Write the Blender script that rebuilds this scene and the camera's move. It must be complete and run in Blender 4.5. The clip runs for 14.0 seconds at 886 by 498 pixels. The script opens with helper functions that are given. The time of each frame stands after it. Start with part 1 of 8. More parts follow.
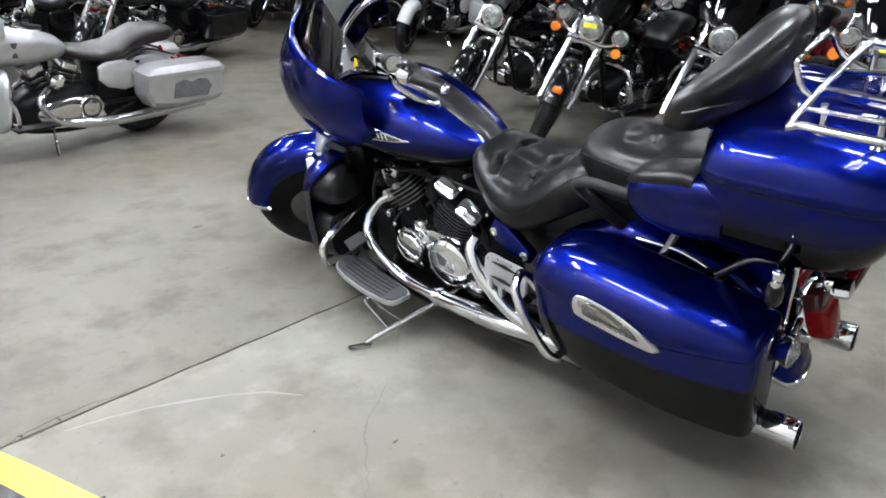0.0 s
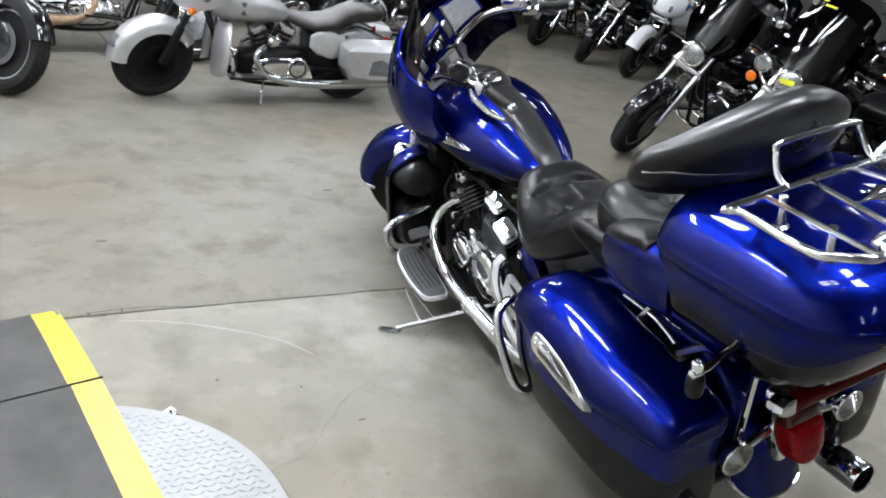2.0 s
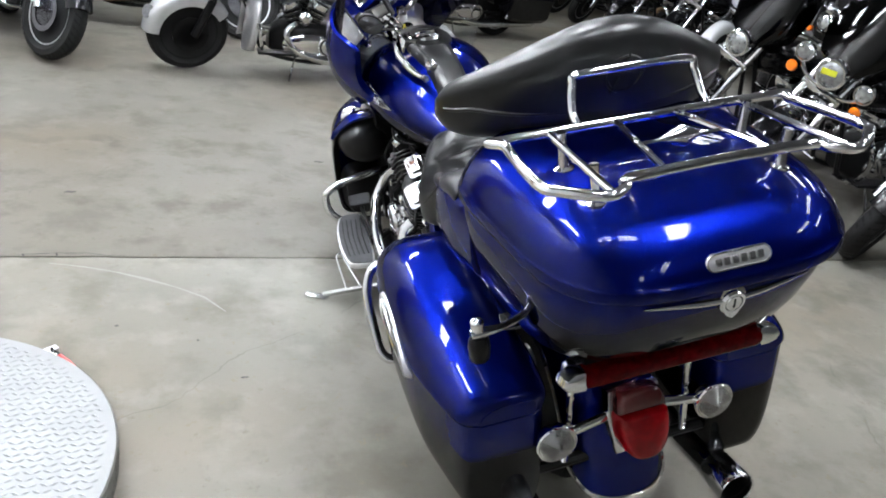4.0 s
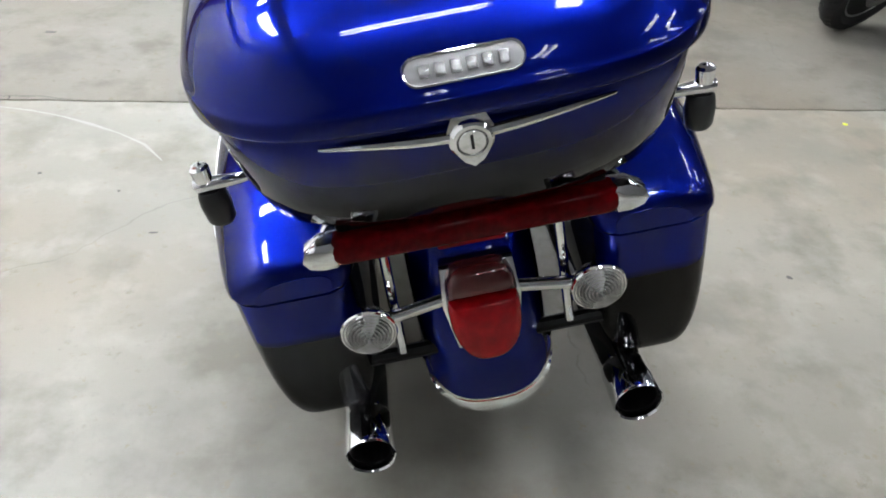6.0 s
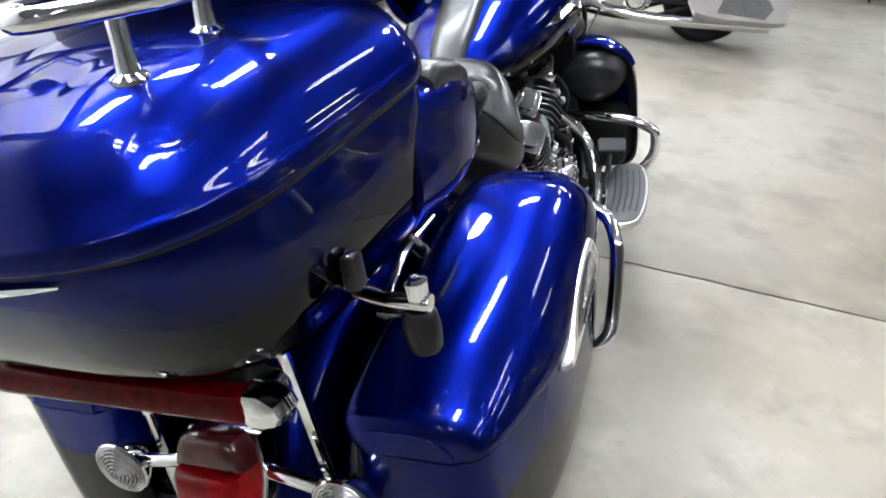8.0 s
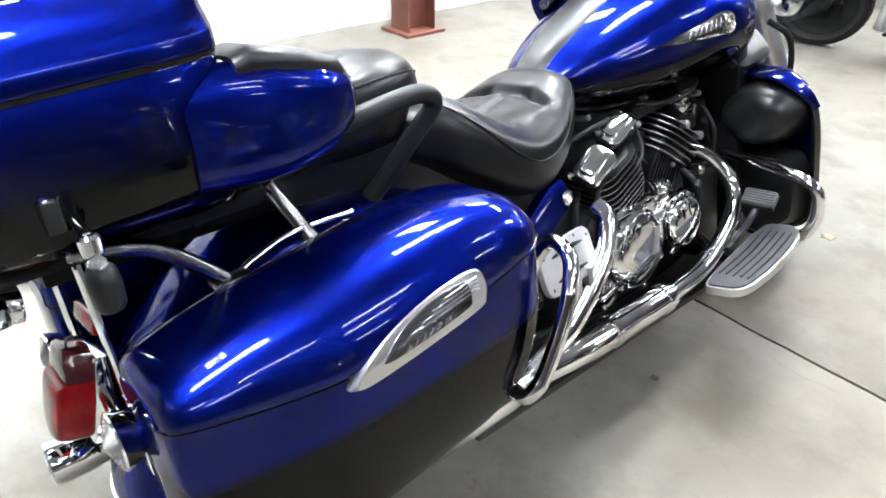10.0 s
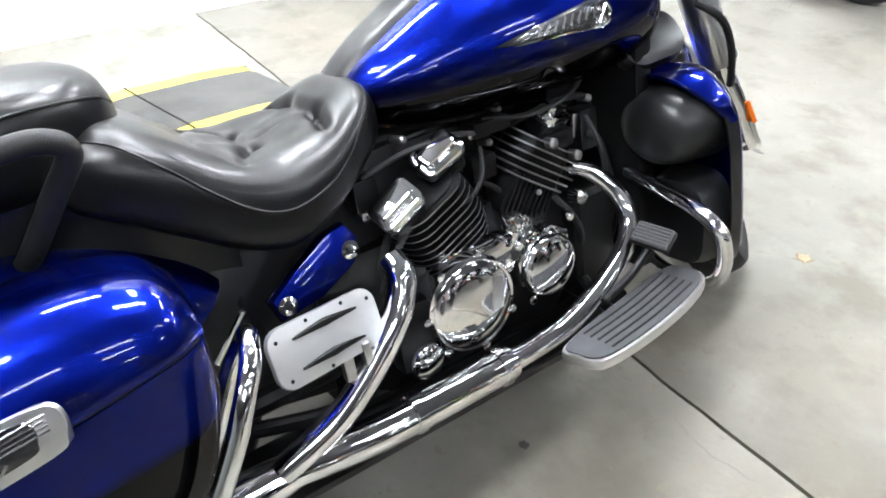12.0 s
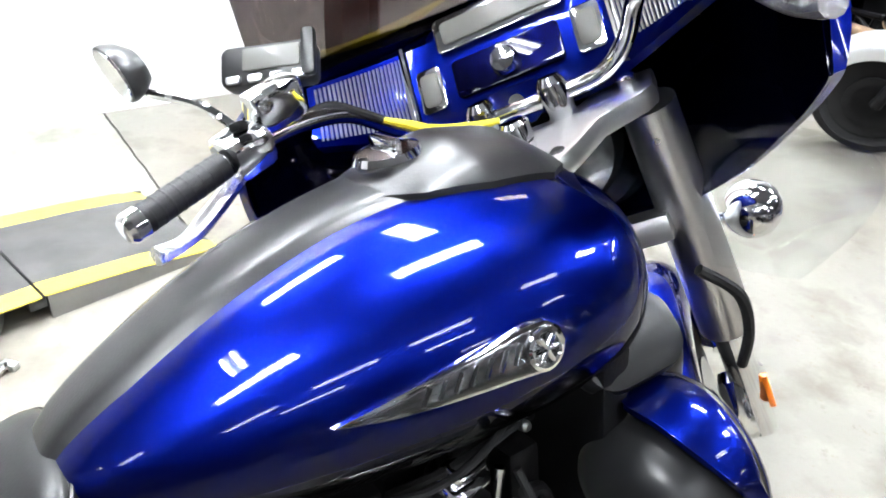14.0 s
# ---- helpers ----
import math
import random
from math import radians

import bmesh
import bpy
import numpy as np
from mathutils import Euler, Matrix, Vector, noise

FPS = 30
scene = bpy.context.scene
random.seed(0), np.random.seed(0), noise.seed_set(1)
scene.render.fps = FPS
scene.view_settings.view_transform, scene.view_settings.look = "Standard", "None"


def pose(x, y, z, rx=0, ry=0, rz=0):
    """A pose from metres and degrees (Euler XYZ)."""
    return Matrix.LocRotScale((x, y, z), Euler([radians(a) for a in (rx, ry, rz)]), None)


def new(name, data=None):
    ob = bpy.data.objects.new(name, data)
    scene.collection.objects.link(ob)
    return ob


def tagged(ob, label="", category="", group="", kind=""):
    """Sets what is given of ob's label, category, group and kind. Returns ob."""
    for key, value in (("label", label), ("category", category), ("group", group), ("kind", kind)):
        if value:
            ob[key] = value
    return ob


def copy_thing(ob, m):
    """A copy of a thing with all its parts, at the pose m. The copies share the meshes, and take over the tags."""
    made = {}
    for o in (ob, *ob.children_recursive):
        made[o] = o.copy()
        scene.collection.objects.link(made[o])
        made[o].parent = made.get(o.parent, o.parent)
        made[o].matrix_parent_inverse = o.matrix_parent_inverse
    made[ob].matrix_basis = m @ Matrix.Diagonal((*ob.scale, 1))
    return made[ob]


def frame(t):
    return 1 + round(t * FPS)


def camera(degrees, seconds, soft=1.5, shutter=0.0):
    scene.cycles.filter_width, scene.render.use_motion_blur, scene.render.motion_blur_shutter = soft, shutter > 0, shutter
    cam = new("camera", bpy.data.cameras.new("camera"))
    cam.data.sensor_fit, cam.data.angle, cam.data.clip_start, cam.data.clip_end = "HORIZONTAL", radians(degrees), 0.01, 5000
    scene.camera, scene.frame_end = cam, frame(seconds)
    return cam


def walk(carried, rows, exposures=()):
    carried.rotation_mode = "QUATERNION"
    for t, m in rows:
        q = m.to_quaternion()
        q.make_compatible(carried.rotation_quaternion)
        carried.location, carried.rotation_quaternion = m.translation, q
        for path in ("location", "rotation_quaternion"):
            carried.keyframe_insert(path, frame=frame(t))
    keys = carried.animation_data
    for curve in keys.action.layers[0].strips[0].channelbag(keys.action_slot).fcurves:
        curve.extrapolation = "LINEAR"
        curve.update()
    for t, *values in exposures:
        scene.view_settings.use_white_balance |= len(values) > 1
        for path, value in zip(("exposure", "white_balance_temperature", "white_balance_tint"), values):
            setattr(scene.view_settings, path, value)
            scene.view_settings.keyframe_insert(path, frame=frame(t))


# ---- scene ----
cam = camera(62.95, 14.0, soft=1.85)
PATH = [
    (0, pose(-2.122, -0.909, 1.44, 66.4, -1.35, -47.08)),
    (0.5, pose(-2.079, -1.097, 1.5, 67.39, -1.71, -35.48)),
    (1, pose(-1.968, -1.162, 1.499, 68.1, -3.79, -29.07)),
    (1.5, pose(-1.752, -1.219, 1.491, 66.06, -6.43, -26.42)),
    (2, pose(-1.635, -1.353, 1.517, 65.26, -8.22, -24.81)),
    (2.2, pose(-1.58, -1.428, 1.531, 65.77, -8.94, -22.9)),
    (4.3, pose(-0.876, -1.575, 1.428, 64.04, -8.2, -14.52)),
    (4.5, pose(-0.808, -1.609, 1.42, 64.66, -7.93, -13.37)),
    (5, pose(-0.643, -1.558, 1.366, 63.03, -5.39, -9.73)),
    (5.5, pose(-0.441, -1.389, 1.319, 58.75, -5.41, -8.72)),
    (6, pose(-0.305, -1.329, 1.285, 52.16, -3.76, -5.94)),
    (6.5, pose(-0.113, -1.335, 1.32, 53.51, -1.65, 3.6)),
    (7, pose(0.044, -1.256, 1.334, 55.58, -1.17, 9.96)),
    (7.5, pose(0.228, -1.082, 1.323, 56.95, -3.83, 15.09)),
    (8, pose(0.399, -1.042, 1.329, 58.62, -2.95, 20.69)),
    (8.2, pose(0.493, -1.042, 1.334, 59.08, -1.86, 25.01)),
    (10.3, pose(0.98, -0.509, 1.315, 57.18, 0.06, 53.04)),
    (10.5, pose(0.991, -0.456, 1.307, 56.56, 0.71, 54.17)),
    (11, pose(0.934, -0.264, 1.306, 54.76, -1.28, 48.72)),
    (11.5, pose(0.946, -0.115, 1.298, 55.09, 0.52, 50.86)),
    (12, pose(0.982, 0.095, 1.312, 54.36, 1.19, 56.31)),
    (12.5, pose(0.876, 0.202, 1.316, 54.49, 0.26, 59.41)),
    (13, pose(0.745, 0.285, 1.361, 54.38, -4.56, 57.65)),
    (13.5, pose(0.6, 0.436, 1.341, 56.58, -4.23, 54.98)),
    (14, pose(0.445, 0.636, 1.343, 59.35, -2.66, 55.96)),
]
walk(cam, PATH, [(0.0, 0.40), (2.0, 0.34), (4.5, 0.35), (6.0, 0.68), (7.0, 0.93), (8.2, 1.18), (10.3, 1.58), (12.5, 1.43), (14.0, 1.48)])

# ---- light: an indoor showroom under rows of fluorescent fixtures ----
world = bpy.data.worlds.new("world")
scene.world = world
world.use_nodes = True
world.node_tree.nodes["Background"].inputs[0].default_value = (0.8, 0.9, 1.0, 1)
world.node_tree.nodes["Background"].inputs[1].default_value = 0.15
LAMP_POWER = 70.0

# ---- materials ----
def mat(name, color, rough=0.5, metal=0.0, coat=0.0, var=0.12, scale=8.0, bump=0.0, bump_scale=60.0, dark=None, coat_rough=0.03, spec=0.5, rvar=0.0):
    """A surface with colour variation at two scales, fine relief and an optional clear coat."""
    m = bpy.data.materials.new(name)
    m.use_nodes = True
    nt = m.node_tree
    b = nt.nodes["Principled BSDF"]
    co = nt.nodes.new("ShaderNodeTexCoord")
    big = nt.nodes.new("ShaderNodeTexNoise")
    big.inputs["Scale"].default_value = scale
    big.inputs["Detail"].default_value = 6
    nt.links.new(co.outputs["Object"], big.inputs["Vector"])
    mix = nt.nodes.new("ShaderNodeMix")
    mix.data_type = "RGBA"
    d = dark or tuple(c * (1 - var * 2) for c in color)
    mix.inputs[6].default_value = (*d, 1)
    mix.inputs[7].default_value = (*(min(1, c * (1 + var)) for c in color), 1)
    nt.links.new(big.outputs["Fac"], mix.inputs[0])
    nt.links.new(mix.outputs[2], b.inputs["Base Color"])
    b.inputs["Roughness"].default_value = rough
    b.inputs["Metallic"].default_value = metal
    b.inputs["Coat Weight"].default_value = coat
    b.inputs["Coat Roughness"].default_value = coat_rough
    b.inputs["Specular IOR Level"].default_value = spec
    if rvar:
        r = nt.nodes.new("ShaderNodeMapRange")
        r.inputs[3].default_value, r.inputs[4].default_value = max(0.0, rough - rvar), rough + rvar
        nt.links.new(big.outputs["Fac"], r.inputs[0])
        nt.links.new(r.outputs[0], b.inputs["Roughness"])
    if bump:
        fine = nt.nodes.new("ShaderNodeTexNoise")
        fine.inputs["Scale"].default_value = bump_scale
        fine.inputs["Detail"].default_value = 5
        nt.links.new(co.outputs["Object"], fine.inputs["Vector"])
        bp = nt.nodes.new("ShaderNodeBump")
        bp.inputs["Strength"].default_value = bump
        bp.inputs["Distance"].default_value = 0.002
        nt.links.new(fine.outputs["Fac"], bp.inputs["Height"])
        nt.links.new(bp.outputs[0], b.inputs["Normal"])
    return m


def glow(name, color, power):
    m = bpy.data.materials.new(name)
    m.use_nodes = True
    b = m.node_tree.nodes["Principled BSDF"]
    b.inputs["Base Color"].default_value = (0.8, 0.8, 0.8, 1)
    b.inputs["Emission Color"].default_value = (*color, 1)
    b.inputs["Emission Strength"].default_value = power
    return m


def flake_paint(name, color, lower=None, line=(0.0, 0.0, 0.0), rough=None, flakes=0.94, fade=0.005):
    """Metallic paint: a coloured flake layer under a clear coat; two-tone below the line z = line[0] + line[1] * (y - line[2])."""
    m = bpy.data.materials.new(name)
    m.use_nodes = True
    nt = m.node_tree
    nt.nodes.remove(nt.nodes["Principled BSDF"])
    L = nt.links.new
    co = nt.nodes.new("ShaderNodeTexCoord")
    v = nt.nodes.new("ShaderNodeTexVoronoi")
    v.inputs["Scale"].default_value = 900.0
    L(co.outputs["Object"], v.inputs["Vector"])
    bp = nt.nodes.new("ShaderNodeBump")
    bp.inputs["Strength"].default_value = 0.06
    bp.inputs["Distance"].default_value = 0.001
    L(v.outputs["Color"], bp.inputs["Height"])
    big = nt.nodes.new("ShaderNodeTexNoise")
    big.inputs["Scale"].default_value = 14.0
    L(co.outputs["Object"], big.inputs["Vector"])
    tone = nt.nodes.new("ShaderNodeMix")
    tone.data_type = "RGBA"
    tone.inputs[6].default_value = (*(c * 0.85 for c in color), 1)
    tone.inputs[7].default_value = (*(min(1.0, c * 1.1) for c in color), 1)
    L(big.outputs["Fac"], tone.inputs[0])
    src = tone.outputs[2]
    if lower:
        sep = nt.nodes.new("ShaderNodeSeparateXYZ")
        L(co.outputs["Object"], sep.inputs[0])
        ya = nt.nodes.new("ShaderNodeMath")
        ya.operation = "MULTIPLY_ADD"
        ya.inputs[1].default_value, ya.inputs[2].default_value = line[1], line[0] - line[1] * line[2]
        L(sep.outputs[1], ya.inputs[0])
        d = nt.nodes.new("ShaderNodeMath")
        d.operation = "SUBTRACT"
        L(sep.outputs[2], d.inputs[0])
        L(ya.outputs[0], d.inputs[1])
        r = nt.nodes.new("ShaderNodeMapRange")
        r.inputs[1].default_value, r.inputs[2].default_value = -fade, fade
        L(d.outputs[0], r.inputs[0])
        two = nt.nodes.new("ShaderNodeMix")
        two.data_type = "RGBA"
        two.inputs[6].default_value = (*lower, 1)
        L(r.outputs[0], two.inputs[0])
        L(src, two.inputs[7])
        src = two.outputs[2]
    flake = nt.nodes.new("ShaderNodeBsdfGlossy")
    flake.inputs["Roughness"].default_value = rough or FLAKE_ROUGH
    L(src, flake.inputs["Color"])
    L(bp.outputs[0], flake.inputs["Normal"])
    body = nt.nodes.new("ShaderNodeBsdfDiffuse")
    L(src, body.inputs["Color"])
    under = nt.nodes.new("ShaderNodeMixShader")
    under.inputs[0].default_value = flakes
    L(body.outputs[0], under.inputs[1])
    L(flake.outputs[0], under.inputs[2])
    gloss = nt.nodes.new("ShaderNodeBsdfGlossy")
    gloss.inputs["Roughness"].default_value = 0.02
    fr = nt.nodes.new("ShaderNodeFresnel")
    fr.inputs["IOR"].default_value = 1.33
    x = nt.nodes.new("ShaderNodeMixShader")
    L(fr.outputs[0], x.inputs[0])
    L(under.outputs[0], x.inputs[1])
    L(gloss.outputs[0], x.inputs[2])
    L(x.outputs[0], nt.nodes["Material Output"].inputs[0])
    return m


FLAKE_ROUGH = 0.32
DEEP_BLUE = (0.0011, 0.0052, 0.116)
LOWER_BLACK = (0.0012, 0.0012, 0.0014)
BLUE = flake_paint("blue_metallic_paint", DEEP_BLUE)
BLUE_BAG = flake_paint("blue_over_black_paint", DEEP_BLUE, LOWER_BLACK, (0.492, 0.04, -0.45), fade=0.009)
BLUE_TRUNK = flake_paint("blue_over_black_trunk_paint", DEEP_BLUE, LOWER_BLACK, (0.925, 0.04, -0.45), fade=0.045)
BLUE_TANK = flake_paint("blue_over_black_tank_paint", DEEP_BLUE, LOWER_BLACK, (0.792, 0.06, 0.66), fade=0.03)
NAVY = flake_paint("dark_blue_metallic_paint", (0.0007, 0.001, 0.014))
SILVER = flake_paint("silver_metallic_paint", (0.62, 0.625, 0.64), rough=0.36, flakes=0.75)
BLACK_PAINT = mat("black_gloss_paint", (0.004, 0.004, 0.005), rough=0.2, spec=0.12, coat=0.7)
RED_PAINT = mat("dark_red_gloss_paint", (0.25, 0.015, 0.02), rough=0.25, coat=1.0)
WHITE_PAINT = mat("white_gloss_paint", (0.75, 0.77, 0.8), rough=0.25, coat=0.8, var=0.04)
SKY_PAINT = mat("bright_blue_gloss_paint", (0.02, 0.16, 0.55), rough=0.25, coat=0.8, var=0.04)
CHROME = mat("polished_chrome", (0.86, 0.87, 0.88), rough=0.06, metal=1.0, var=0.03, scale=20, rvar=0.03)
WORN_CHROME = mat("dulled_chrome", (0.62, 0.62, 0.62), rough=0.24, metal=1.0, var=0.12, scale=30, bump=0.15, bump_scale=220, rvar=0.1)
ALU = mat("brushed_aluminium", (0.55, 0.55, 0.56), rough=0.34, metal=1.0, var=0.1, scale=25, bump=0.1, bump_scale=300)
LEATHER = mat("black_leather", (0.0048, 0.0048, 0.0053), rough=0.33, var=0.2, scale=18, bump=0.10, bump_scale=260, spec=0.23, coat=0.05, coat_rough=0.12, rvar=0.06)
GLOSSY_LEATHER = mat("glossy_black_leather", (0.012, 0.012, 0.0128), rough=0.31, var=0.2, scale=14, bump=0.09, bump_scale=220, spec=0.5, rvar=0.06)
VINYL = mat("black_vinyl", (0.0072, 0.0072, 0.008), rough=0.36, spec=0.32, coat=0.08, coat_rough=0.16, var=0.15, scale=16, bump=0.12, bump_scale=300, rvar=0.08)
BROWN_LEATHER = mat("worn_dark_leather", (0.014, 0.011, 0.0095), rough=0.42, var=0.25, scale=12, bump=0.3, bump_scale=300)
PLASTIC = mat("black_plastic", (0.0095, 0.0095, 0.0102), rough=0.31, var=0.15, scale=14, bump=0.08, bump_scale=500, spec=0.36)
MATT_BLACK = mat("satin_black_metal", (0.0062, 0.0062, 0.0067), rough=0.36, spec=0.17, var=0.2, scale=22, bump=0.2, bump_scale=200)
RUBBER = mat("tyre_rubber", (0.011, 0.011, 0.0115), rough=0.7, spec=0.3, var=0.25, scale=10, bump=0.4, bump_scale=160)
GRIP = mat("grip_rubber", (0.012, 0.012, 0.013), rough=0.55, spec=0.35, var=0.2, scale=40, bump=0.3, bump_scale=400)
BOARD = mat("floorboard_rubber", (0.055, 0.055, 0.06), rough=0.7, var=0.2, scale=30, bump=0.3, bump_scale=300)
RED_LENS = mat("red_lens", (0.30, 0.002, 0.005), rough=0.12, coat=0.0, var=0.32, scale=38, bump=0.12, bump_scale=150, spec=0.3)
DARK_RED_LENS = mat("dark_red_lens", (0.10, 0.0006, 0.0022), rough=0.08, coat=0.0, var=0.55, scale=70, bump=0.06, bump_scale=90, spec=0.10)
AMBER = mat("amber_lens", (0.75, 0.17, 0.01), rough=0.15, coat=1.0, var=0.15, scale=40)
CLEAR_LENS = mat("clear_ribbed_lens", (0.42, 0.42, 0.42), rough=0.18, metal=0.7, coat=1.0, var=0.2, scale=60, bump=0.3, bump_scale=300)
HEADLAMP = mat("headlamp_glass", (0.55, 0.57, 0.58), rough=0.08, metal=0.7, coat=1.0, var=0.4, scale=35)
YELLOW = mat("yellow_tag", (0.75, 0.75, 0.04), rough=0.6, var=0.05)
YELLOW_CABLE = mat("yellow_rubber_tie", (0.75, 0.62, 0.02), rough=0.5, var=0.08)
DISPLAY = mat("grey_display", (0.09, 0.088, 0.078), rough=0.5, coat=0.1, var=0.08)
def clear_sheet(name, tint, gloss):
    """Thin clear plastic: light passes straight, a little is mirrored."""
    m = bpy.data.materials.new(name)
    m.use_nodes = True
    nt = m.node_tree
    nt.nodes.remove(nt.nodes["Principled BSDF"])
    t = nt.nodes.new("ShaderNodeBsdfTransparent")
    t.inputs[0].default_value = (*tint, 1)
    g = nt.nodes.new("ShaderNodeBsdfGlossy")
    g.inputs["Roughness"].default_value = 0.05
    x = nt.nodes.new("ShaderNodeMixShader")
    x.inputs[0].default_value = gloss
    nt.links.new(t.outputs[0], x.inputs[1])
    nt.links.new(g.outputs[0], x.inputs[2])
    nt.links.new(x.outputs[0], nt.nodes["Material Output"].inputs[0])
    return m


SCREEN = clear_sheet("clear_screen", (0.96, 0.97, 0.97), 0.05)
SMOKE = clear_sheet("smoked_screen", (0.32, 0.29, 0.28), 0.06)
DARK_SCREEN = clear_sheet("black_tinted_screen", (0.05, 0.05, 0.055), 0.05)
SATIN = mat("satin_alloy", (0.74, 0.74, 0.75), rough=0.3, metal=1.0, var=0.08, scale=18, bump=0.08, bump_scale=260, rvar=0.06)
PALE_ALLOY = mat("pale_cast_alloy", (0.47, 0.47, 0.475), rough=0.46, metal=0.75, var=0.06, scale=30, bump=0.06, bump_scale=300)
PINK_LENS = mat("smoky_pink_lens", (0.075, 0.012, 0.013), rough=0.14, coat=0.3, var=0.2, scale=30)
DULL_CHROME_DARK = mat("dark_chrome", (0.2, 0.2, 0.21), rough=0.2, metal=1.0, var=0.2, scale=30)
RED_PLASTIC = mat("red_plastic", (0.5, 0.02, 0.02), rough=0.4)


# ---- mesh helpers ----
def part(name, bm, material, parent=None, label="", xf=None, sharp=35, mats=None):
    """Link a bmesh as one mesh object under its parent."""
    if xf is not None:
        bmesh.ops.transform(bm, matrix=xf, verts=bm.verts)
    bmesh.ops.recalc_face_normals(bm, faces=bm.faces)
    me = bpy.data.meshes.new(name)
    for f in bm.faces:
        f.smooth = True
    bm.to_mesh(me)
    bm.free()
    me.set_sharp_from_angle(angle=radians(sharp))
    for mm in (mats or [material]):
        me.materials.append(mm)
    ob = new(name, me)
    ob.parent = parent
    if label:
        ob["label"] = label
    return ob


def thing(name, label, category, m=None, group="", kind=""):
    ob = new(name)
    ob.empty_display_size = 0.1
    if m is not None:
        ob.matrix_basis = m
    return tagged(ob, label, category, group, kind)


def join(*bms):
    out = bms[0]
    for b in bms[1:]:
        me = bpy.data.meshes.new("tmp")
        b.to_mesh(me)
        b.free()
        out.from_mesh(me)
        bpy.data.meshes.remove(me)
    return out


def loft(rings, cap=True, closed=True):
    """Skin a list of rings, each with the same number of points."""
    bm = bmesh.new()
    vs = [[bm.verts.new(p) for p in r] for r in rings]
    n = len(vs[0])
    for a, b in zip(vs, vs[1:]):
        for i in range(n if closed else n - 1):
            j = (i + 1) % n
            bm.faces.new((a[i], a[j], b[j], b[i]))
    if cap and closed:
        for r in (vs[0], vs[-1]):
            c = bm.verts.new(sum((v.co for v in r), Vector()) / n)
            for i in range(n):
                bm.faces.new((r[i], r[(i + 1) % n], c))
    return bm


def smooth_path(pts, steps=6, closed=False):
    """Catmull-Rom through the points."""
    p = [Vector(q) for q in pts]
    n = len(p)
    out = []
    for i in range(n if closed else n - 1):
        if closed:
            a, b, c, d = p[i - 1], p[i], p[(i + 1) % n], p[(i + 2) % n]
        else:
            a, b, c, d = p[max(i - 1, 0)], p[i], p[i + 1], p[min(i + 2, n - 1)]
        for k in range(steps):
            t = k / steps
            out.append(0.5 * (2 * b + (c - a) * t + (2 * a - 5 * b + 4 * c - d) * t * t + (3 * b - a - 3 * c + d) * t ** 3))
    if not closed:
        out.append(p[-1])
    return out


def tube(pts, r, seg=12, steps=6, closed=False, smooth=True, radii=None):
    path = smooth_path(pts, steps, closed) if smooth else [Vector(q) for q in pts]
    n = len(path)
    rings = []
    u = None
    for i, q in enumerate(path):
        if closed:
            t = (path[(i + 1) % n] - path[i - 1]).normalized()
        else:
            t = (path[min(i + 1, n - 1)] - path[max(i - 1, 0)]).normalized()
        if u is None:
            u = t.orthogonal().normalized()
        u = (u - t * u.dot(t)).normalized()
        v = t.cross(u)
        rr = r if radii is None else float(np.interp(i / (n - 1), [k / (len(radii) - 1) for k in range(len(radii))], radii))
        rings.append([q + (u * math.cos(a) + v * math.sin(a)) * rr for a in (2 * math.pi * k / seg for k in range(seg))])
    if closed:
        bm = bmesh.new()
        vs = [[bm.verts.new(p) for p in ring] for ring in rings]
        for i in range(n):
            a, b = vs[i], vs[(i + 1) % n]
            # the last ring meets the first where their points lie nearest
            off = 0
            if i == n - 1:
                off = min(range(seg), key=lambda k: (a[0].co - b[k].co).length)
            for k in range(seg):
                bm.faces.new((a[k], a[(k + 1) % seg], b[(k + 1 + off) % seg], b[(k + off) % seg]))
        return bm
    return loft(rings)


def lathe(profile, origin, axis, seg=28):
    """profile: (distance along the axis, radius) from one end to the other."""
    ax = Vector(axis).normalized()
    u = ax.orthogonal().normalized()
    v = ax.cross(u)
    o = Vector(origin)
    rings = [[o + ax * d + (u * math.cos(a) + v * math.sin(a)) * max(r, 1e-4) for a in (2 * math.pi * k / seg for k in range(seg))] for d, r in profile]
    return loft(rings)


def box(cx, cy, cz, sx, sy, sz, bevel=0.004, xf=None, segs=2):
    bm = bmesh.new()
    bmesh.ops.create_cube(bm, size=1, matrix=Matrix.Translation((cx, cy, cz)) @ Matrix.Diagonal((sx, sy, sz, 1)))
    if bevel:
        bmesh.ops.bevel(bm, geom=bm.edges[:], offset=bevel, segments=segs, affect="EDGES", profile=0.6)
    if xf is not None:
        bmesh.ops.transform(bm, matrix=xf, verts=bm.verts)
    return bm


def plate(outline, thick, bevel=0.0, xf=None):
    """A flat outline in x, y thickened upwards in z."""
    bm = bmesh.new()
    f = bm.faces.new([bm.verts.new((x, y, 0)) for x, y in outline])
    r = bmesh.ops.extrude_face_region(bm, geom=[f])
    bmesh.ops.translate(bm, vec=(0, 0, thick), verts=[v for v in r["geom"] if isinstance(v, bmesh.types.BMVert)])
    bmesh.ops.recalc_face_normals(bm, faces=bm.faces)
    if bevel:
        es = [e for e in bm.edges if abs(e.verts[0].co.z - e.verts[1].co.z) < 1e-6]
        bmesh.ops.bevel(bm, geom=es, offset=bevel, segments=2, affect="EDGES", profile=0.6)
    if xf is not None:
        bmesh.ops.transform(bm, matrix=xf, verts=bm.verts)
    return bm


def spow(v, p):
    return math.copysign(abs(v) ** p, v)


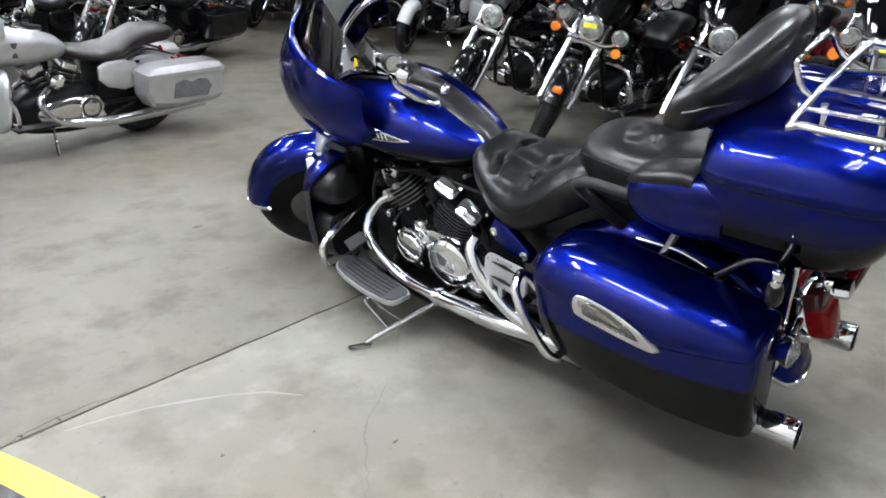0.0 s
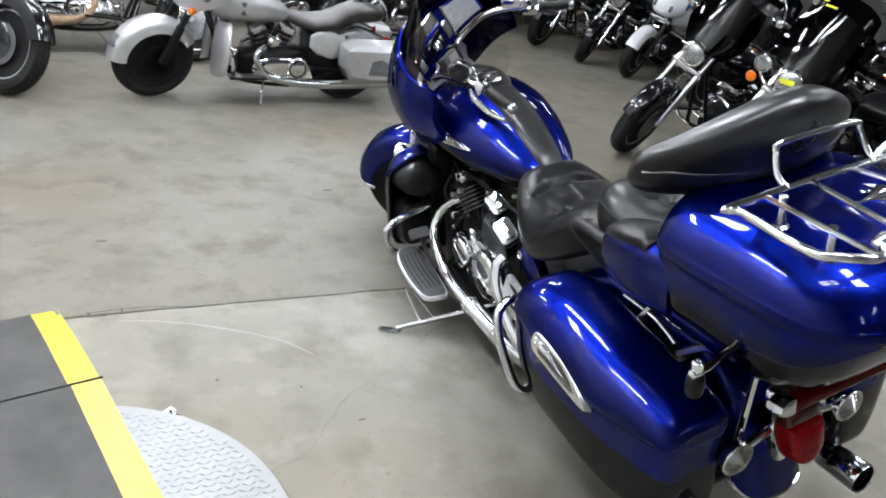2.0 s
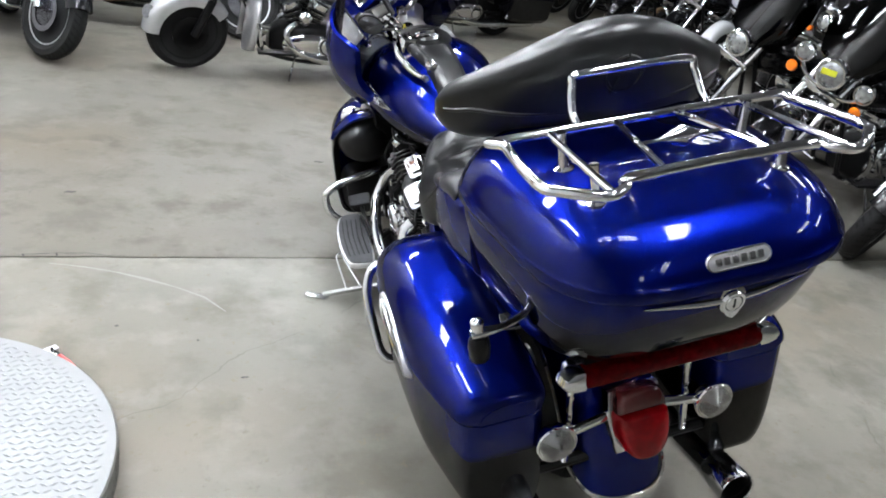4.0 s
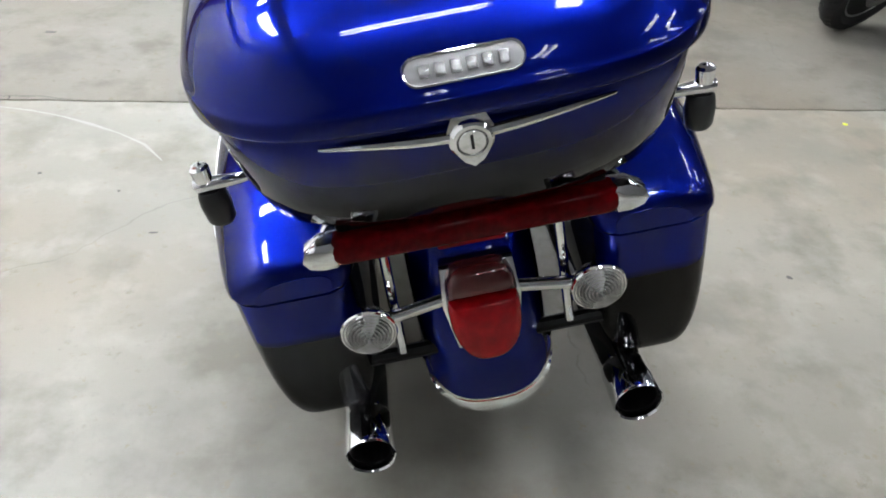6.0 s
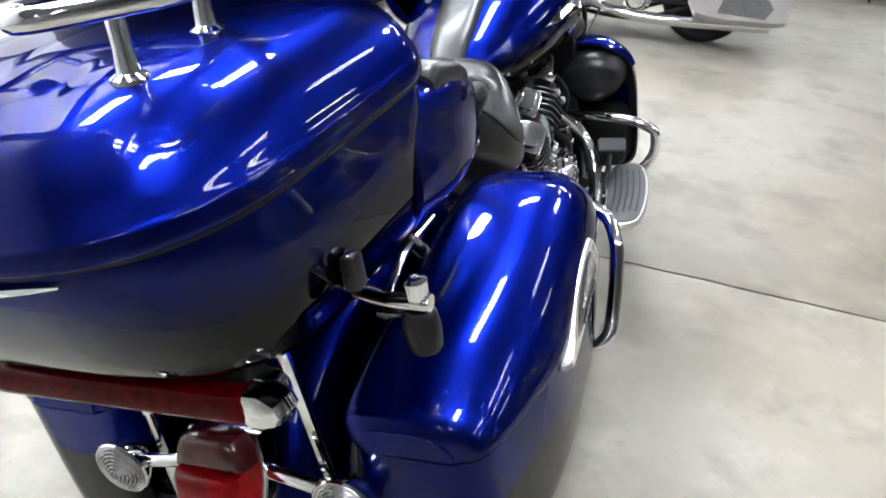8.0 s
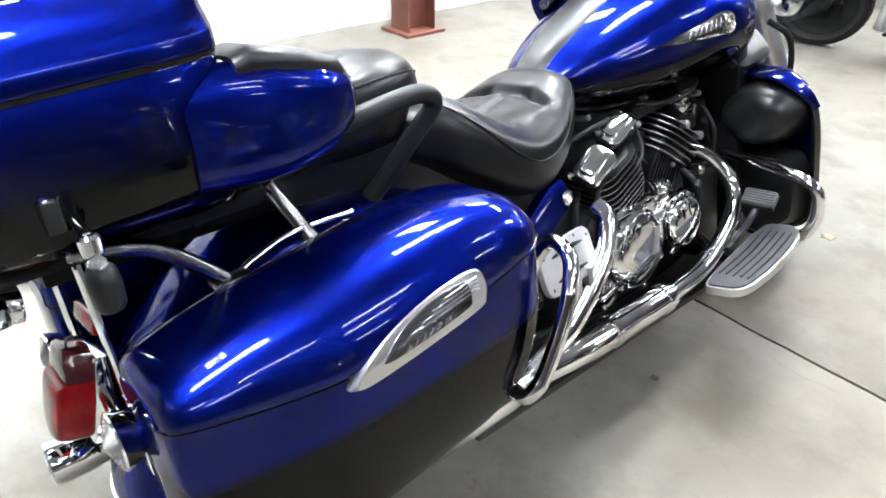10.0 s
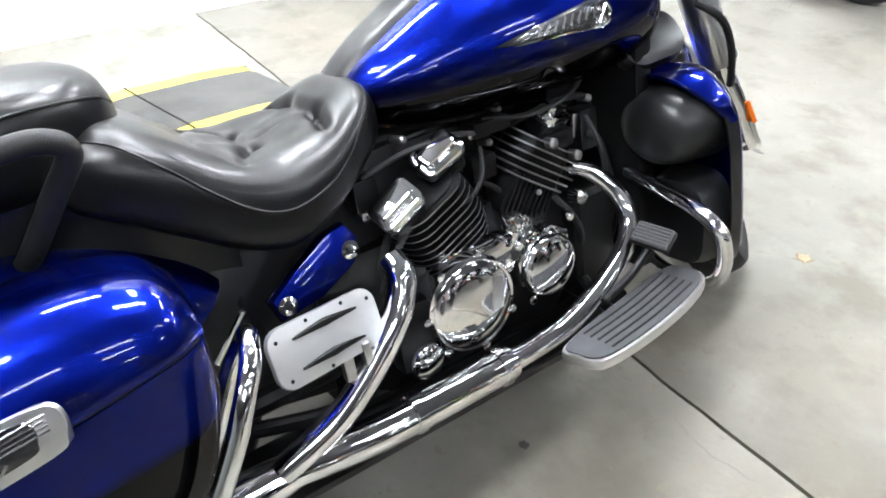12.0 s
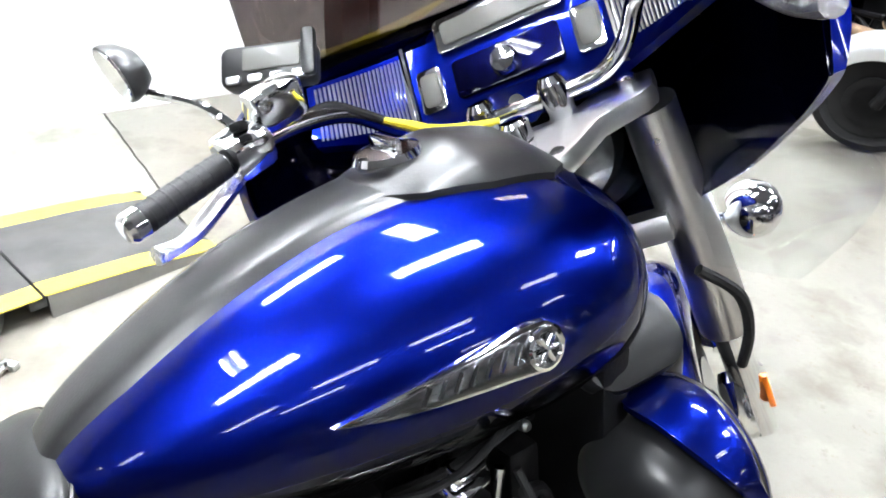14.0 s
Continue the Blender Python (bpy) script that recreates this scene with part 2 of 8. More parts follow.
def curve_of(table):
    """A smooth function through rows of (s, value, value, ...)."""
    xs = [r[0] for r in table]

    def at(s):
        i = max(0, min(len(xs) - 2, next((k for k in range(len(xs) - 1) if s <= xs[k + 1]), len(xs) - 2)))
        a, b, c, d = table[max(i - 1, 0)], table[i], table[i + 1], table[min(i + 2, len(xs) - 1)]
        h = c[0] - b[0]
        t = max(0.0, min(1.0, (s - b[0]) / h))
        out = []
        for k in range(1, len(b)):
            m0 = (c[k] - a[k]) / (c[0] - a[0]) * h
            m1 = (d[k] - b[k]) / (d[0] - b[0]) * h
            out.append((2 * t ** 3 - 3 * t * t + 1) * b[k] + (t ** 3 - 2 * t * t + t) * m0 + (3 * t * t - 2 * t ** 3) * c[k] + (t ** 3 - t * t) * m1)
        return out
    return at


def mirror_x(bm):
    bmesh.ops.transform(bm, matrix=Matrix.Diagonal((-1, 1, 1, 1)), verts=bm.verts)
    bmesh.ops.reverse_faces(bm, faces=bm.faces)
    return bm


def frame_of(origin, xdir, ydir):
    """A matrix whose local x and y run along the given directions."""
    x = Vector(xdir).normalized()
    z = x.cross(Vector(ydir)).normalized()
    y = z.cross(x)
    m = Matrix((x, y, z)).transposed().to_4x4()
    return Matrix.Translation(origin) @ m


def round_rect(w, h, r, n=5):
    out = []
    for cx, cy, a0 in ((w / 2 - r, h / 2 - r, 0), (-w / 2 + r, h / 2 - r, 90), (-w / 2 + r, -h / 2 + r, 180), (w / 2 - r, -h / 2 + r, 270)):
        for k in range(n + 1):
            a = radians(a0 + 90 * k / n)
            out.append((cx + r * math.cos(a), cy + r * math.sin(a)))
    return out


# ---- the showroom: floor, walls, ceiling, lamps ----
CRACK_Y = 1.220


def floor_material():
    m = mat("polished_concrete", (0.197, 0.191, 0.170), rough=0.46, spec=0.12, var=0.08, scale=1.3, bump=0.25, bump_scale=45, rvar=0.10)
    nt = m.node_tree
    b = nt.nodes["Principled BSDF"]
    co = nt.nodes["Texture Coordinate"]
    src = b.inputs["Base Color"].links[0].from_socket

    def layer(scale, detail, lo, hi, color, strength, rough=0.6, loc=(0, 0, 0)):
        nonlocal src
        mp = nt.nodes.new("ShaderNodeMapping")
        mp.inputs["Location"].default_value = loc
        nt.links.new(co.outputs["Object"], mp.inputs["Vector"])
        n = nt.nodes.new("ShaderNodeTexNoise")
        n.inputs["Scale"].default_value = scale
        n.inputs["Detail"].default_value = detail
        n.inputs["Roughness"].default_value = rough
        nt.links.new(mp.outputs[0], n.inputs["Vector"])
        r = nt.nodes.new("ShaderNodeMapRange")
        r.inputs[1].default_value, r.inputs[2].default_value, r.inputs[4].default_value = lo, hi, strength
        nt.links.new(n.outputs["Fac"], r.inputs[0])
        x = nt.nodes.new("ShaderNodeMix")
        x.data_type = "RGBA"
        x.inputs[7].default_value = (*color, 1)
        nt.links.new(r.outputs[0], x.inputs[0])
        nt.links.new(src, x.inputs[6])
        nt.links.new(x.outputs[2], b.inputs["Base Color"])
        src = x.outputs[2]
    layer(0.45, 2, 0.45, 0.62, (0.173, 0.150, 0.118), 0.85, loc=(2, 6, 0))
    layer(0.8, 3, 0.48, 0.75, (0.130, 0.127, 0.110), 0.85)
    layer(2.1, 5, 0.57, 0.68, (0.121, 0.115, 0.100), 0.6, loc=(5, 3, 0))
    layer(3.5, 6, 0.50, 0.66, (0.118, 0.110, 0.090), 0.85, loc=(3, 1, 0))
    layer(5.0, 7, 0.52, 0.66, (0.255, 0.249, 0.224), 0.28, loc=(7, 2, 0))
    layer(28.0, 5, 0.60, 0.75, (0.133, 0.127, 0.110), 0.45, loc=(1, 5, 0))
    # hairline cracks here and there
    warp = nt.nodes.new("ShaderNodeTexNoise")
    warp.inputs["Scale"].default_value = 3.0
    warp.inputs["Detail"].default_value = 4
    nt.links.new(co.outputs["Object"], warp.inputs["Vector"])
    add = nt.nodes.new("ShaderNodeVectorMath")
    add.operation = "MULTIPLY_ADD"
    add.inputs[1].default_value = (0.259, 0.259, 0.000)
    nt.links.new(warp.outputs["Color"], add.inputs[0])
    nt.links.new(co.outputs["Object"], add.inputs[2])
    vor = nt.nodes.new("ShaderNodeTexVoronoi")
    vor.feature = "DISTANCE_TO_EDGE"
    vor.inputs["Scale"].default_value = 0.55
    nt.links.new(add.outputs[0], vor.inputs["Vector"])
    thin = nt.nodes.new("ShaderNodeMapRange")
    thin.inputs[1].default_value, thin.inputs[2].default_value, thin.inputs[3].default_value, thin.inputs[4].default_value = 0.0, 0.0018, 0.4, 0.0
    nt.links.new(vor.outputs["Distance"], thin.inputs[0])
    part_of = nt.nodes.new("ShaderNodeMapRange")
    part_of.inputs[1].default_value, part_of.inputs[2].default_value = 0.50, 0.58
    nt.links.new(warp.outputs["Fac"], part_of.inputs[0])
    both = nt.nodes.new("ShaderNodeMath")
    both.operation = "MULTIPLY"
    nt.links.new(thin.outputs[0], both.inputs[0])
    nt.links.new(part_of.outputs[0], both.inputs[1])
    x = nt.nodes.new("ShaderNodeMix")
    x.data_type = "RGBA"
    x.inputs[7].default_value = (0.06, 0.057, 0.05, 1)
    nt.links.new(both.outputs[0], x.inputs[0])
    nt.links.new(src, x.inputs[6])
    src = x.outputs[2]
    # grime trodden in beside the parked motorcycle, its shade darkened into the colour too
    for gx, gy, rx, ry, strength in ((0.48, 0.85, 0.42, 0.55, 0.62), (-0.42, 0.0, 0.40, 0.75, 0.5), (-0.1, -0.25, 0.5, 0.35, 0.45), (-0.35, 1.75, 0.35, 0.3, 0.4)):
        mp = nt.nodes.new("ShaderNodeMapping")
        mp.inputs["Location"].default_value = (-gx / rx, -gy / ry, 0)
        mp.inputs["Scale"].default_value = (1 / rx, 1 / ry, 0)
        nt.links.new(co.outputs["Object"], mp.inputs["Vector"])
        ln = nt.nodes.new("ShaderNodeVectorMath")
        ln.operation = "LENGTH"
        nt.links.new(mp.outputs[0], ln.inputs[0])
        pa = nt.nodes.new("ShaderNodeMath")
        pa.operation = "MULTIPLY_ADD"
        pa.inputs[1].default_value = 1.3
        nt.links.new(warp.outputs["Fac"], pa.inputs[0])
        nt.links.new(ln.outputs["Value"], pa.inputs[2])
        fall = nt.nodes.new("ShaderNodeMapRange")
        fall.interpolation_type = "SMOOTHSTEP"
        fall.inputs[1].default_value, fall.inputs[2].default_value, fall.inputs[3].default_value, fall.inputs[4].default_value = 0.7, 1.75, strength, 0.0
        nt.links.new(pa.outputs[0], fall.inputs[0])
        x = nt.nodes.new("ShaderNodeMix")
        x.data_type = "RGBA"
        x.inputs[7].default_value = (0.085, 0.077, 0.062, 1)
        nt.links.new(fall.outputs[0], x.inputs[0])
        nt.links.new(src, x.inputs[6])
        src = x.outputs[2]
    layer(140.0, 3, 0.62, 0.75, (0.121, 0.115, 0.103), 0.35)
    layer(11.0, 8, 0.61, 0.69, (0.115, 0.103, 0.079), 0.7, rough=0.75, loc=(9, 9, 0))
    layer(19.0, 6, 0.60, 0.66, (0.150, 0.128, 0.090), 0.55, rough=0.7, loc=(4, 8, 0))
    # two pours: a paler slab on this side of the joint, a browner one beyond
    sep = nt.nodes.new("ShaderNodeSeparateXYZ")
    nt.links.new(co.outputs["Object"], sep.inputs[0])
    beyond = nt.nodes.new("ShaderNodeMath")
    beyond.operation = "GREATER_THAN"
    beyond.inputs[1].default_value = CRACK_Y
    nt.links.new(sep.outputs[1], beyond.inputs[0])
    slab = nt.nodes.new("ShaderNodeMix")
    slab.data_type = "RGBA"
    slab.inputs[6].default_value = (1.18, 1.18, 1.17, 1)
    slab.inputs[7].default_value = (0.84, 0.825, 0.80, 1)
    nt.links.new(beyond.outputs[0], slab.inputs[0])
    tint = nt.nodes.new("ShaderNodeMix")
    tint.data_type = "RGBA"
    tint.blend_type = "MULTIPLY"
    tint.inputs[0].default_value = 1.0
    nt.links.new(src, tint.inputs[6])
    nt.links.new(slab.outputs[2], tint.inputs[7])
    nt.links.new(tint.outputs[2], b.inputs["Base Color"])
    return m


CONCRETE = floor_material()
GROOVE = mat("joint_dirt", (0.035, 0.033, 0.03), rough=0.9, var=0.3, scale=60)
PALE_SCUFF = mat("pale_scuff", (0.238, 0.233, 0.214), rough=0.6, var=0.1, scale=30)
STAIN = mat("oil_stain", (0.06, 0.055, 0.05), rough=0.6, var=0.3, scale=50)
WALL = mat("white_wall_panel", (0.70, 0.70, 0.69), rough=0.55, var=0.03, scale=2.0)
# shade on the far walls is put into this darker grey
SHADE_WALL = mat("shade_grey_wall_panel", (0.30, 0.30, 0.30), rough=0.7, var=0.1, scale=2.0)
CEIL = mat("dark_ceiling_deck", (0.16, 0.16, 0.17), rough=0.8, var=0.15, scale=1.0)
BROWN = mat("red_brown_steel_paint", (0.13, 0.045, 0.03), rough=0.45, var=0.2, scale=9)
TUBE_LIGHT = glow("fluorescent_tube", (0.905, 0.945, 1.0), LAMP_POWER)
DIM_TUBE = glow("older_fluorescent_tube", (0.905, 0.945, 1.0), LAMP_POWER * 0.4)
FIXTURE = mat("white_fixture_enamel", (0.75, 0.76, 0.77), rough=0.5, var=0.04)

X0, X1, Y0, Y1, HC = -3.36, 14.0, -9.0, 16.0, 4.3


def slab(name, x0, y0, z0, x1, y1, z1, m, label):
    o = part(name, box((x0 + x1) / 2, (y0 + y1) / 2, (z0 + z1) / 2, x1 - x0, y1 - y0, z1 - z0, 0), m)
    return tagged(o, label, name.split("_")[0], kind="structure")


# floor in two pours with a saw-cut joint between them
GAP = 0.008
floor = slab("floor", X0 - 0.2, Y0 - 0.2, -0.2, X1 + 0.2, Y1 + 0.2, -0.012, GROOVE, "grey polished concrete floor with a dark joint")
bm = bmesh.new()


def pour(y0, y1):
    n = 260
    edge = {}
    for yy in (y0, y1):
        for i in range(n + 1):
            x = X0 + (X1 - X0) * (i / n) ** 1.6
            w = 0.0
            if abs(abs(yy - CRACK_Y)) < 0.02:
                w = (noise.noise(Vector((x * 6, 0, 0))) * 0.006 + noise.noise(Vector((x * 26, 3, 0))) * 0.003)
                w += -GAP * (0.5 + 0.7 * abs(noise.noise(Vector((x * 9, 7, 0))))) if yy < CRACK_Y + 1e-6 and y0 < yy else GAP * 0.5
            edge[yy, i] = (x, yy + w)
    tops = {k: bm.verts.new((*v, 0.0)) for k, v in edge.items()}
    lows = {k: bm.verts.new((*v, -0.012)) for k, v in edge.items()}
    for i in range(n):
        bm.faces.new((tops[y0, i], tops[y0, i + 1], tops[y1, i + 1], tops[y1, i]))
        for yy in (y0, y1):
            bm.faces.new((tops[yy, i], tops[yy, i + 1], lows[yy, i + 1], lows[yy, i]))


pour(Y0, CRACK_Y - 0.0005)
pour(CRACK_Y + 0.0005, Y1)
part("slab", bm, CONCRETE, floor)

slab("wall_west", X0 - 0.2, Y0, 0, X0, Y1, HC, WALL, "bright white painted wall panel")
slab("wall_east", X1, Y0, 0, X1 + 0.2, Y1, HC, SHADE_WALL, "far wall, its shade put into the grey colour")
slab("wall_north", X0, Y1, 0, X1, Y1 + 0.2, HC, SHADE_WALL, "far wall, its shade put into the grey colour")
slab("wall_south", X0, Y0 - 0.2, 0, X1, Y0, HC, SHADE_WALL, "grey plain wall behind")
slab("ceiling", X0 - 0.2, Y0 - 0.2, HC, X1 + 0.2, Y1 + 0.2, HC + 0.2, CEIL, "dark ceiling deck with rows of lamps")

col = thing("steel_column", "red-brown painted steel column against the white wall", "column", pose(-3.02, 2.45, 0), kind="structure")
part("web", box(0, 0, HC / 2, 0.012, 0.20, HC, 0.002), BROWN, col)
part("flange", box(0, -0.105, HC / 2, 0.2, 0.014, HC, 0.003), BROWN, col)
part("flange", box(0, 0.105, HC / 2, 0.2, 0.014, HC, 0.003), BROWN, col)
part("base_plate", box(0, 0, 0.01, 0.3, 0.32, 0.02, 0.003), BROWN, col)


def strip_lamp(x, y, turned):
    o = thing("strip_lamp", "white twin-tube fluorescent ceiling fixture, lit", "lamp", pose(x, y, HC - 0.25, 0, 0, 90 if turned else 0), group="ceiling lamps")
    part("housing", box(0, 0, 0.04, 0.28, 1.24, 0.06, 0.008), FIXTURE, o)
    for dx in (-0.085, 0.085):
        part("fluorescent_tube", lathe([(-0.6, 0.0), (-0.6, 0.02), (0.6, 0.02), (0.6, 0.0)], (dx, 0, -0.016), (0, 1, 0), 10), DIM_TUBE, o)
    part("rod", tube([(0, 0.4, 0.07), (0, 0.4, 0.25)], 0.006, 6, smooth=False), FIXTURE, o)
    part("rod", tube([(0, -0.4, 0.07), (0, -0.4, 0.25)], 0.006, 6, smooth=False), FIXTURE, o)
    return o


base_lamp = strip_lamp(-0.6, -6.0, False)
for x, y, turn in ((0.6, -4.6, 0), (3.4, -2.4, 0), (3.3, 1.3, 0), (3.3, -0.55, 0), (2.4, 3.6, 0), (4.8, -1.6, 0), (4.8, 1.6, 0), (5.6, 5.5, 0), (8.6, 3.0, 0), (1.0, 7.6, 0), (3.0, 11.0, 0)):
    copy_thing(base_lamp, pose(x, y, HC - 0.25, 0, 0, 90 * turn))


def high_bay(x, y, turn):
    """A broad four-tube fixture: a shallow white tray with bright tubes side by side."""
    o = thing("high_bay_lamp", "broad white four-tube high bay fixture, lit", "lamp", pose(x, y, HC - 0.35, 0, 0, turn), group="high bay lamps")
    part("tray", loft([[(sx * w, sy * l, z) for sx, sy in ((-1, -1), (1, -1), (1, 1), (-1, 1))] for w, l, z in ((0.20, 0.62, -0.03), (0.21, 0.63, -0.03), (0.19, 0.60, 0.055), (0.05, 0.1, 0.056), (0.05, 0.1, 0.046), (0.18, 0.60, 0.045), (0.20, 0.62, -0.03))], cap=False), FIXTURE, o)
    for k in range(4):
        part("fluorescent_tube", lathe([(-0.59, 0.0), (-0.59, 0.022), (0.59, 0.022), (0.59, 0.0)], (-0.126 + 0.084 * k, 0, 0.0), (0, 1, 0), 10), TUBE_LIGHT, o)
    for yy in (-0.4, 0.4):
        part("rod", tube([(0, yy, 0.05), (0, yy, 0.35)], 0.006, 6, smooth=False), FIXTURE, o)
    return o


twin = thing("twin_lamp", "white twin-tube fluorescent fixture, brightly lit", "lamp", pose(-1.0, -1.1, HC - 0.3, 0, 0, 90), group="ceiling lamps")
part("housing", box(0, 0, 0.05, 0.30, 1.26, 0.06, 0.008), FIXTURE, twin)
for dx in (-0.095, 0.095):
    part("fluorescent_tube", lathe([(-0.6, 0.0), (-0.6, 0.024), (0.6, 0.024), (0.6, 0.0)], (dx, 0, -0.012), (0, 1, 0), 10), TUBE_LIGHT, twin)
for yy in (-0.4, 0.4):
    part("rod", tube([(0, yy, 0.08), (0, yy, 0.30)], 0.006, 6, smooth=False), FIXTURE, twin)
bay = high_bay(0.45, -1.10, 0)
# the two at x = -2.75 are added to brighten the west wall
for x, y, turn in ((-2.75, 0.4, 0), (-2.3, 1.9, 90), (-0.6, 1.7, 0), (-1.2, 4.7, 90), (-2.75, 4.4, 0), (-0.5, 8.2, 90), (1.4, 5.4, 0), (1.3, 9.4, 90)):
    copy_thing(bay, pose(x, y, HC - 0.35, 0, 0, turn))

# ---- turntable with its runway and ramp ----
TC = Vector((-1.79, 0.0, 0.0))
AXIS = Vector((0.22, -0.975, 0)).normalized()
SIDE = Vector((-AXIS.y, AXIS.x, 0))
PLATE_ALU = mat("bright_tread_plate", (0.28, 0.285, 0.29), rough=0.42, metal=0.4, var=0.08, scale=9, bump=0.1, bump_scale=200)
RAMP_GREY = mat("dark_grit_paint", (0.060, 0.059, 0.056), rough=0.75, var=0.45, scale=7, bump=0.6, bump_scale=260)
RAMP_YELLOW = mat("worn_yellow_paint", (0.70, 0.53, 0.05), rough=0.40, spec=0.7, var=0.22, scale=24, bump=0.2, bump_scale=120)
RAMP_SIDE = mat("scuffed_ramp_steel", (0.19, 0.185, 0.17), rough=0.6, metal=0.2, var=0.2, scale=12, bump=0.3, bump_scale=90)
R, HT = 0.588, 0.080
table = thing("display_turntable", "round tread-plate motorcycle turntable with a dark yellow-edged runway", "turntable", Matrix.Translation(TC))
ring = lambda r, z: [(r * math.cos(a), r * math.sin(a), z) for a in (2 * math.pi * k / 96 for k in range(96))]
part("rim", loft([ring(R - 0.01, 0.0), ring(R, 0.004), ring(R, HT - 0.004), ring(R - 0.004, HT)]), RAMP_SIDE, table, "scuffed steel rim")
bm = loft([ring(R - 0.004, HT - 0.002), ring(R - 0.005, HT + 0.002), ring(R * 0.5, HT + 0.002)])
part("deck", bm, PLATE_ALU, table, "raised-lozenge tread plate deck")
# lozenges of the tread plate in two crossing rows
bm = bmesh.new()
n = 0
for i in range(-27, 28):
    for j in range(-27, 28):
        x, y = i * 0.022 + (0.011 if j % 2 else 0), j * 0.022
        if x * x + y * y > (R - 0.03) ** 2:
            continue
        p = Vector((x, y, 0))
        if abs(p.dot(SIDE)) < 0.31:
            continue
        d = Vector((1, 0.55, 0)).normalized() if (i + j) % 2 else Vector((1, -0.55, 0)).normalized()
        e = Vector((-d.y, d.x, 0))
        c = p + Vector((0, 0, HT + 0.002))
        vs = [bm.verts.new(c + d * 0.0125), bm.verts.new(c + e * 0.0042), bm.verts.new(c - d * 0.0125), bm.verts.new(c - e * 0.0042)]
        top = bm.verts.new(c + Vector((0, 0, 0.0032)))
        for k in range(4):
            bm.faces.new((vs[k], vs[(k + 1) % 4], top))
part("tread_pattern", bm, PLATE_ALU, table)["kind"] = "stuff"
# the same pattern round the rim
bm = bmesh.new()
for k in range(150):
    for z in (0.022, 0.046, 0.066):
        a = 2 * math.pi * (k + (0.5 if z == 0.046 else 0)) / 150
        nrm = Vector((math.cos(a), math.sin(a), 0))
        t = Vector((-nrm.y, nrm.x, 0))
        up = Vector((0, 0, 1))
        d = (t + up * (0.7 if (k + int(z * 1000)) % 2 else -0.7)).normalized()
        e = nrm.cross(d)
        c = nrm * R + up * z
        vs = [bm.verts.new(c + d * 0.009), bm.verts.new(c + e * 0.003), bm.verts.new(c - d * 0.009), bm.verts.new(c - e * 0.003)]
        top = bm.verts.new(c + nrm * 0.002)
        for q in range(4):
            bm.faces.new((vs[q], vs[(q + 1) % 4], top))
part("rim_pattern", bm, RAMP_SIDE, table)["kind"] = "stuff"


def strip(w0, w1, rows, thick, m, name, parent, label="", xf=None):
    """A band along the runway between the side distances w0 and w1; rows: distance from the middle, height."""
    sec = []
    for a, z in rows:
        p = -AXIS * a
        sec.append([p + SIDE * w0 + Vector((0, 0, z)), p + SIDE * w1 + Vector((0, 0, z)), p + SIDE * w1 + Vector((0, 0, z - thick)), p + SIDE * w0 + Vector((0, 0, z - thick))])
    return part(name, loft(sec), m, parent, label)


ZR = HT + 0.006
half_chord = math.sqrt(R * R - 0.31 ** 2)
strip(-0.22, 0.22, [(-half_chord - 0.03, ZR), (0.640, ZR)], 0.004, RAMP_GREY, "runway", table, "dark gritty runway mat")
for s in (-1, 1):
    strip(s * 0.2205, s * 0.305, [(-half_chord, ZR), (0.640, ZR)], 0.004, RAMP_YELLOW, "edge_stripe", table, "worn yellow stripe")

ramp = thing("access_ramp", "low dark ramp with worn yellow edges leading to the turntable", "ramp", Matrix.Translation(TC))
for s in (-1, 1):
    w = s * 0.300
    sec = []
    for a, z in ((0.655, ZR - 0.002), (0.95, 0.058), (1.235, 0.022)):
        p = -AXIS * a
        sec.append([p + SIDE * w + Vector((0, 0, z)), p + SIDE * (w - s * 0.012) + Vector((0, 0, z)), p + SIDE * (w - s * 0.012), p + SIDE * w])
    part("ramp_side", loft(sec), RAMP_SIDE, ramp, "scuffed steel ramp side")
    strip(s * 0.214, s * 0.302, [(0.650, ZR), (0.95, 0.060), (1.20, 0.026), (1.24, 0.004)], 0.003, RAMP_YELLOW, "edge_stripe", ramp, "worn yellow stripe")
strip(-0.2135, 0.2135, [(0.650, ZR), (0.95, 0.060), (1.20, 0.026), (1.24, 0.004)], 0.003, RAMP_GREY, "ramp_plate", ramp, "dark gritty ramp plate")
strip(-0.302, 0.302, [(0.601, ZR - 0.006), (0.649, ZR - 0.006)], 0.03, GROOVE, "hinge_gap", ramp)
part("hinge_rod", tube([-AXIS * 0.645 + SIDE * -0.31 + Vector((0, 0, ZR)), -AXIS * 0.645 + SIDE * 0.31 + Vector((0, 0, ZR))], 0.0042, 8, smooth=False), MATT_BLACK, ramp, "dark hinge rod")
clamp = thing("red_clamp", "small red-handled clamp lever beside the turntable rim", "clamp", pose(-1.44, 0.55, 0.0, 0, 0, 39.5))
part("handle", tube([(0.0, -0.112, 0.013), (0.0, -0.075, 0.014), (0.0, -0.028, 0.016)], 0.011, 12, 3, radii=[0.009, 0.012, 0.010]), RED_PLASTIC, clamp)
part("lever_arm", box(0, -0.008, 0.016, 0.016, 0.050, 0.010, 0.003), CHROME, clamp)
part("clamp_foot", box(0, 0.022, 0.011, 0.046, 0.024, 0.022, 0.004), ALU, clamp)
part("pivot_pin", lathe([(0.0, 0.005), (0.027, 0.005), (0.029, 0.003), (0.029, 0.0)], (0, 0.012, 0.0), (0, 0, 1), 12), DULL_CHROME_DARK, clamp)

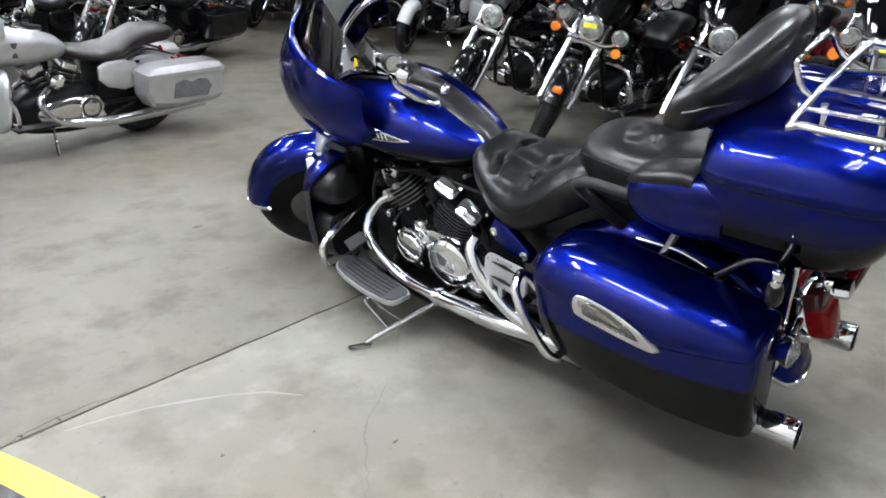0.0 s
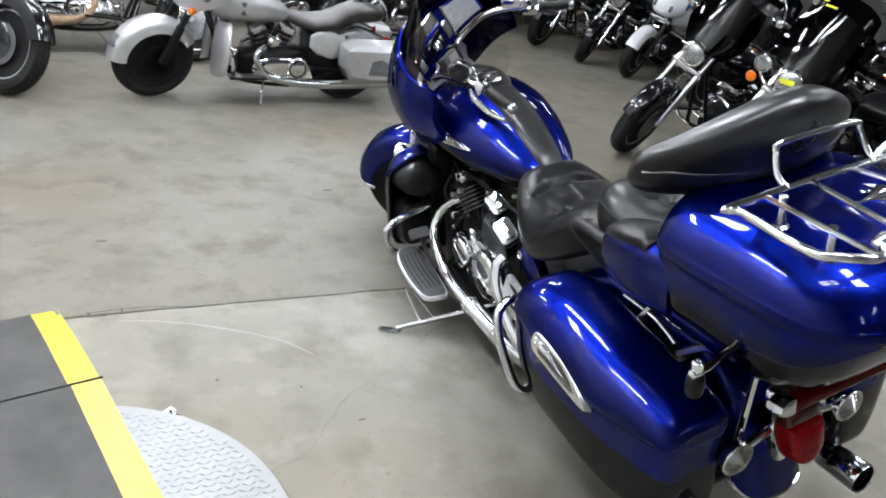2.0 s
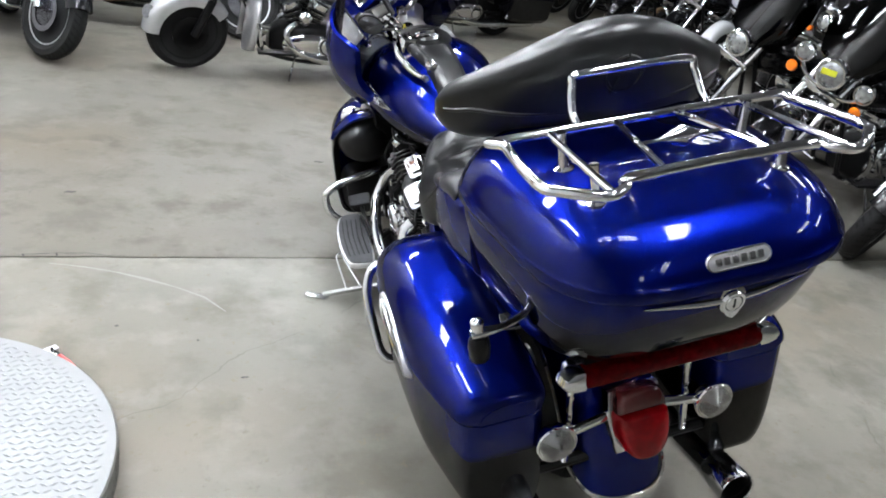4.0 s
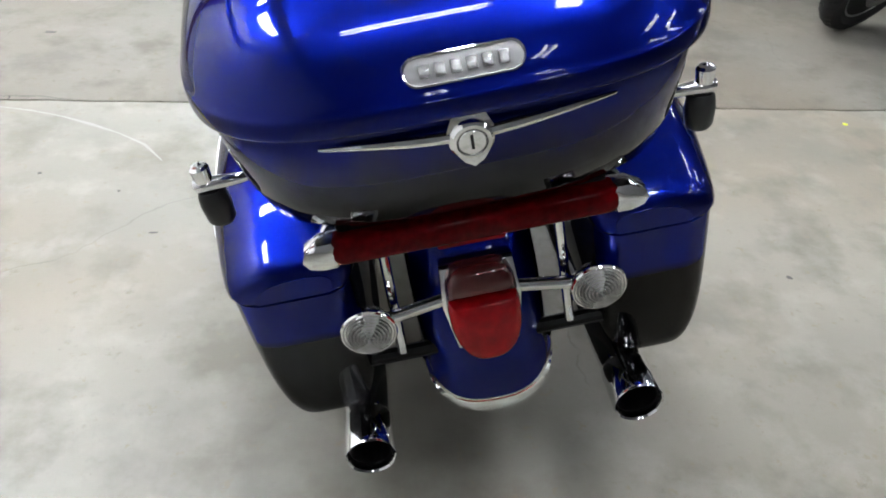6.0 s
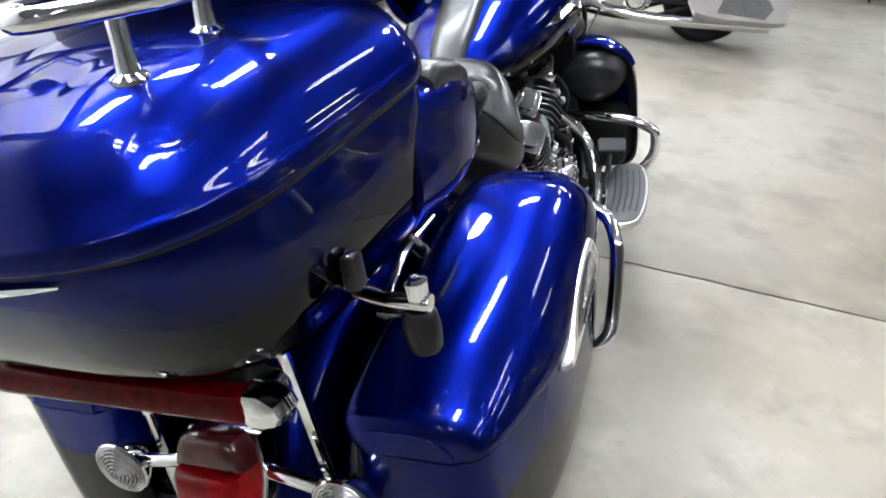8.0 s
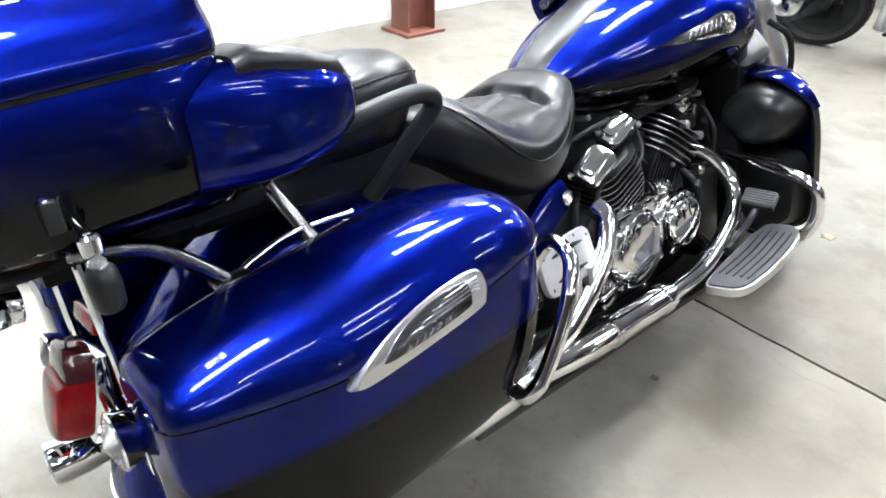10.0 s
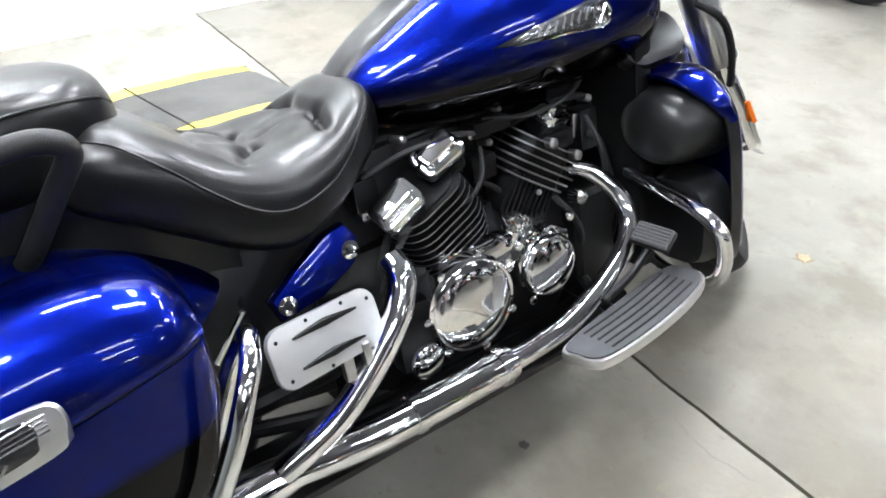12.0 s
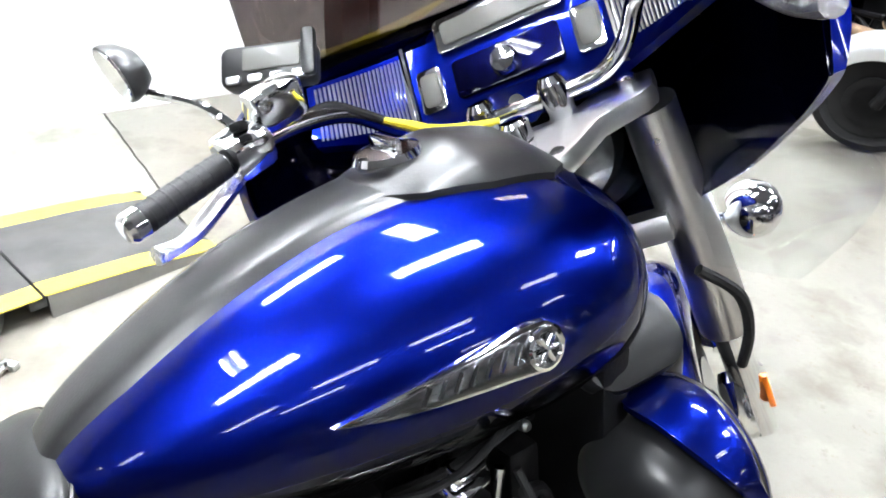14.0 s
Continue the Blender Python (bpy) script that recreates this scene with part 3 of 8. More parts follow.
# ---- floor marks ----
def scratch(pts, w, label, m=PALE_SCUFF, name="floor_scratch"):
    n = len(pts)
    side = []
    for i, (x, y) in enumerate(pts):
        a, b = pts[max(0, i - 1)], pts[min(n - 1, i + 1)]
        d = Vector((b[0] - a[0], b[1] - a[1])).normalized() * w * (0.25 + 0.75 * math.sin(math.pi * (i + 0.5) / n)) * (0.7 + 0.3 * math.sin(i * 2.7))
        side.append(((x - d.y, y + d.x), (x + d.y, y - d.x)))
    bm = bmesh.new()
    rows = [[bm.verts.new((*p, 0.0012)) for p in pr] for pr in side]
    for a, b in zip(rows, rows[1:]):
        bm.faces.new((a[0], a[1], b[1], b[0]))
    return tagged(part(name, bm, m), label, "mark")


def blot(name, x, y, rx, ry, m, label, seed, z=0.0012):
    rng = random.Random(seed)
    pts = []
    for k in range(18):
        a = 2 * math.pi * k / 18
        f = 0.75 + 0.5 * rng.random()
        pts.append((x + rx * f * math.cos(a), y + ry * f * math.sin(a)))
    o = part(name, plate(pts, z), m)
    return tagged(o, label, "mark")


blot("floor_stain", -1.597, 1.863, 0.022, 0.010, STAIN, "small dark chip in the concrete floor", 1)
blot("floor_stain", -0.401, 2.404, 0.025, 0.010, STAIN, "small dark smear on the concrete floor", 2)
blot("floor_stain", 0.180, 0.817, 0.012, 0.011, STAIN, "round dark oil spot on the concrete floor", 3)
blot("floor_stain", 0.947, 0.156, 0.008, 0.008, STAIN, "small dark spot on the concrete floor", 4)
blot("floor_stain", 0.60, 0.05, 0.014, 0.012, STAIN, "small dark spot on the concrete floor", 5)
blot("paint_dot", 1.667, 1.095, 0.010, 0.010, YELLOW, "small yellow paint dot on the floor", 6)
leaf_pts = []
for k in range(20):
    a = 2 * math.pi * k / 20 + 0.4
    r = (0.030, 0.015, 0.021, 0.014)[k % 4] * (0.85 + 0.3 * abs(math.sin(k * 1.7)))
    leaf_pts.append((0.112 + r * math.cos(a), 1.945 + r * math.sin(a)))
tagged(part("dry_leaf", plate(leaf_pts, 0.002), mat("dry_leaf_tan", (0.30, 0.21, 0.115), rough=0.7, var=0.25, scale=60)), "dry pale tan lobed leaf lying on the concrete floor", "leaf")

scratch([(-1.562, 1.167), (-1.438, 1.138), (-1.324, 1.097), (-1.214, 1.042), (-1.105, 0.979), (-1.003, 0.902), (-0.927, 0.798)], 0.008, "pale curved scuff on the concrete floor")
for line, w in (([(-1.717, 1.219), (-1.690, 1.226), (-1.664, 1.240), (-1.607, 1.243), (-1.551, 1.252), (-1.500, 1.249), (-1.445, 1.253), (-1.400, 1.240), (-1.359, 1.231), (-1.300, 1.227)], 0.0028), ([(-1.668, 1.243), (-1.660, 1.232), (-1.663, 1.222)], 0.005), ([(-1.553, 1.252), (-1.546, 1.238), (-1.549, 1.222)], 0.004), ([(-1.690, 1.216), (-1.640, 1.207), (-1.600, 1.211)], 0.003)):
    scratch(line, w, "dark branching crack beside the joint in the concrete", GROOVE, "floor_crack")
blot("floor_stain", -1.282, 0.722, 0.007, 0.005, STAIN, "small dark speck on the concrete floor", 7)
blot("floor_stain", -0.875, 0.403, 0.013, 0.004, STAIN, "thin dark nick in the concrete floor", 8)
blot("floor_stain", -1.02, 0.62, 0.005, 0.004, STAIN, "small dark speck on the concrete floor", 9)


# ---- the blue touring motorcycle, leaning on its side stand ----
# local axes: x to its own right, y ahead, z up, the rear axle over the origin
YAW, LEAN = 1.345, -12.40
bike = thing("touring_motorcycle", "metallic blue touring motorcycle with chrome trim, leaning on its side stand", "motorcycle", pose(0, 0, 0, 0, LEAN, YAW))

# steering: turned to the left about the raked head
AXLE = 1.665
HEAD = Vector((0, 1.27, 0.95))
STEER = Matrix.Translation(HEAD) @ Matrix.Rotation(radians(42), 4, Vector((0, -math.sin(radians(29)), math.cos(radians(29))))) @ Matrix.Translation(-HEAD)


def wheel(parent, y, r, w, rim_mat, xf=None, spokes=5):
    c = (0, y, r)
    wh = part("wheel", lathe([(-w * 0.28, r * 0.52), (-w * 0.34, r * 0.66), (-w * 0.30, r * 0.70), (-w * 0.1, r * 0.60), (w * 0.1, r * 0.60), (w * 0.30, r * 0.70), (w * 0.34, r * 0.66), (w * 0.28, r * 0.52), (0.0, r * 0.50), (-w * 0.28, r * 0.52)], c, (1, 0, 0), 40), rim_mat, parent, "cast alloy wheel", xf=xf)
    prof = [(-w * 0.34, r * 0.68), (-w * 0.46, r * 0.76), (-w * 0.50, r * 0.85), (-w * 0.45, r * 0.925), (-w * 0.30, r * 0.975), (0, r), (w * 0.30, r * 0.975), (w * 0.45, r * 0.925), (w * 0.50, r * 0.85), (w * 0.46, r * 0.76), (w * 0.34, r * 0.68)]
    ty = lathe(prof, c, (1, 0, 0), 60)
    part("tyre", ty, RUBBER, wh, "black rubber tyre", xf=xf)
    hub = lathe([(-w * 0.5, 0.0), (-w * 0.5, 0.03), (-w * 0.32, 0.055), (w * 0.32, 0.055), (w * 0.5, 0.03), (w * 0.5, 0.0)], c, (1, 0, 0), 20)
    part("hub", hub, rim_mat, wh, xf=xf)
    for k in range(spokes):
        a = 2 * math.pi * k / spokes
        d = Vector((0, math.cos(a), math.sin(a)))
        q = Vector(c)
        s = loft([[q + d * rr + Vector((sx * w * 0.2, 0, 0)) + Vector((0, -math.sin(a), math.cos(a))) * sy * ww for sx, sy in ((-1, -1), (1, -1), (1, 1), (-1, 1))] for rr, ww in ((0.04, 0.028), (r * 0.58, 0.022))])
        part("spoke", s, rim_mat, wh, xf=xf)
    return wh


wheel(bike, 0.0, 0.335, 0.15, ALU)
front_wheel = wheel(bike, AXLE, 0.325, 0.14, ALU, STEER)
for s in (-1, 1):
    part("brake_disc", lathe([(-0.003, 0.08), (-0.003, 0.145), (0.003, 0.145), (0.003, 0.08), (-0.003, 0.08)], (s * 0.085, AXLE, 0.325), (1, 0, 0), 32), DULL_CHROME_DARK, front_wheel, xf=STEER)

# fuel tank
TANK = curve_of([(0.600, 0.055, 0.79, 0.745, 0.80), (0.64, 0.10, 0.835, 0.725, 0.785), (0.72, 0.150, 0.885, 0.705, 0.79), (0.82, 0.190, 0.935, 0.695, 0.80), (0.93, 0.222, 0.972, 0.69, 0.815), (1.05, 0.240, 0.993, 0.688, 0.83), (1.16, 0.240, 0.995, 0.69, 0.835), (1.25, 0.218, 0.98, 0.70, 0.835), (1.31, 0.165, 0.95, 0.715, 0.83), (1.338, 0.09, 0.90, 0.75, 0.825)])
TN = 2.25


def tank_top(x, y):
    w, zt, zb, zc = TANK(y)
    return zc + (zt - zc) * max(0.0, 1 - min(1, abs(x / w)) ** TN) ** (1 / TN)


def tank_side(y, z):
    w, zt, zb, zc = TANK(y)
    h = (zt - zc) if z > zc else (zc - zb)
    return w * max(0.0, 1 - min(1, abs((z - zc) / h)) ** TN) ** (1 / TN)


rings = []
for i in range(41):
    y = 0.60 + (1.338 - 0.60) * i / 40
    w, zt, zb, zc = TANK(y)
    ring = []
    for k in range(48):
        a = 2 * math.pi * k / 48
        c, s = math.cos(a), math.sin(a)
        ring.append((w * spow(c, 2 / TN), y, zc + (zt - zc if s > 0 else zc - zb) * spow(s, 2 / TN)))
    rings.append(ring)
tank = part("fuel_tank", loft(rings), BLUE_TANK, bike, "teardrop tank in glossy metallic blue")
# lower weld flange of the tank
part("flange", tube([(0.03, 0.595, 0.755), (0.075, 0.63, 0.738)] + [(tank_side(y, TANK(y)[2] + 0.012) * 0.98, y, TANK(y)[2] + 0.004) for y in (0.72, 0.82, 0.93, 1.05, 1.16, 1.25, 1.31)], 0.0055, 8), BLACK_PAINT, tank)
part("flange", mirror_x(tube([(0.03, 0.595, 0.755), (0.075, 0.63, 0.738)] + [(tank_side(y, TANK(y)[2] + 0.012) * 0.98, y, TANK(y)[2] + 0.004) for y in (0.72, 0.82, 0.93, 1.05, 1.16, 1.25, 1.31)], 0.0055, 8)), BLACK_PAINT, tank)

# leather console down the middle of the tank
rings = []
for i in range(33):
    y = 0.615 + (1.30 - 0.615) * i / 32
    wc = np.interp(y, [0.615, 0.70, 0.95, 1.10, 1.22, 1.30], [0.045, 0.058, 0.066, 0.080, 0.095, 0.06])
    wc = min(wc, TANK(y)[0] * 0.75)
    ring = []
    for k in range(-8, 9):
        x = wc * k / 8
        ring.append((x, y, tank_top(x, y) + 0.011 * (1 - abs(k / 8) ** 6)))
    for k in range(8, -9, -1):
        ring.append((wc * k / 8, y, tank_top(wc * k / 8, y) - 0.01))
    rings.append(ring)
part("tank_console", loft(rings), VINYL, tank, "black leather tank console")
# raised bib round the filler
rings = []
for i in range(21):
    y = 1.00 + (1.265 - 1.00) * i / 20
    t = i / 20
    wc = np.interp(t, [0, 0.15, 0.45, 0.8, 1.0], [0.055, 0.085, 0.108, 0.110, 0.07])
    hgt = np.interp(t, [0, 0.15, 0.42, 0.75, 1.0], [0.003, 0.016, 0.036, 0.030, 0.006])
    ring = []
    for k in range(-8, 9):
        x = wc * k / 8
        ring.append((x, y, tank_top(x, y) + 0.008 + hgt * math.cos(math.pi / 2 * (k / 8)) ** 0.7))
    for k in range(8, -9, -1):
        ring.append((wc * k / 8, y, tank_top(wc * k / 8, y) - 0.01))
    rings.append(ring)
part("filler_surround", loft(rings), VINYL, tank, "black padded filler surround")
cap = part("filler_cap", lathe([(-0.01, 0.0), (-0.01, 0.042), (0.004, 0.045), (0.012, 0.040), (0.016, 0.025), (0.016, 0.0)], (-0.005, 1.050, 1.016), (0, -0.15, 1), 28), CHROME, tank, "chrome fuel filler cap")
part("cap_handle", box(-0.005, 1.047, 1.037, 0.058, 0.014, 0.014, 0.005), CHROME, cap)

# emblems on the tank sides
EMB = [(0.0, 0.0), (0.06, 0.018), (0.12, 0.033), (0.17, 0.044), (0.21, 0.052), (0.235, 0.050), (0.25, 0.038), (0.256, 0.018), (0.248, -0.002), (0.23, -0.014), (0.19, -0.010), (0.12, -0.008), (0.05, -0.006)]


def tank_emblem(s):
    def place(u, v, out):
        y = 0.842 + u * 0.985
        z = 0.832 + v * 0.9 + u * 0.02
        return Vector((tank_side(y, z) + out, y, z))

    def shell(scale, out0, out1, cu=0.15, cv=0.016):
        pts = []
        for (a, b), (c, d) in zip(EMB, EMB[1:] + EMB[:1]):
            for k in range(4):
                pts.append((a + (c - a) * k / 4, b + (d - b) * k / 4))
        r0 = [place(cu + (u - cu) * scale, cv + (v - cv) * scale, out0) for u, v in pts]
        r1 = [place(cu + (u - cu) * (scale * 0.985), cv + (v - cv) * scale * 0.93, out1) for u, v in pts]
        r2 = [place(cu + (u - cu) * scale * 0.5, cv + (v - cv) * scale * 0.5, out1 + 0.001) for u, v in pts]
        return loft([r0, r1, r2])
    fix = (lambda b: b) if s > 0 else mirror_x
    e = part("emblem", fix(shell(1.0, -0.004, 0.006)), CHROME, tank, "chrome tank emblem with raised script")
    part("emblem_field", fix(shell(0.80, 0.003, 0.0075, 0.16, 0.015)), DULL_CHROME_DARK, e)
    # raised script as plain bars
    for k in range(7):
        u = 0.085 + k * 0.017
        q = place(u, 0.002 + k * 0.0018, 0.008)
        q2 = place(u + 0.010, 0.020 + k * 0.0026, 0.008)
        part("script_bar", fix(tube([q, q2], 0.0028, 6, smooth=False)), CHROME, e)
    q = place(0.226, 0.018, 0.006)
    part("roundel", fix(lathe([(0, 0.024), (0.004, 0.024), (0.005, 0.020), (0.003, 0.018), (0.003, 0.0)], q, (1, 0, 0.12), 24)), CHROME, e)
    for k in range(3):
        a = math.pi * k / 3
        d = Vector((0, math.cos(a), math.sin(a))) * 0.017
        part("roundel_spoke", fix(tube([q + d + Vector((0.004, 0, 0)), q - d + Vector((0.004, 0, 0))], 0.0025, 6, smooth=False)), CHROME, e)


tank_emblem(1)
tank_emblem(-1)


def seat_loft(table, n_exp, ny, seg=56, dents=(), tilt=0.0):
    at = curve_of(table)
    y0, y1 = table[0][0], table[-1][0]
    rings = []
    for i in range(ny + 1):
        y = y0 + (y1 - y0) * i / ny
        w, zt, zb, zc, dish = at(y)
        ring = []
        for k in range(seg):
            a = 2 * math.pi * k / seg
            c, s = math.cos(a), math.sin(a)
            n_here = n_exp if s > 0 else 4.5
            x = w * spow(c, 2 / n_here) * (1.0 if s > 0 else 1 - 0.10 * abs(s) ** 3)
            z = zc + (zt - zc if s > 0 else zc - zb) * spow(s, 2 / n_here)
            if s > 0:
                z -= dish * max(0.0, 1 - (x / (w * 0.7)) ** 2)
            for dx, dy, rad, depth in dents:
                if s > 0:
                    z -= depth * math.exp(-((x - dx) ** 2 + (y - dy) ** 2) / rad ** 2)
            ring.append((x, y, z))
        rings.append(ring)
    return loft(rings)


# rider's saddle: y, half width, top, bottom, widest height, dish
SADDLE = [(0.115, 0.13, 0.835, 0.76, 0.795, 0.0), (0.14, 0.17, 0.868, 0.742, 0.79, 0.0), (0.19, 0.20, 0.882, 0.715, 0.78, 0.006), (0.26, 0.222, 0.855, 0.668, 0.75, 0.012), (0.34, 0.235, 0.798, 0.62, 0.71, 0.016), (0.42, 0.230, 0.768, 0.598, 0.69, 0.016), (0.50, 0.205, 0.772, 0.63, 0.69, 0.010), (0.57, 0.170, 0.802, 0.665, 0.73, 0.002), (0.625, 0.130, 0.822, 0.695, 0.76, 0.0), (0.655, 0.085, 0.80, 0.715, 0.76, 0.0), (0.668, 0.04, 0.775, 0.735, 0.755, 0.0)]
def crease(pts, rad, depth, n=14):
    """Dents in a row along a folded line."""
    out = []
    for (x0, y0), (x1, y1) in zip(pts, pts[1:]):
        out += [(x0 + (x1 - x0) * k / n, y0 + (y1 - y0) * k / n, rad, depth) for k in range(n)]
    return out


dents = [(s * 0.062, y, 0.016, 0.010) for s in (-1, 1) for y in (0.548, 0.425)]
dents += crease([(-0.135, 0.530), (-0.062, 0.548), (0.062, 0.548), (0.135, 0.530)], 0.011, 0.0042)
dents += crease([(-0.062, 0.425), (0.062, 0.425)], 0.010, 0.0028) + crease([(0.0, 0.54), (0.0, 0.435)], 0.010, 0.0024)
for s in (-1, 1):
    dents += crease([(s * 0.062, 0.425), (s * 0.10, 0.395), (s * 0.175, 0.372)], 0.012, 0.0026)
    dents += crease([(s * 0.0, 0.335), (s * 0.09, 0.345), (s * 0.175, 0.365)], 0.013, 0.0030)
    dents += [(s * 0.14, 0.47, 0.05, -0.008), (s * 0.03, 0.49, 0.03, -0.006), (s * 0.05, 0.385, 0.03, -0.006)]
dents = [(a, b, r, d * 1.15) for a, b, r, d in dents]
saddle = part("saddle", seat_loft(SADDLE, 2.5, 210, 176, dents), LEATHER, bike, "black tufted leather rider's seat", sharp=60)
for s in (-1, 1):
    for y, z in ((0.548, 0.762), (0.425, 0.738)):
        part("seat_button", lathe([(-0.01, 0.008), (0, 0.008), (0.004, 0.005), (0.005, 0.0)], (s * 0.062, y, z), (0, 0, 1), 14), LEATHER, saddle)


def saddle_seam():
    """The seam sweeps down from the rear bolster, under the bowl and up over the nose."""
    at = curve_of(SADDLE)
    pts = []
    for y, z in ((0.155, 0.852), (0.20, 0.842), (0.257, 0.795), (0.30, 0.752), (0.341, 0.716), (0.38, 0.694), (0.42, 0.686), (0.47, 0.692), (0.52, 0.710), (0.567, 0.742), (0.60, 0.772), (0.62, 0.792), (0.632, 0.806)):
        w, zt, zb, zc, dish = at(y)
        q = max(0.0, (z - zc) / (zt - zc))
        pts.append((w * max(0.02, 1 - q ** 2.5) ** 0.4 + 0.0005, y, z))
    return pts + [(0.05, 0.638, pts[-1][2] + 0.006), (0.0, 0.640, pts[-1][2] + 0.009)]


def piping(table, n_exp, frac, lift=0.0015, y_lo=None, y_hi=None):
    at = curve_of(table)
    pts = []
    y0, y1 = (y_lo or table[0][0]), (y_hi or table[-1][0])
    for i in range(25):
        y = y0 + (y1 - y0) * i / 24
        w, zt, zb, zc, dish = at(y)
        a = radians(frac)
        pts.append((w * spow(math.cos(a), 2 / n_exp) + lift, y, zc + (zt - zc) * spow(math.sin(a), 2 / n_exp)))
    return pts


for s in (-1, 1):
    b = tube(saddle_seam(), 0.0026, 6, 4)
    part("piping", b if s > 0 else mirror_x(b), LEATHER, saddle)

PILLION = [(-0.20, 0.12, 0.90, 0.80, 0.85, 0.0), (-0.17, 0.155, 0.935, 0.79, 0.86, 0.0), (-0.08, 0.172, 0.948, 0.78, 0.865, 0.0), (0.03, 0.178, 0.951, 0.775, 0.87, 0.004), (0.10, 0.170, 0.953, 0.775, 0.875, 0.0), (0.16, 0.150, 0.948, 0.780, 0.875, 0.0), (0.20, 0.122, 0.938, 0.79, 0.872, 0.0), (0.228, 0.085, 0.918, 0.80, 0.866, 0.0), (0.242, 0.04, 0.885, 0.82, 0.855, 0.0)]
pillion = part("pillion_seat", seat_loft(PILLION, 2.6, 90, 96, [(0, 0.03, 0.018, 0.02), (0, 0.03, 0.075, 0.016)] + crease([(0.0, 0.03), (0.07, 0.09)], 0.010, 0.003, 8) + crease([(0.0, 0.03), (-0.07, 0.085)], 0.010, 0.003, 8) + crease([(0.0, 0.03), (0.08, -0.03)], 0.010, 0.003, 8) + crease([(0.0, 0.03), (-0.08, -0.03)], 0.010, 0.003, 8) + [(0.06 * math.cos(a), 0.03 + 0.06 * math.sin(a), 0.012, 0.004) for a in (0.5, 1.6, 2.7, 3.8, 5.2)]), LEATHER, bike, "black leather passenger seat with a sunk button", sharp=60)
part("seat_button", lathe([(-0.01, 0.008), (0, 0.008), (0.004, 0.005), (0.005, 0.0)], (0, 0.03, 0.918), (0, 0, 1), 14), LEATHER, pillion)
for s in (-1, 1):
    b = tube(piping(PILLION, 2.6, 20, 0.001, -0.18, 0.235), 0.0025, 6, 2)
    part("piping", b if s > 0 else mirror_x(b), LEATHER, pillion)
part("seat_base", loft([[(x * w, y, z) for x, z in ((-1, zt), (1, zt), (0.85, zb), (-0.85, zb))] for y, w, zt, zb in ((-0.25, 0.12, 0.80, 0.74), (-0.05, 0.125, 0.80, 0.72), (0.06, 0.135, 0.80, 0.68), (0.14, 0.14, 0.79, 0.63), (0.22, 0.145, 0.77, 0.60), (0.34, 0.14, 0.70, 0.57))]), PLASTIC, bike)

# grab rails beside the pillion seat
for s in (-1, 1):
    b = tube([(0.20, -0.16, 0.845), (0.225, -0.05, 0.865), (0.238, 0.07, 0.882), (0.242, 0.12, 0.882), (0.232, 0.145, 0.858), (0.20, 0.11, 0.80), (0.15, 0.06, 0.72), (0.118, 0.028, 0.68)], 0.0165, 14)
    part("grab_rail", b if s > 0 else mirror_x(b), GRIP, bike, "rubber-covered passenger grab rail")

# ---- top trunk ----


def plan_ring(w, yr, z, yf=-0.215, n=4.2, seg=64, zslope=0.0, nf=7.0):
    """A rounded plan outline between the front yf and the rear yr; corners tighter at the front."""
    cy, h = (yf + yr) / 2, (yf - yr) / 2
    out = []
    for k in range(seg):
        a = 2 * math.pi * k / seg
        e = nf if math.sin(a) > 0 else n
        y = cy + h * spow(math.sin(a), 2 / e)
        tap = 0.975 - 0.16 * (yf - y) / (yf + 0.72)
        out.append((w * tap * spow(math.cos(a), 2 / e), y, z + zslope * (y - cy)))
    return out


trunk = part("top_trunk", loft([plan_ring(w, yr, z, n=3.6, zslope=sl) for z, w, yr, sl in ((0.800, 0.20, -0.56, 0.02), (0.802, 0.250, -0.588, 0.03), (0.810, 0.284, -0.606, 0.03), (0.832, 0.302, -0.626, 0.04), (0.88, 0.315, -0.652, 0.045), (0.94, 0.323, -0.678, 0.05), (0.995, 0.326, -0.698, 0.06), (1.004, 0.322, -0.694, 0.06))]), BLUE_TRUNK, bike, "blue top trunk with a domed lid", sharp=50)
LID = curve_of([  # step, height, half width, rear end, slope, corner exponents at the rear and the front
    (0, 1.004, 0.330, -0.705, 0.06, 3.6, 7.0), (1, 1.006, 0.3365, -0.7155, 0.06, 3.6, 7.0), (2, 1.012, 0.3385, -0.7185, 0.06, 3.6, 7.0), (3, 1.026, 0.3375, -0.7175, 0.06, 3.6, 7.0), (4, 1.033, 0.334, -0.713, 0.06, 3.6, 7.0),
    (5, 1.050, 0.327, -0.704, 0.06, 3.5, 6.5), (6, 1.073, 0.312, -0.687, 0.06, 3.4, 6.0), (7, 1.095, 0.288, -0.660, 0.058, 3.2, 5.4), (8, 1.1115, 0.255, -0.618, 0.055, 3.05, 5.0), (9, 1.1225, 0.208, -0.565, 0.05, 2.9, 4.4), (10, 1.130, 0.145, -0.497, 0.042, 2.7, 3.8), (11, 1.133, 0.068, -0.40, 0.03, 2.5, 3.2)])
LID_STEPS = [k / 4 for k in range(45)]


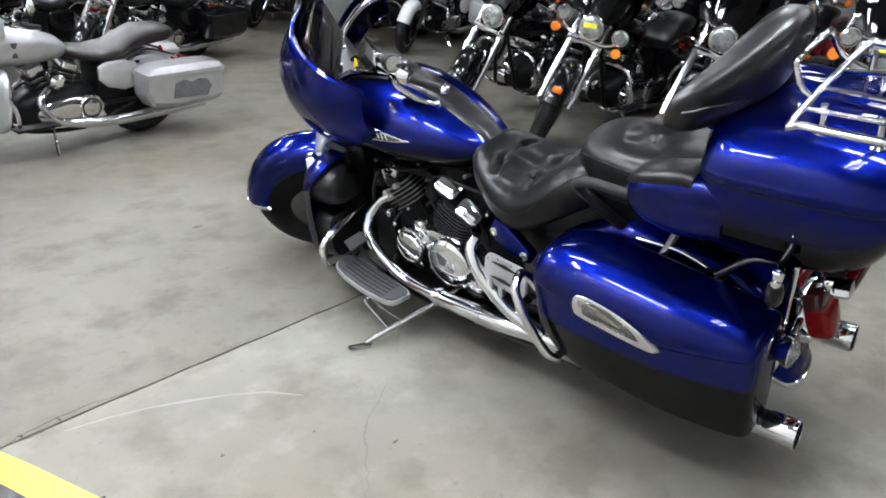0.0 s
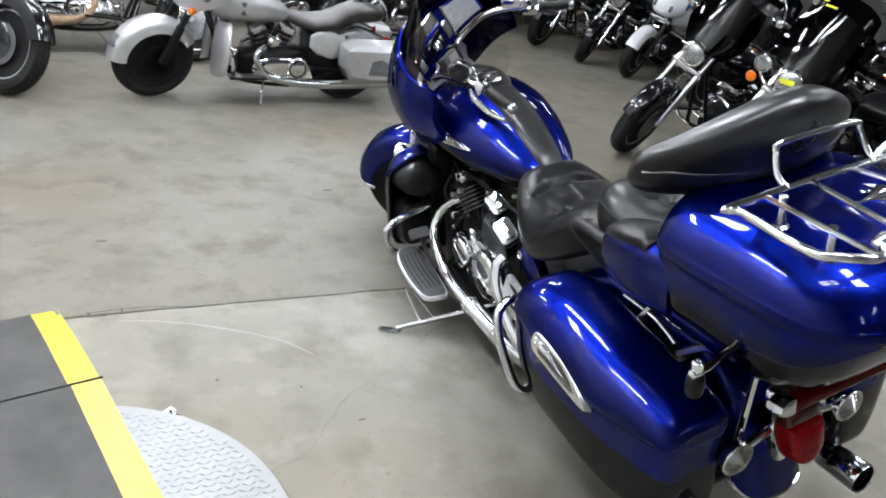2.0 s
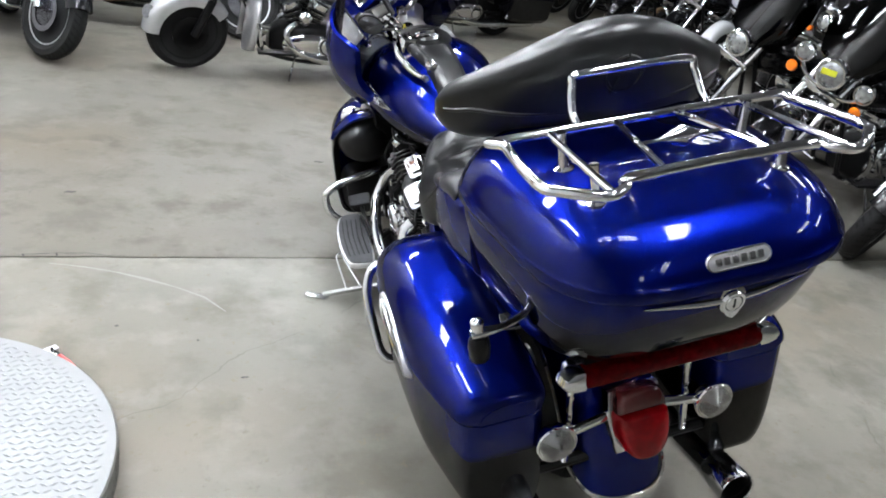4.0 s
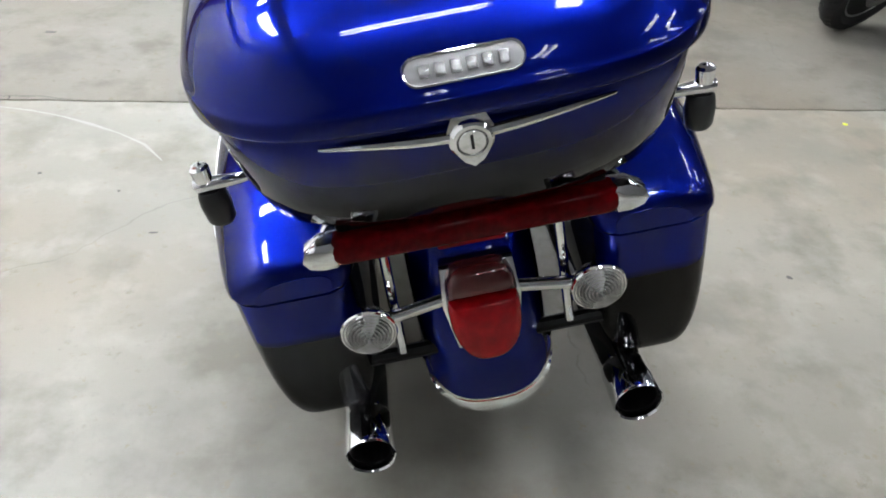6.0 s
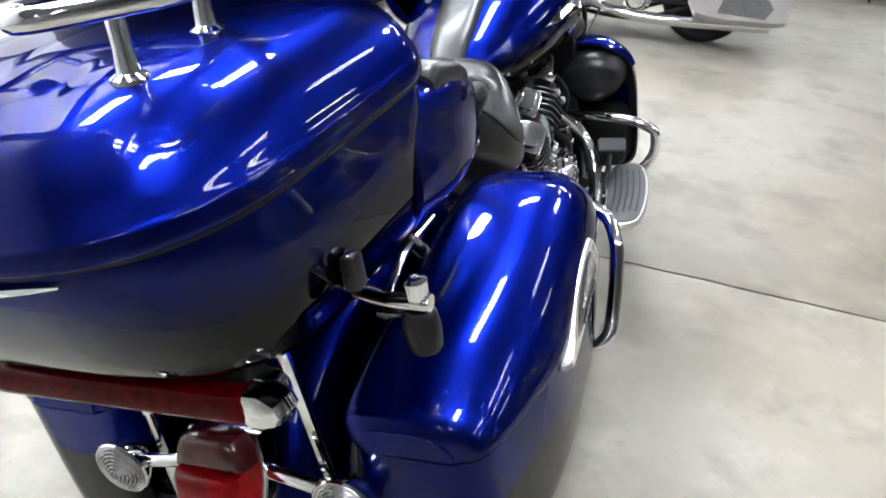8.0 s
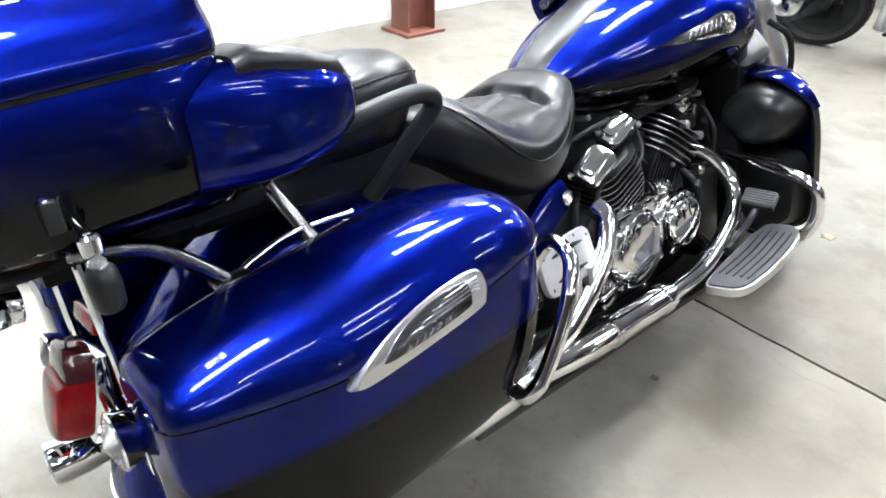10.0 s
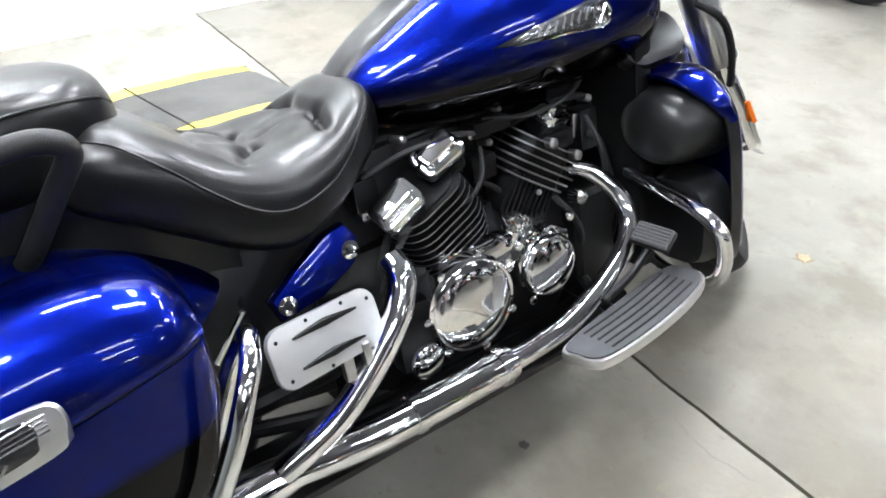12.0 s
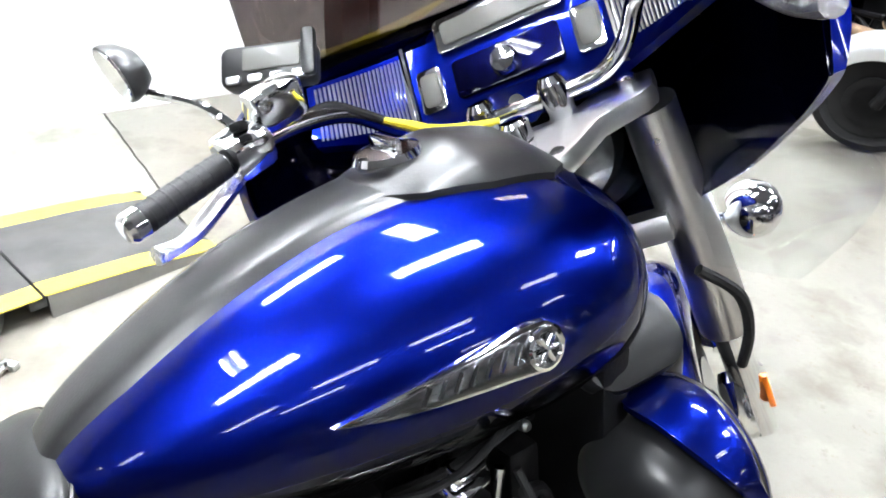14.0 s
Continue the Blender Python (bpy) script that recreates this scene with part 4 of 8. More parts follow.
def flute(x, y):
    """Relief pressed into the lid: shallow swelling panels between narrow creases that run front to back."""
    grow = 1.0 + 0.10 * (-0.45 - y)
    u = x / grow
    if abs(u) >= 0.235 or y > -0.27:
        return 0.0
    end = min(1.0, max(0.0, (y + 0.632 + 0.10 * (abs(u) / 0.235) ** 3 * 0.6) / 0.05)) * min(1.0, (-0.27 - y) / 0.05)
    end = end * end * (3 - 2 * end)
    side = min(1.0, (0.235 - abs(u)) / 0.018)
    cell = abs(((u + 0.235) % 0.1175) / 0.1175 * 2 - 1)
    return end * (0.0012 * side + 0.0005 * (1 - cell ** 2) - 0.0010 * math.exp(-((1 - cell) / 0.06) ** 2))


def lid_ring(q):
    z, w, yr, sl, n, nf = LID(q)
    ring = plan_ring(w, yr, z, n=n, nf=nf, seg=168, zslope=sl)
    return ring if q < 4 else [(x, y, zz + flute(x, y)) for x, y, zz in ring]


lid = part("trunk_lid", loft([lid_ring(q) for q in LID_STEPS]), BLUE, trunk, "domed metallic blue trunk lid with pressed creases", sharp=50)


def lid_z(x, y):
    """Height of the lid's top over a plan point, from its dome."""
    best, low = 0.99, None
    for k in range(16, 45):
        z, w, yr, sl, n, nf = LID(k / 4)
        cy, h = (-0.215 + yr) / 2, (-0.215 - yr) / 2
        e = nf if y > cy else n
        tap = 0.975 - 0.16 * (-0.215 - y) / 0.505
        q = (abs(x / (w * tap)) ** e + abs((y - cy) / h) ** e) ** (1 / e)
        here = z + sl * (y - cy)
        if q <= 1:
            best, low = here, q
        elif low is not None:
            return best + (here - best) * (1 - low) / (q - low) + flute(x, y)
    return best + flute(x, y)


# dark seal between lid and trunk
part("seal", loft([plan_ring(0.329, -0.702, 0.998, n=3.6, zslope=0.06), plan_ring(0.3315, -0.7065, 1.0055, n=3.6, zslope=0.06)], cap=False), RUBBER, trunk)
# badge, lock and swept chrome bars on the rear face
BADGE = frame_of((0.003, -0.698, 1.035), (1, 0, 0), (0, 0.50, 1))
badge = part("badge", plate(round_rect(0.118, 0.030, 0.0148), 0.006, 0.002, BADGE), PALE_ALLOY, lid, "chrome maker's badge with raised lettering bars")
part("badge_rim", tube([BADGE @ Vector((u, v, 0.006)) for u, v in round_rect(0.114, 0.027, 0.0133)], 0.0016, 6, 1, closed=True), CHROME, badge)
for k in range(6):
    part("badge_bar", plate(round_rect(0.0105, 0.0125, 0.001, 2), 0.003, 0.0008, BADGE @ Matrix.Translation((-0.0375 + 0.015 * k, 0, 0.0055))), WORN_CHROME, badge)
LOCK = Vector((0, -0.700, 0.960))
lock = part("trunk_lock", lathe([(-0.02, 0.022), (0.008, 0.023), (0.012, 0.020), (0.012, 0.016), (0.009, 0.0155), (0.012, 0.0135), (0.013, 0.0)], LOCK, (0, -1, -0.1), 28), CHROME, trunk, "round chrome lock")
part("lock_ring", lathe([(0.0098, 0.0158), (0.0112, 0.0154), (0.0112, 0.0142), (0.0098, 0.0138)], LOCK, (0, -1, -0.1), 24), DULL_CHROME_DARK, lock)
part("key_slot", box(0, -0.7125, 0.9605, 0.003, 0.002, 0.016, 0), MATT_BLACK, lock)
part("lock_shield", plate([(-0.017, 0.024), (0, 0.029), (0.017, 0.024), (0.025, 0.006), (0.020, -0.012), (0.010, -0.026), (0, -0.032), (-0.010, -0.026), (-0.020, -0.012), (-0.025, 0.006)], 0.006, 0.001, frame_of((0, -0.702, 0.962), (1, 0, 0), (0, 0.1, 1))), CHROME, lock)
for s in (-1, 1):
    b = tube([(0.02, -0.704, 0.965), (0.06, -0.702, 0.967), (0.11, -0.697, 0.970), (0.15, -0.692, 0.972)], 0.006, 8, 5, radii=[0.0065, 0.006, 0.004, 0.0015])
    part("chrome_bar", b if s > 0 else mirror_x(b), CHROME, trunk)

# side pods with armrest pads
for s in (-1, 1):
    fix = (lambda b: b) if s > 0 else mirror_x
    rings = []
    for y, xo, xi, zt, zb in ((-0.30, 0.305, 0.17, 1.003, 0.835), (-0.225, 0.318, 0.17, 1.003, 0.828), (-0.17, 0.321, 0.17, 0.997, 0.828), (-0.10, 0.317, 0.18, 0.978, 0.842), (-0.055, 0.303, 0.19, 0.958, 0.872), (-0.03, 0.275, 0.205, 0.938, 0.905)):
        ring = []
        for k in range(28):
            a = 2 * math.pi * k / 28
            ring.append(((xo + xi) / 2 + (xo - xi) / 2 * spow(math.cos(a), 0.55), y, (zt + zb) / 2 + (zt - zb) / 2 * spow(math.sin(a), 0.55)))
        rings.append(ring)
    pod = part("side_pod", fix(loft(rings)), BLUE, trunk, "blue trunk side pod under a padded armrest", sharp=50)
    rings = []
    for y, xo, xi, zt in ((-0.222, 0.308, 0.20, 1.006), (-0.20, 0.312, 0.195, 1.018), (-0.12, 0.310, 0.195, 1.000), (-0.06, 0.295, 0.205, 0.978), (-0.03, 0.268, 0.22, 0.948)):
        ring = []
        for k in range(24):
            a = 2 * math.pi * k / 24
            ring.append(((xo + xi) / 2 + (xo - xi) / 2 * spow(math.cos(a), 0.6), y, zt - 0.022 + 0.022 * spow(math.sin(a), 0.7)))
        rings.append(ring)
    part("armrest_pad", fix(loft(rings)), VINYL, pod, "black vinyl armrest pad", sharp=50)

# passenger backrest: crescent cushion leaning back, wrapping forward at its ends
BACK = curve_of([(-1.0, 0.008, 1.145, 1.185), (-0.93, 0.030, 1.115, 1.215), (-0.75, 0.046, 1.10, 1.245), (-0.4, 0.060, 1.095, 1.298), (-0.15, 0.066, 1.095, 1.325), (0.15, 0.066, 1.095, 1.325), (0.4, 0.060, 1.095, 1.298), (0.75, 0.046, 1.10, 1.245), (0.93, 0.030, 1.115, 1.215), (1.0, 0.008, 1.145, 1.185)])


def back_place(u, z, d):
    return Vector((0.318 * u, -0.225 + 0.085 * abs(u) ** 2.0 - 0.32 * (z - 1.10) + d, z))


rings = []
for i in range(61):
    u = -1 + 2 * i / 60
    h, z0, z1 = BACK(u)
    h = max(h, 0.006)
    ring = []
    for k in range(28):
        a = 2 * math.pi * k / 28
        ring.append(back_place(u, (z0 + z1) / 2 + (z1 - z0) / 2 * spow(math.sin(a), 0.7), h * spow(math.cos(a), 0.75)))
    rings.append(ring)
rest = part("backrest", loft(rings), GLOSSY_LEATHER, bike, "black leather passenger backrest with an embossed star", sharp=60)
seam = []
for i in range(33):
    u = -0.97 + 1.94 * i / 32
    h, z0, z1 = BACK(u)
    z = z0 + (z1 - z0) * (0.30 + 0.25 * min(1, abs(u) * 1.2) ** 3)
    cyc = (z - (z0 + z1) / 2) / ((z1 - z0) / 2)
    seam.append(back_place(u, z, -max(h, 0.006) * (max(0, 1 - abs(cyc) ** (1 / 0.7) ** 1.0) ** 0.4) - 0.001))
part("piping", tube(seam, 0.0045, 6, 2), GLOSSY_LEATHER, rest)
# embossed star in a ring on the rear of the cushion
h, z0, z1 = BACK(0)
SC = back_place(0, 1.232, -0.0645)
SM = frame_of(SC, (1, 0, 0), (0, -0.30, 1))
part("embossed_ring", tube([SM @ Vector((0.036 * math.cos(a), 0.036 * math.sin(a), 0.0)) for a in (2 * math.pi * k / 28 for k in range(28))], 0.0042, 6, 1, closed=True), GLOSSY_LEATHER, rest)
star = [((0.044 if k % 2 == 0 else 0.012) * math.sin(math.pi * k / 5), (0.044 if k % 2 == 0 else 0.012) * math.cos(math.pi * k / 5)) for k in range(10)]
part("embossed_star", plate(star, 0.006, 0.0, SM), GLOSSY_LEATHER, rest)

# chrome luggage rack
RZ = 1.175
half = [(0.255, -0.412), (0.278, -0.445), (0.290, -0.60), (0.268, -0.640), (0.215, -0.678), (0.178, -0.662), (0.140, -0.635)]
rack = part("luggage_rack", tube([(x, y, RZ) for x, y in half] + [(-x, y, RZ) for x, y in reversed(half)], 0.009, 12, 5, closed=True), CHROME, bike, "chrome tubular luggage rack on the trunk lid")
for x0, x1, y1 in ((-0.19, -0.205, -0.675), (-0.06, -0.095, -0.635), (0.06, 0.095, -0.635), (0.19, 0.205, -0.675)):
    part("crossbar", tube([(x0, -0.412, RZ), (x1, y1, RZ)], 0.0065, 10, smooth=False), CHROME, rack)
for x, y in ((-0.172, -0.564), (0.172, -0.564), (-0.175, -0.45), (0.175, -0.45)):
    part("rack_foot", lathe([(-0.004, 0.018), (0.004, 0.018), (0.008, 0.011), (0.03, 0.0085), (0.070, 0.0085)], (x, y, lid_z(x, y) - 0.004), (0.1 * (1 if x > 0 else -1), 0, 1), 16), CHROME, rack)
orn = join(lathe([(-0.05, 0.002), (-0.03, 0.007), (-0.01, 0.016), (0.0, 0.02), (0.01, 0.016), (0.03, 0.007), (0.05, 0.002)], (0, -0.525, RZ + 0.002), (1, 0, 0), 12), tube([(-0.07, -0.525, RZ), (0.07, -0.525, RZ)], 0.004, 8, smooth=False))
part("ornament", orn, CHROME, rack, "cast chrome ornament")
part("backrest_hoop", tube([(-0.128, -0.412, RZ), (-0.13, -0.385, RZ + 0.02), (-0.122, -0.365, RZ + 0.06), (-0.10, -0.360, RZ + 0.078), (0.10, -0.360, RZ + 0.078), (0.122, -0.365, RZ + 0.06), (0.13, -0.385, RZ + 0.02), (0.128, -0.412, RZ)], 0.008, 12, 5), CHROME, rack)

# ---- saddlebags ----
BAG = curve_of([  # y, outer, inner, seam, top, bottom
    (-0.452, 0.345, 0.235, 0.590, 0.616, 0.325), (-0.447, 0.370, 0.215, 0.594, 0.628, 0.302), (-0.43, 0.388, 0.203, 0.596, 0.640, 0.290), (-0.39, 0.402, 0.197, 0.594, 0.654, 0.288), (-0.32, 0.418, 0.193, 0.590, 0.673, 0.294), (-0.22, 0.436, 0.192, 0.588, 0.690, 0.306), (-0.06, 0.440, 0.192, 0.604, 0.713, 0.325), (0.06, 0.436, 0.195, 0.620, 0.722, 0.340), (0.13, 0.428, 0.203, 0.630, 0.715, 0.375), (0.175, 0.414, 0.22, 0.634, 0.700, 0.44), (0.205, 0.385, 0.245, 0.635, 0.668, 0.52)])


def bag_ring(y, lidpart):
    xo, xi, zs, zt, zb = BAG(y)
    cx, h = (xo + xi) / 2, (xo - xi) / 2
    out = []
    if lidpart:
        h += 0.006
        for k in range(33):
            a = math.pi * k / 32
            e = 0.62 if a < math.pi / 2 else 0.40
            out.append((cx - 0.012 * math.sin(a) + h * spow(math.cos(a), e) * (1 - 0.06 * max(0.0, math.sin(a)) ** 2), y, zs + (zt + 0.008 - zs) * spow(math.sin(a), 0.86)))
        out += [(cx - h + 0.002, y, zs - 0.004), (cx, y, zs - 0.004), (cx + h - 0.002, y, zs - 0.004)]
    else:
        for k in range(33):
            a = -math.pi * k / 32
            t = max(0.0, -math.sin(a))
            out.append((cx + h * spow(math.cos(a), 0.36) * (1 - 0.015 * t - 0.06 * t ** 4), y, zs - 0.010 + (zs - 0.010 - zb) * spow(math.sin(a), 0.52)))
    return out


YS = [-0.452, -0.450, -0.446, -0.441, -0.434, -0.425, -0.41, -0.395, -0.38, -0.36] + [-0.34 + 0.03 * k for k in range(16)] + [0.125, 0.145, 0.16, 0.175, 0.187, 0.197, 0.205]


def saddlebag(s):
    fix = (lambda b: b) if s > 0 else mirror_x
    bag = part("saddlebag", fix(loft([bag_ring(y, False) for y in YS])), BLUE_BAG, bike, "blue hard saddlebag with a chrome emblem", sharp=45)
    part("bag_seal", fix(loft([[(p[0] + (0.003 if p[0] < (BAG(y)[0] + BAG(y)[1]) / 2 else -0.003), p[1], z) for p in (bag_ring(y, False)[0], bag_ring(y, False)[-1]) for z in (BAG(y)[2] - 0.014, BAG(y)[2] + 0.002)] for y in YS[2:-1]], closed=True)), RUBBER, bag)
    blid = part("bag_lid", fix(loft([bag_ring(y * 1.004 - 0.0005, True) for y in YS])), BLUE, bag, sharp=45)

    def place(u, v, out):
        # u runs ahead along the emblem, v up
        y = -0.228 + u * 1.06
        z = 0.566 + 0.128 * u + v * 0.90
        return Vector((0.4415 + out - 0.22 * max(0, v - 0.02), y, z))
    OUT = [(0.0, 0.0), (0.02, 0.021), (0.06, 0.044), (0.11, 0.060), (0.17, 0.068), (0.225, 0.066), (0.244, 0.056), (0.250, 0.036), (0.246, 0.014), (0.235, -0.004), (0.16, -0.010), (0.08, -0.012), (0.02, -0.010)]
    pts = [(p.x, p.y) for p in smooth_path([(u, v, 0) for u, v in OUT], 5, closed=True)]

    def shell(sc, o0, o1, cu=0.14, cv=0.026, inner=0.6):
        r = [[place(cu + (u - cu) * q, cv + (v - cv) * q, o) for u, v in pts] for q, o in ((sc, o0), (sc, (o0 + o1) / 2), (sc * 0.94, o1), (sc * inner, o1 + 0.0005))]
        return loft(r)
    e = part("emblem", fix(shell(1.0, -0.012, 0.010)), SATIN, bag, "chrome boat-shaped emblem frame with dark field")
    part("emblem_field", fix(shell(0.68, 0.004, 0.0115, 0.152, 0.041)), DULL_CHROME_DARK, e)
    for k in range(4):
        part("emblem_line", fix(tube([place(0.10 + 0.022 * k, 0.030 + 0.0065 * k, 0.0125), place(0.228, 0.033 + 0.0065 * k, 0.0125)], 0.0013, 6, smooth=False)), WORN_CHROME, e)
    for k in range(7):
        part("script_bar", fix(tube([place(0.088 + 0.014 * k, 0.008 + 0.0005 * k, 0.0125), place(0.096 + 0.014 * k, 0.019, 0.0125)], 0.0020, 6, smooth=False)), CHROME, e)
    # reflector recess behind the emblem on the lid
    g = tube([(0.452, 0.212, 0.545), (0.456, 0.188, 0.50), (0.452, 0.14, 0.42), (0.445, 0.115, 0.388), (0.42, 0.105, 0.372), (0.37, 0.125, 0.385), (0.345, 0.175, 0.44), (0.335, 0.225, 0.52), (0.345, 0.255, 0.57), (0.38, 0.258, 0.598), (0.43, 0.24, 0.585)], 0.0145, 14, 6, closed=True)
    part("bag_guard", fix(g), CHROME, bike, "chrome tubular guard loop ahead of the saddlebag")
    # bag stay: slender chrome arm, black rubber block, capped post
    st = part("bag_stay", fix(tube([(0.20, -0.42, 0.80), (0.25, -0.43, 0.812), (0.30, -0.45, 0.818), (0.348, -0.457, 0.822), (0.362, -0.458, 0.822)], 0.008, 12, 4, radii=[0.006, 0.0065, 0.008, 0.012, 0.010])), CHROME, bike, "slender chrome stay on a black rubber block")
    part("stay_block", fix(loft([[(0.345 + w * math.cos(a), -0.455 + w * 0.9 * math.sin(a), z) for a in (2 * math.pi * k / 20 for k in range(20))] for z, w in ((0.758, 0.016), (0.764, 0.020), (0.790, 0.022), (0.806, 0.020), (0.812, 0.016))])), PLASTIC, st, "black rubber block")
    part("post_cap", fix(lathe([(0, 0.0125), (0.020, 0.0135), (0.024, 0.010), (0.025, 0.005), (0.021, 0.004), (0.021, 0.0)], (0.348, -0.457, 0.829), (0, 0, 1), 18)), CHROME, bike)
    part("stay_rail", fix(tube([(0.186, -0.262, 0.655), (0.186, -0.225, 0.684), (0.184, -0.179, 0.700), (0.182, -0.13, 0.708), (0.182, -0.02, 0.706)], 0.0075, 12, 5)), CHROME, bike)
    part("trunk_strut", fix(tube([(0.14, -0.14, 0.785), (0.165, -0.12, 0.73), (0.192, -0.104, 0.685)], 0.014, 12, 4)), DULL_CHROME_DARK, bike, "dark polished trunk strut")
    part("trunk_strut", fix(join(tube([(0.20, -0.46, 0.795), (0.215, -0.40, 0.786), (0.212, -0.345, 0.760), (0.21, -0.27, 0.688)], 0.0125, 14, 5), box(0.212, -0.262, 0.684, 0.04, 0.06, 0.012, 0.004))), DULL_CHROME_DARK, bike, "dark polished trunk strut")


saddlebag(1)
saddlebag(-1)

# ---- tail ----
part("trunk_carrier", join(box(0, -0.36, 0.783, 0.36, 0.40, 0.03, 0.008), box(0, -0.30, 0.74, 0.12, 0.36, 0.06, 0.01)), MATT_BLACK, bike)
TAIL, ROUND = -12.0, 11.0  # where the fender ends, and the length of its rounding, in degrees of the arc


def fender_width(deg):
    """Half width of the rear fender along its arc, as a share of the usual."""
    if deg < TAIL + ROUND:
        return max(0.0, 1 - min(1.0, (TAIL + ROUND - deg) / ROUND) ** 2.3) ** (1 / 2.3)
    return float(np.interp(deg, [4, 50, 78, 142], [1.0, 1.0, 1.46, 1.46]))


def on_fender(c, deg, off=0.0):
    """A point of the rear fender: c across, from -1 to 1 of its full width."""
    a = radians(deg)
    shoulder = float(np.interp(deg, [35, 75], [0.75, 0.36]))
    drop = 0.115 * (1 - spow(math.sqrt(max(0.0, 1 - min(1.0, abs(c)) ** (2 / 0.7))), shoulder))
    d = 0.385 + float(np.interp(deg, [-12, 2], [0.03, 0.0])) - drop + off
    return Vector(((0.118 + off) * c * max(1.0, fender_width(deg)), -math.cos(a) * (d + 0.075 * max(0.0, math.cos(a))), 0.345 + math.sin(a) * d))


# rear fender: arc of a rounded section over the wheel, cut to a U at its end
rings = []
for i in range(49):
    deg = TAIL + (142 - TAIL) * (i / 48) ** 2.0
    wf = max(0.06, min(1.0, fender_width(deg)))
    across = [wf * spow(math.cos(math.pi * k / 18), 0.7) for k in range(19)]
    rings.append([on_fender(c, deg) for c in across] + [on_fender(c, deg, -0.006) for c in reversed(across)])
fender = part("rear_fender", loft(rings), BLUE, bike, "deep blue rear fender with a chrome tip", sharp=60)
# chrome band round the U, broad below and running out up the sides
rings = []
for k in range(41):
    f = math.pi * k / 40
    c, low = spow(math.cos(f), 2 / 2.3), spow(math.sin(f), 2 / 2.3)
    edge = TAIL + ROUND * (1 - low) - 0.25
    rise, inset = 0.6 + 2.9 * math.sin(f) ** 1.5, 0.05 + 0.05 * math.sin(f)
    band = [(c * 1.015, edge, 0.000), (c * 1.01, edge + 0.05, 0.0045), (c * (1 - inset * 0.5), edge + rise * 0.5, 0.0065), (c * (1 - inset), edge + rise * 0.95, 0.0045), (c * (1 - inset), edge + rise, 0.0005)]
    rings.append([on_fender(max(-1.0, min(1.0, q)), dg, o) for q, dg, o in band] + [on_fender(max(-1.0, min(1.0, c * (1 - inset))), edge + rise, -0.008), on_fender(max(-1.0, min(1.0, c)), edge, -0.008)])
part("fender_tip", loft(rings), CHROME, fender, "chrome fender trim")

# tail lamp: red block with a pale upper lens
TM = frame_of((0, -0.468, 0.515), (1, 0, 0), (0, 0.28, 1))
def u_outline(w, top, bottom, n=2.6, seg=22):
    """Flat at the top, rounded to a U below."""
    out = [(w * 0.94, top), (-w * 0.94, top), (-w, top - 0.012)]
    for k in range(1, seg):
        a = math.pi + math.pi * k / seg
        out.append((w * spow(math.cos(a), 2 / n) * (1 - 0.10 * abs(math.sin(a))), -(0.0 - bottom) * spow(-math.sin(a), 2 / n)))
    return out + [(w, top - 0.012)]


def dome(outline, rise, cx=0.0, cy=0.0, m=TM):
    """A lens swelling from its outline."""
    return loft([[m @ Vector((cx + (u - cx) * q, cy + (v - cy) * q, z * rise)) for u, v in outline] for q, z in ((1.0, 0.0), (1.0, 0.55), (0.975, 0.72), (0.92, 0.84), (0.8, 0.93), (0.6, 0.98), (0.3, 1.0), (0.05, 1.0))])


lamp = part("tail_lamp", dome(u_outline(0.058, 0.028, -0.084), 0.055, 0, -0.025), RED_LENS, bike, "red tail lamp lens")
part("upper_lens", dome([(-0.044, 0.074), (-0.028, 0.080), (0.028, 0.080), (0.044, 0.074), (0.054, 0.056), (0.057, 0.030), (-0.057, 0.030), (-0.054, 0.056)], 0.044, 0, 0.05), PINK_LENS, lamp, "pale smoky upper lens")
part("lamp_base", plate([(-0.060, 0.070), (0.060, 0.070), (0.066, 0.0), (0.052, -0.08), (-0.052, -0.08), (-0.066, 0.0)], 0.05, 0.006, TM @ Matrix.Translation((0, 0, -0.05))), CHROME, lamp)
for x, y in ((-0.046, -0.005), (0.046, -0.005), (0.0, -0.066)):
    part("screw", lathe([(0, 0.004), (0.002, 0.003), (0.002, 0)], TM @ Vector((x, y, 0.044)), TM.to_3x3() @ Vector((0, 0, 1)), 10), DULL_CHROME_DARK, lamp)
part("rear_reflector", plate(round_rect(0.11, 0.028, 0.005), 0.012, 0.003, frame_of((0, -0.425, 0.625), (1, 0, 0), (0, 0.3, 1))), RED_LENS, bike, "red rear reflector")
# brake light bar under the trunk
LB = frame_of((0, -0.560, 0.752), (1, 0, 0), (0, 0.15, 1))
bar = part("light_bar", loft([[LB @ Vector((u * q, v * (1 - (1 - q) * 6), z)) for u, v in round_rect(0.40, 0.042, 0.0205, 8)] for q, z in ((1.0, -0.012), (1.0, 0.008), (0.99, 0.017), (0.97, 0.023), (0.94, 0.026), (0.90, 0.027), (0.86, 0.0275))]), DARK_RED_LENS, bike, "dark red brake light bar with chrome ends")
part("bar_housing", plate(round_rect(0.42, 0.046, 0.021, 6), 0.03, 0.004, LB @ Matrix.Translation((0, 0, -0.035))), CHROME, bar)
for s in (-1, 1):
    e = plate([(0.0, 0.021), (0.02, 0.021), (0.040, 0.010), (0.046, -0.004), (0.038, -0.016), (0.02, -0.021), (0.0, -0.021), (-0.008, 0.0)], 0.045, 0.012, LB @ Matrix.Translation((0.185, 0, -0.018)))
    part("end_cap", e if s > 0 else mirror_x(e), CHROME, bar)
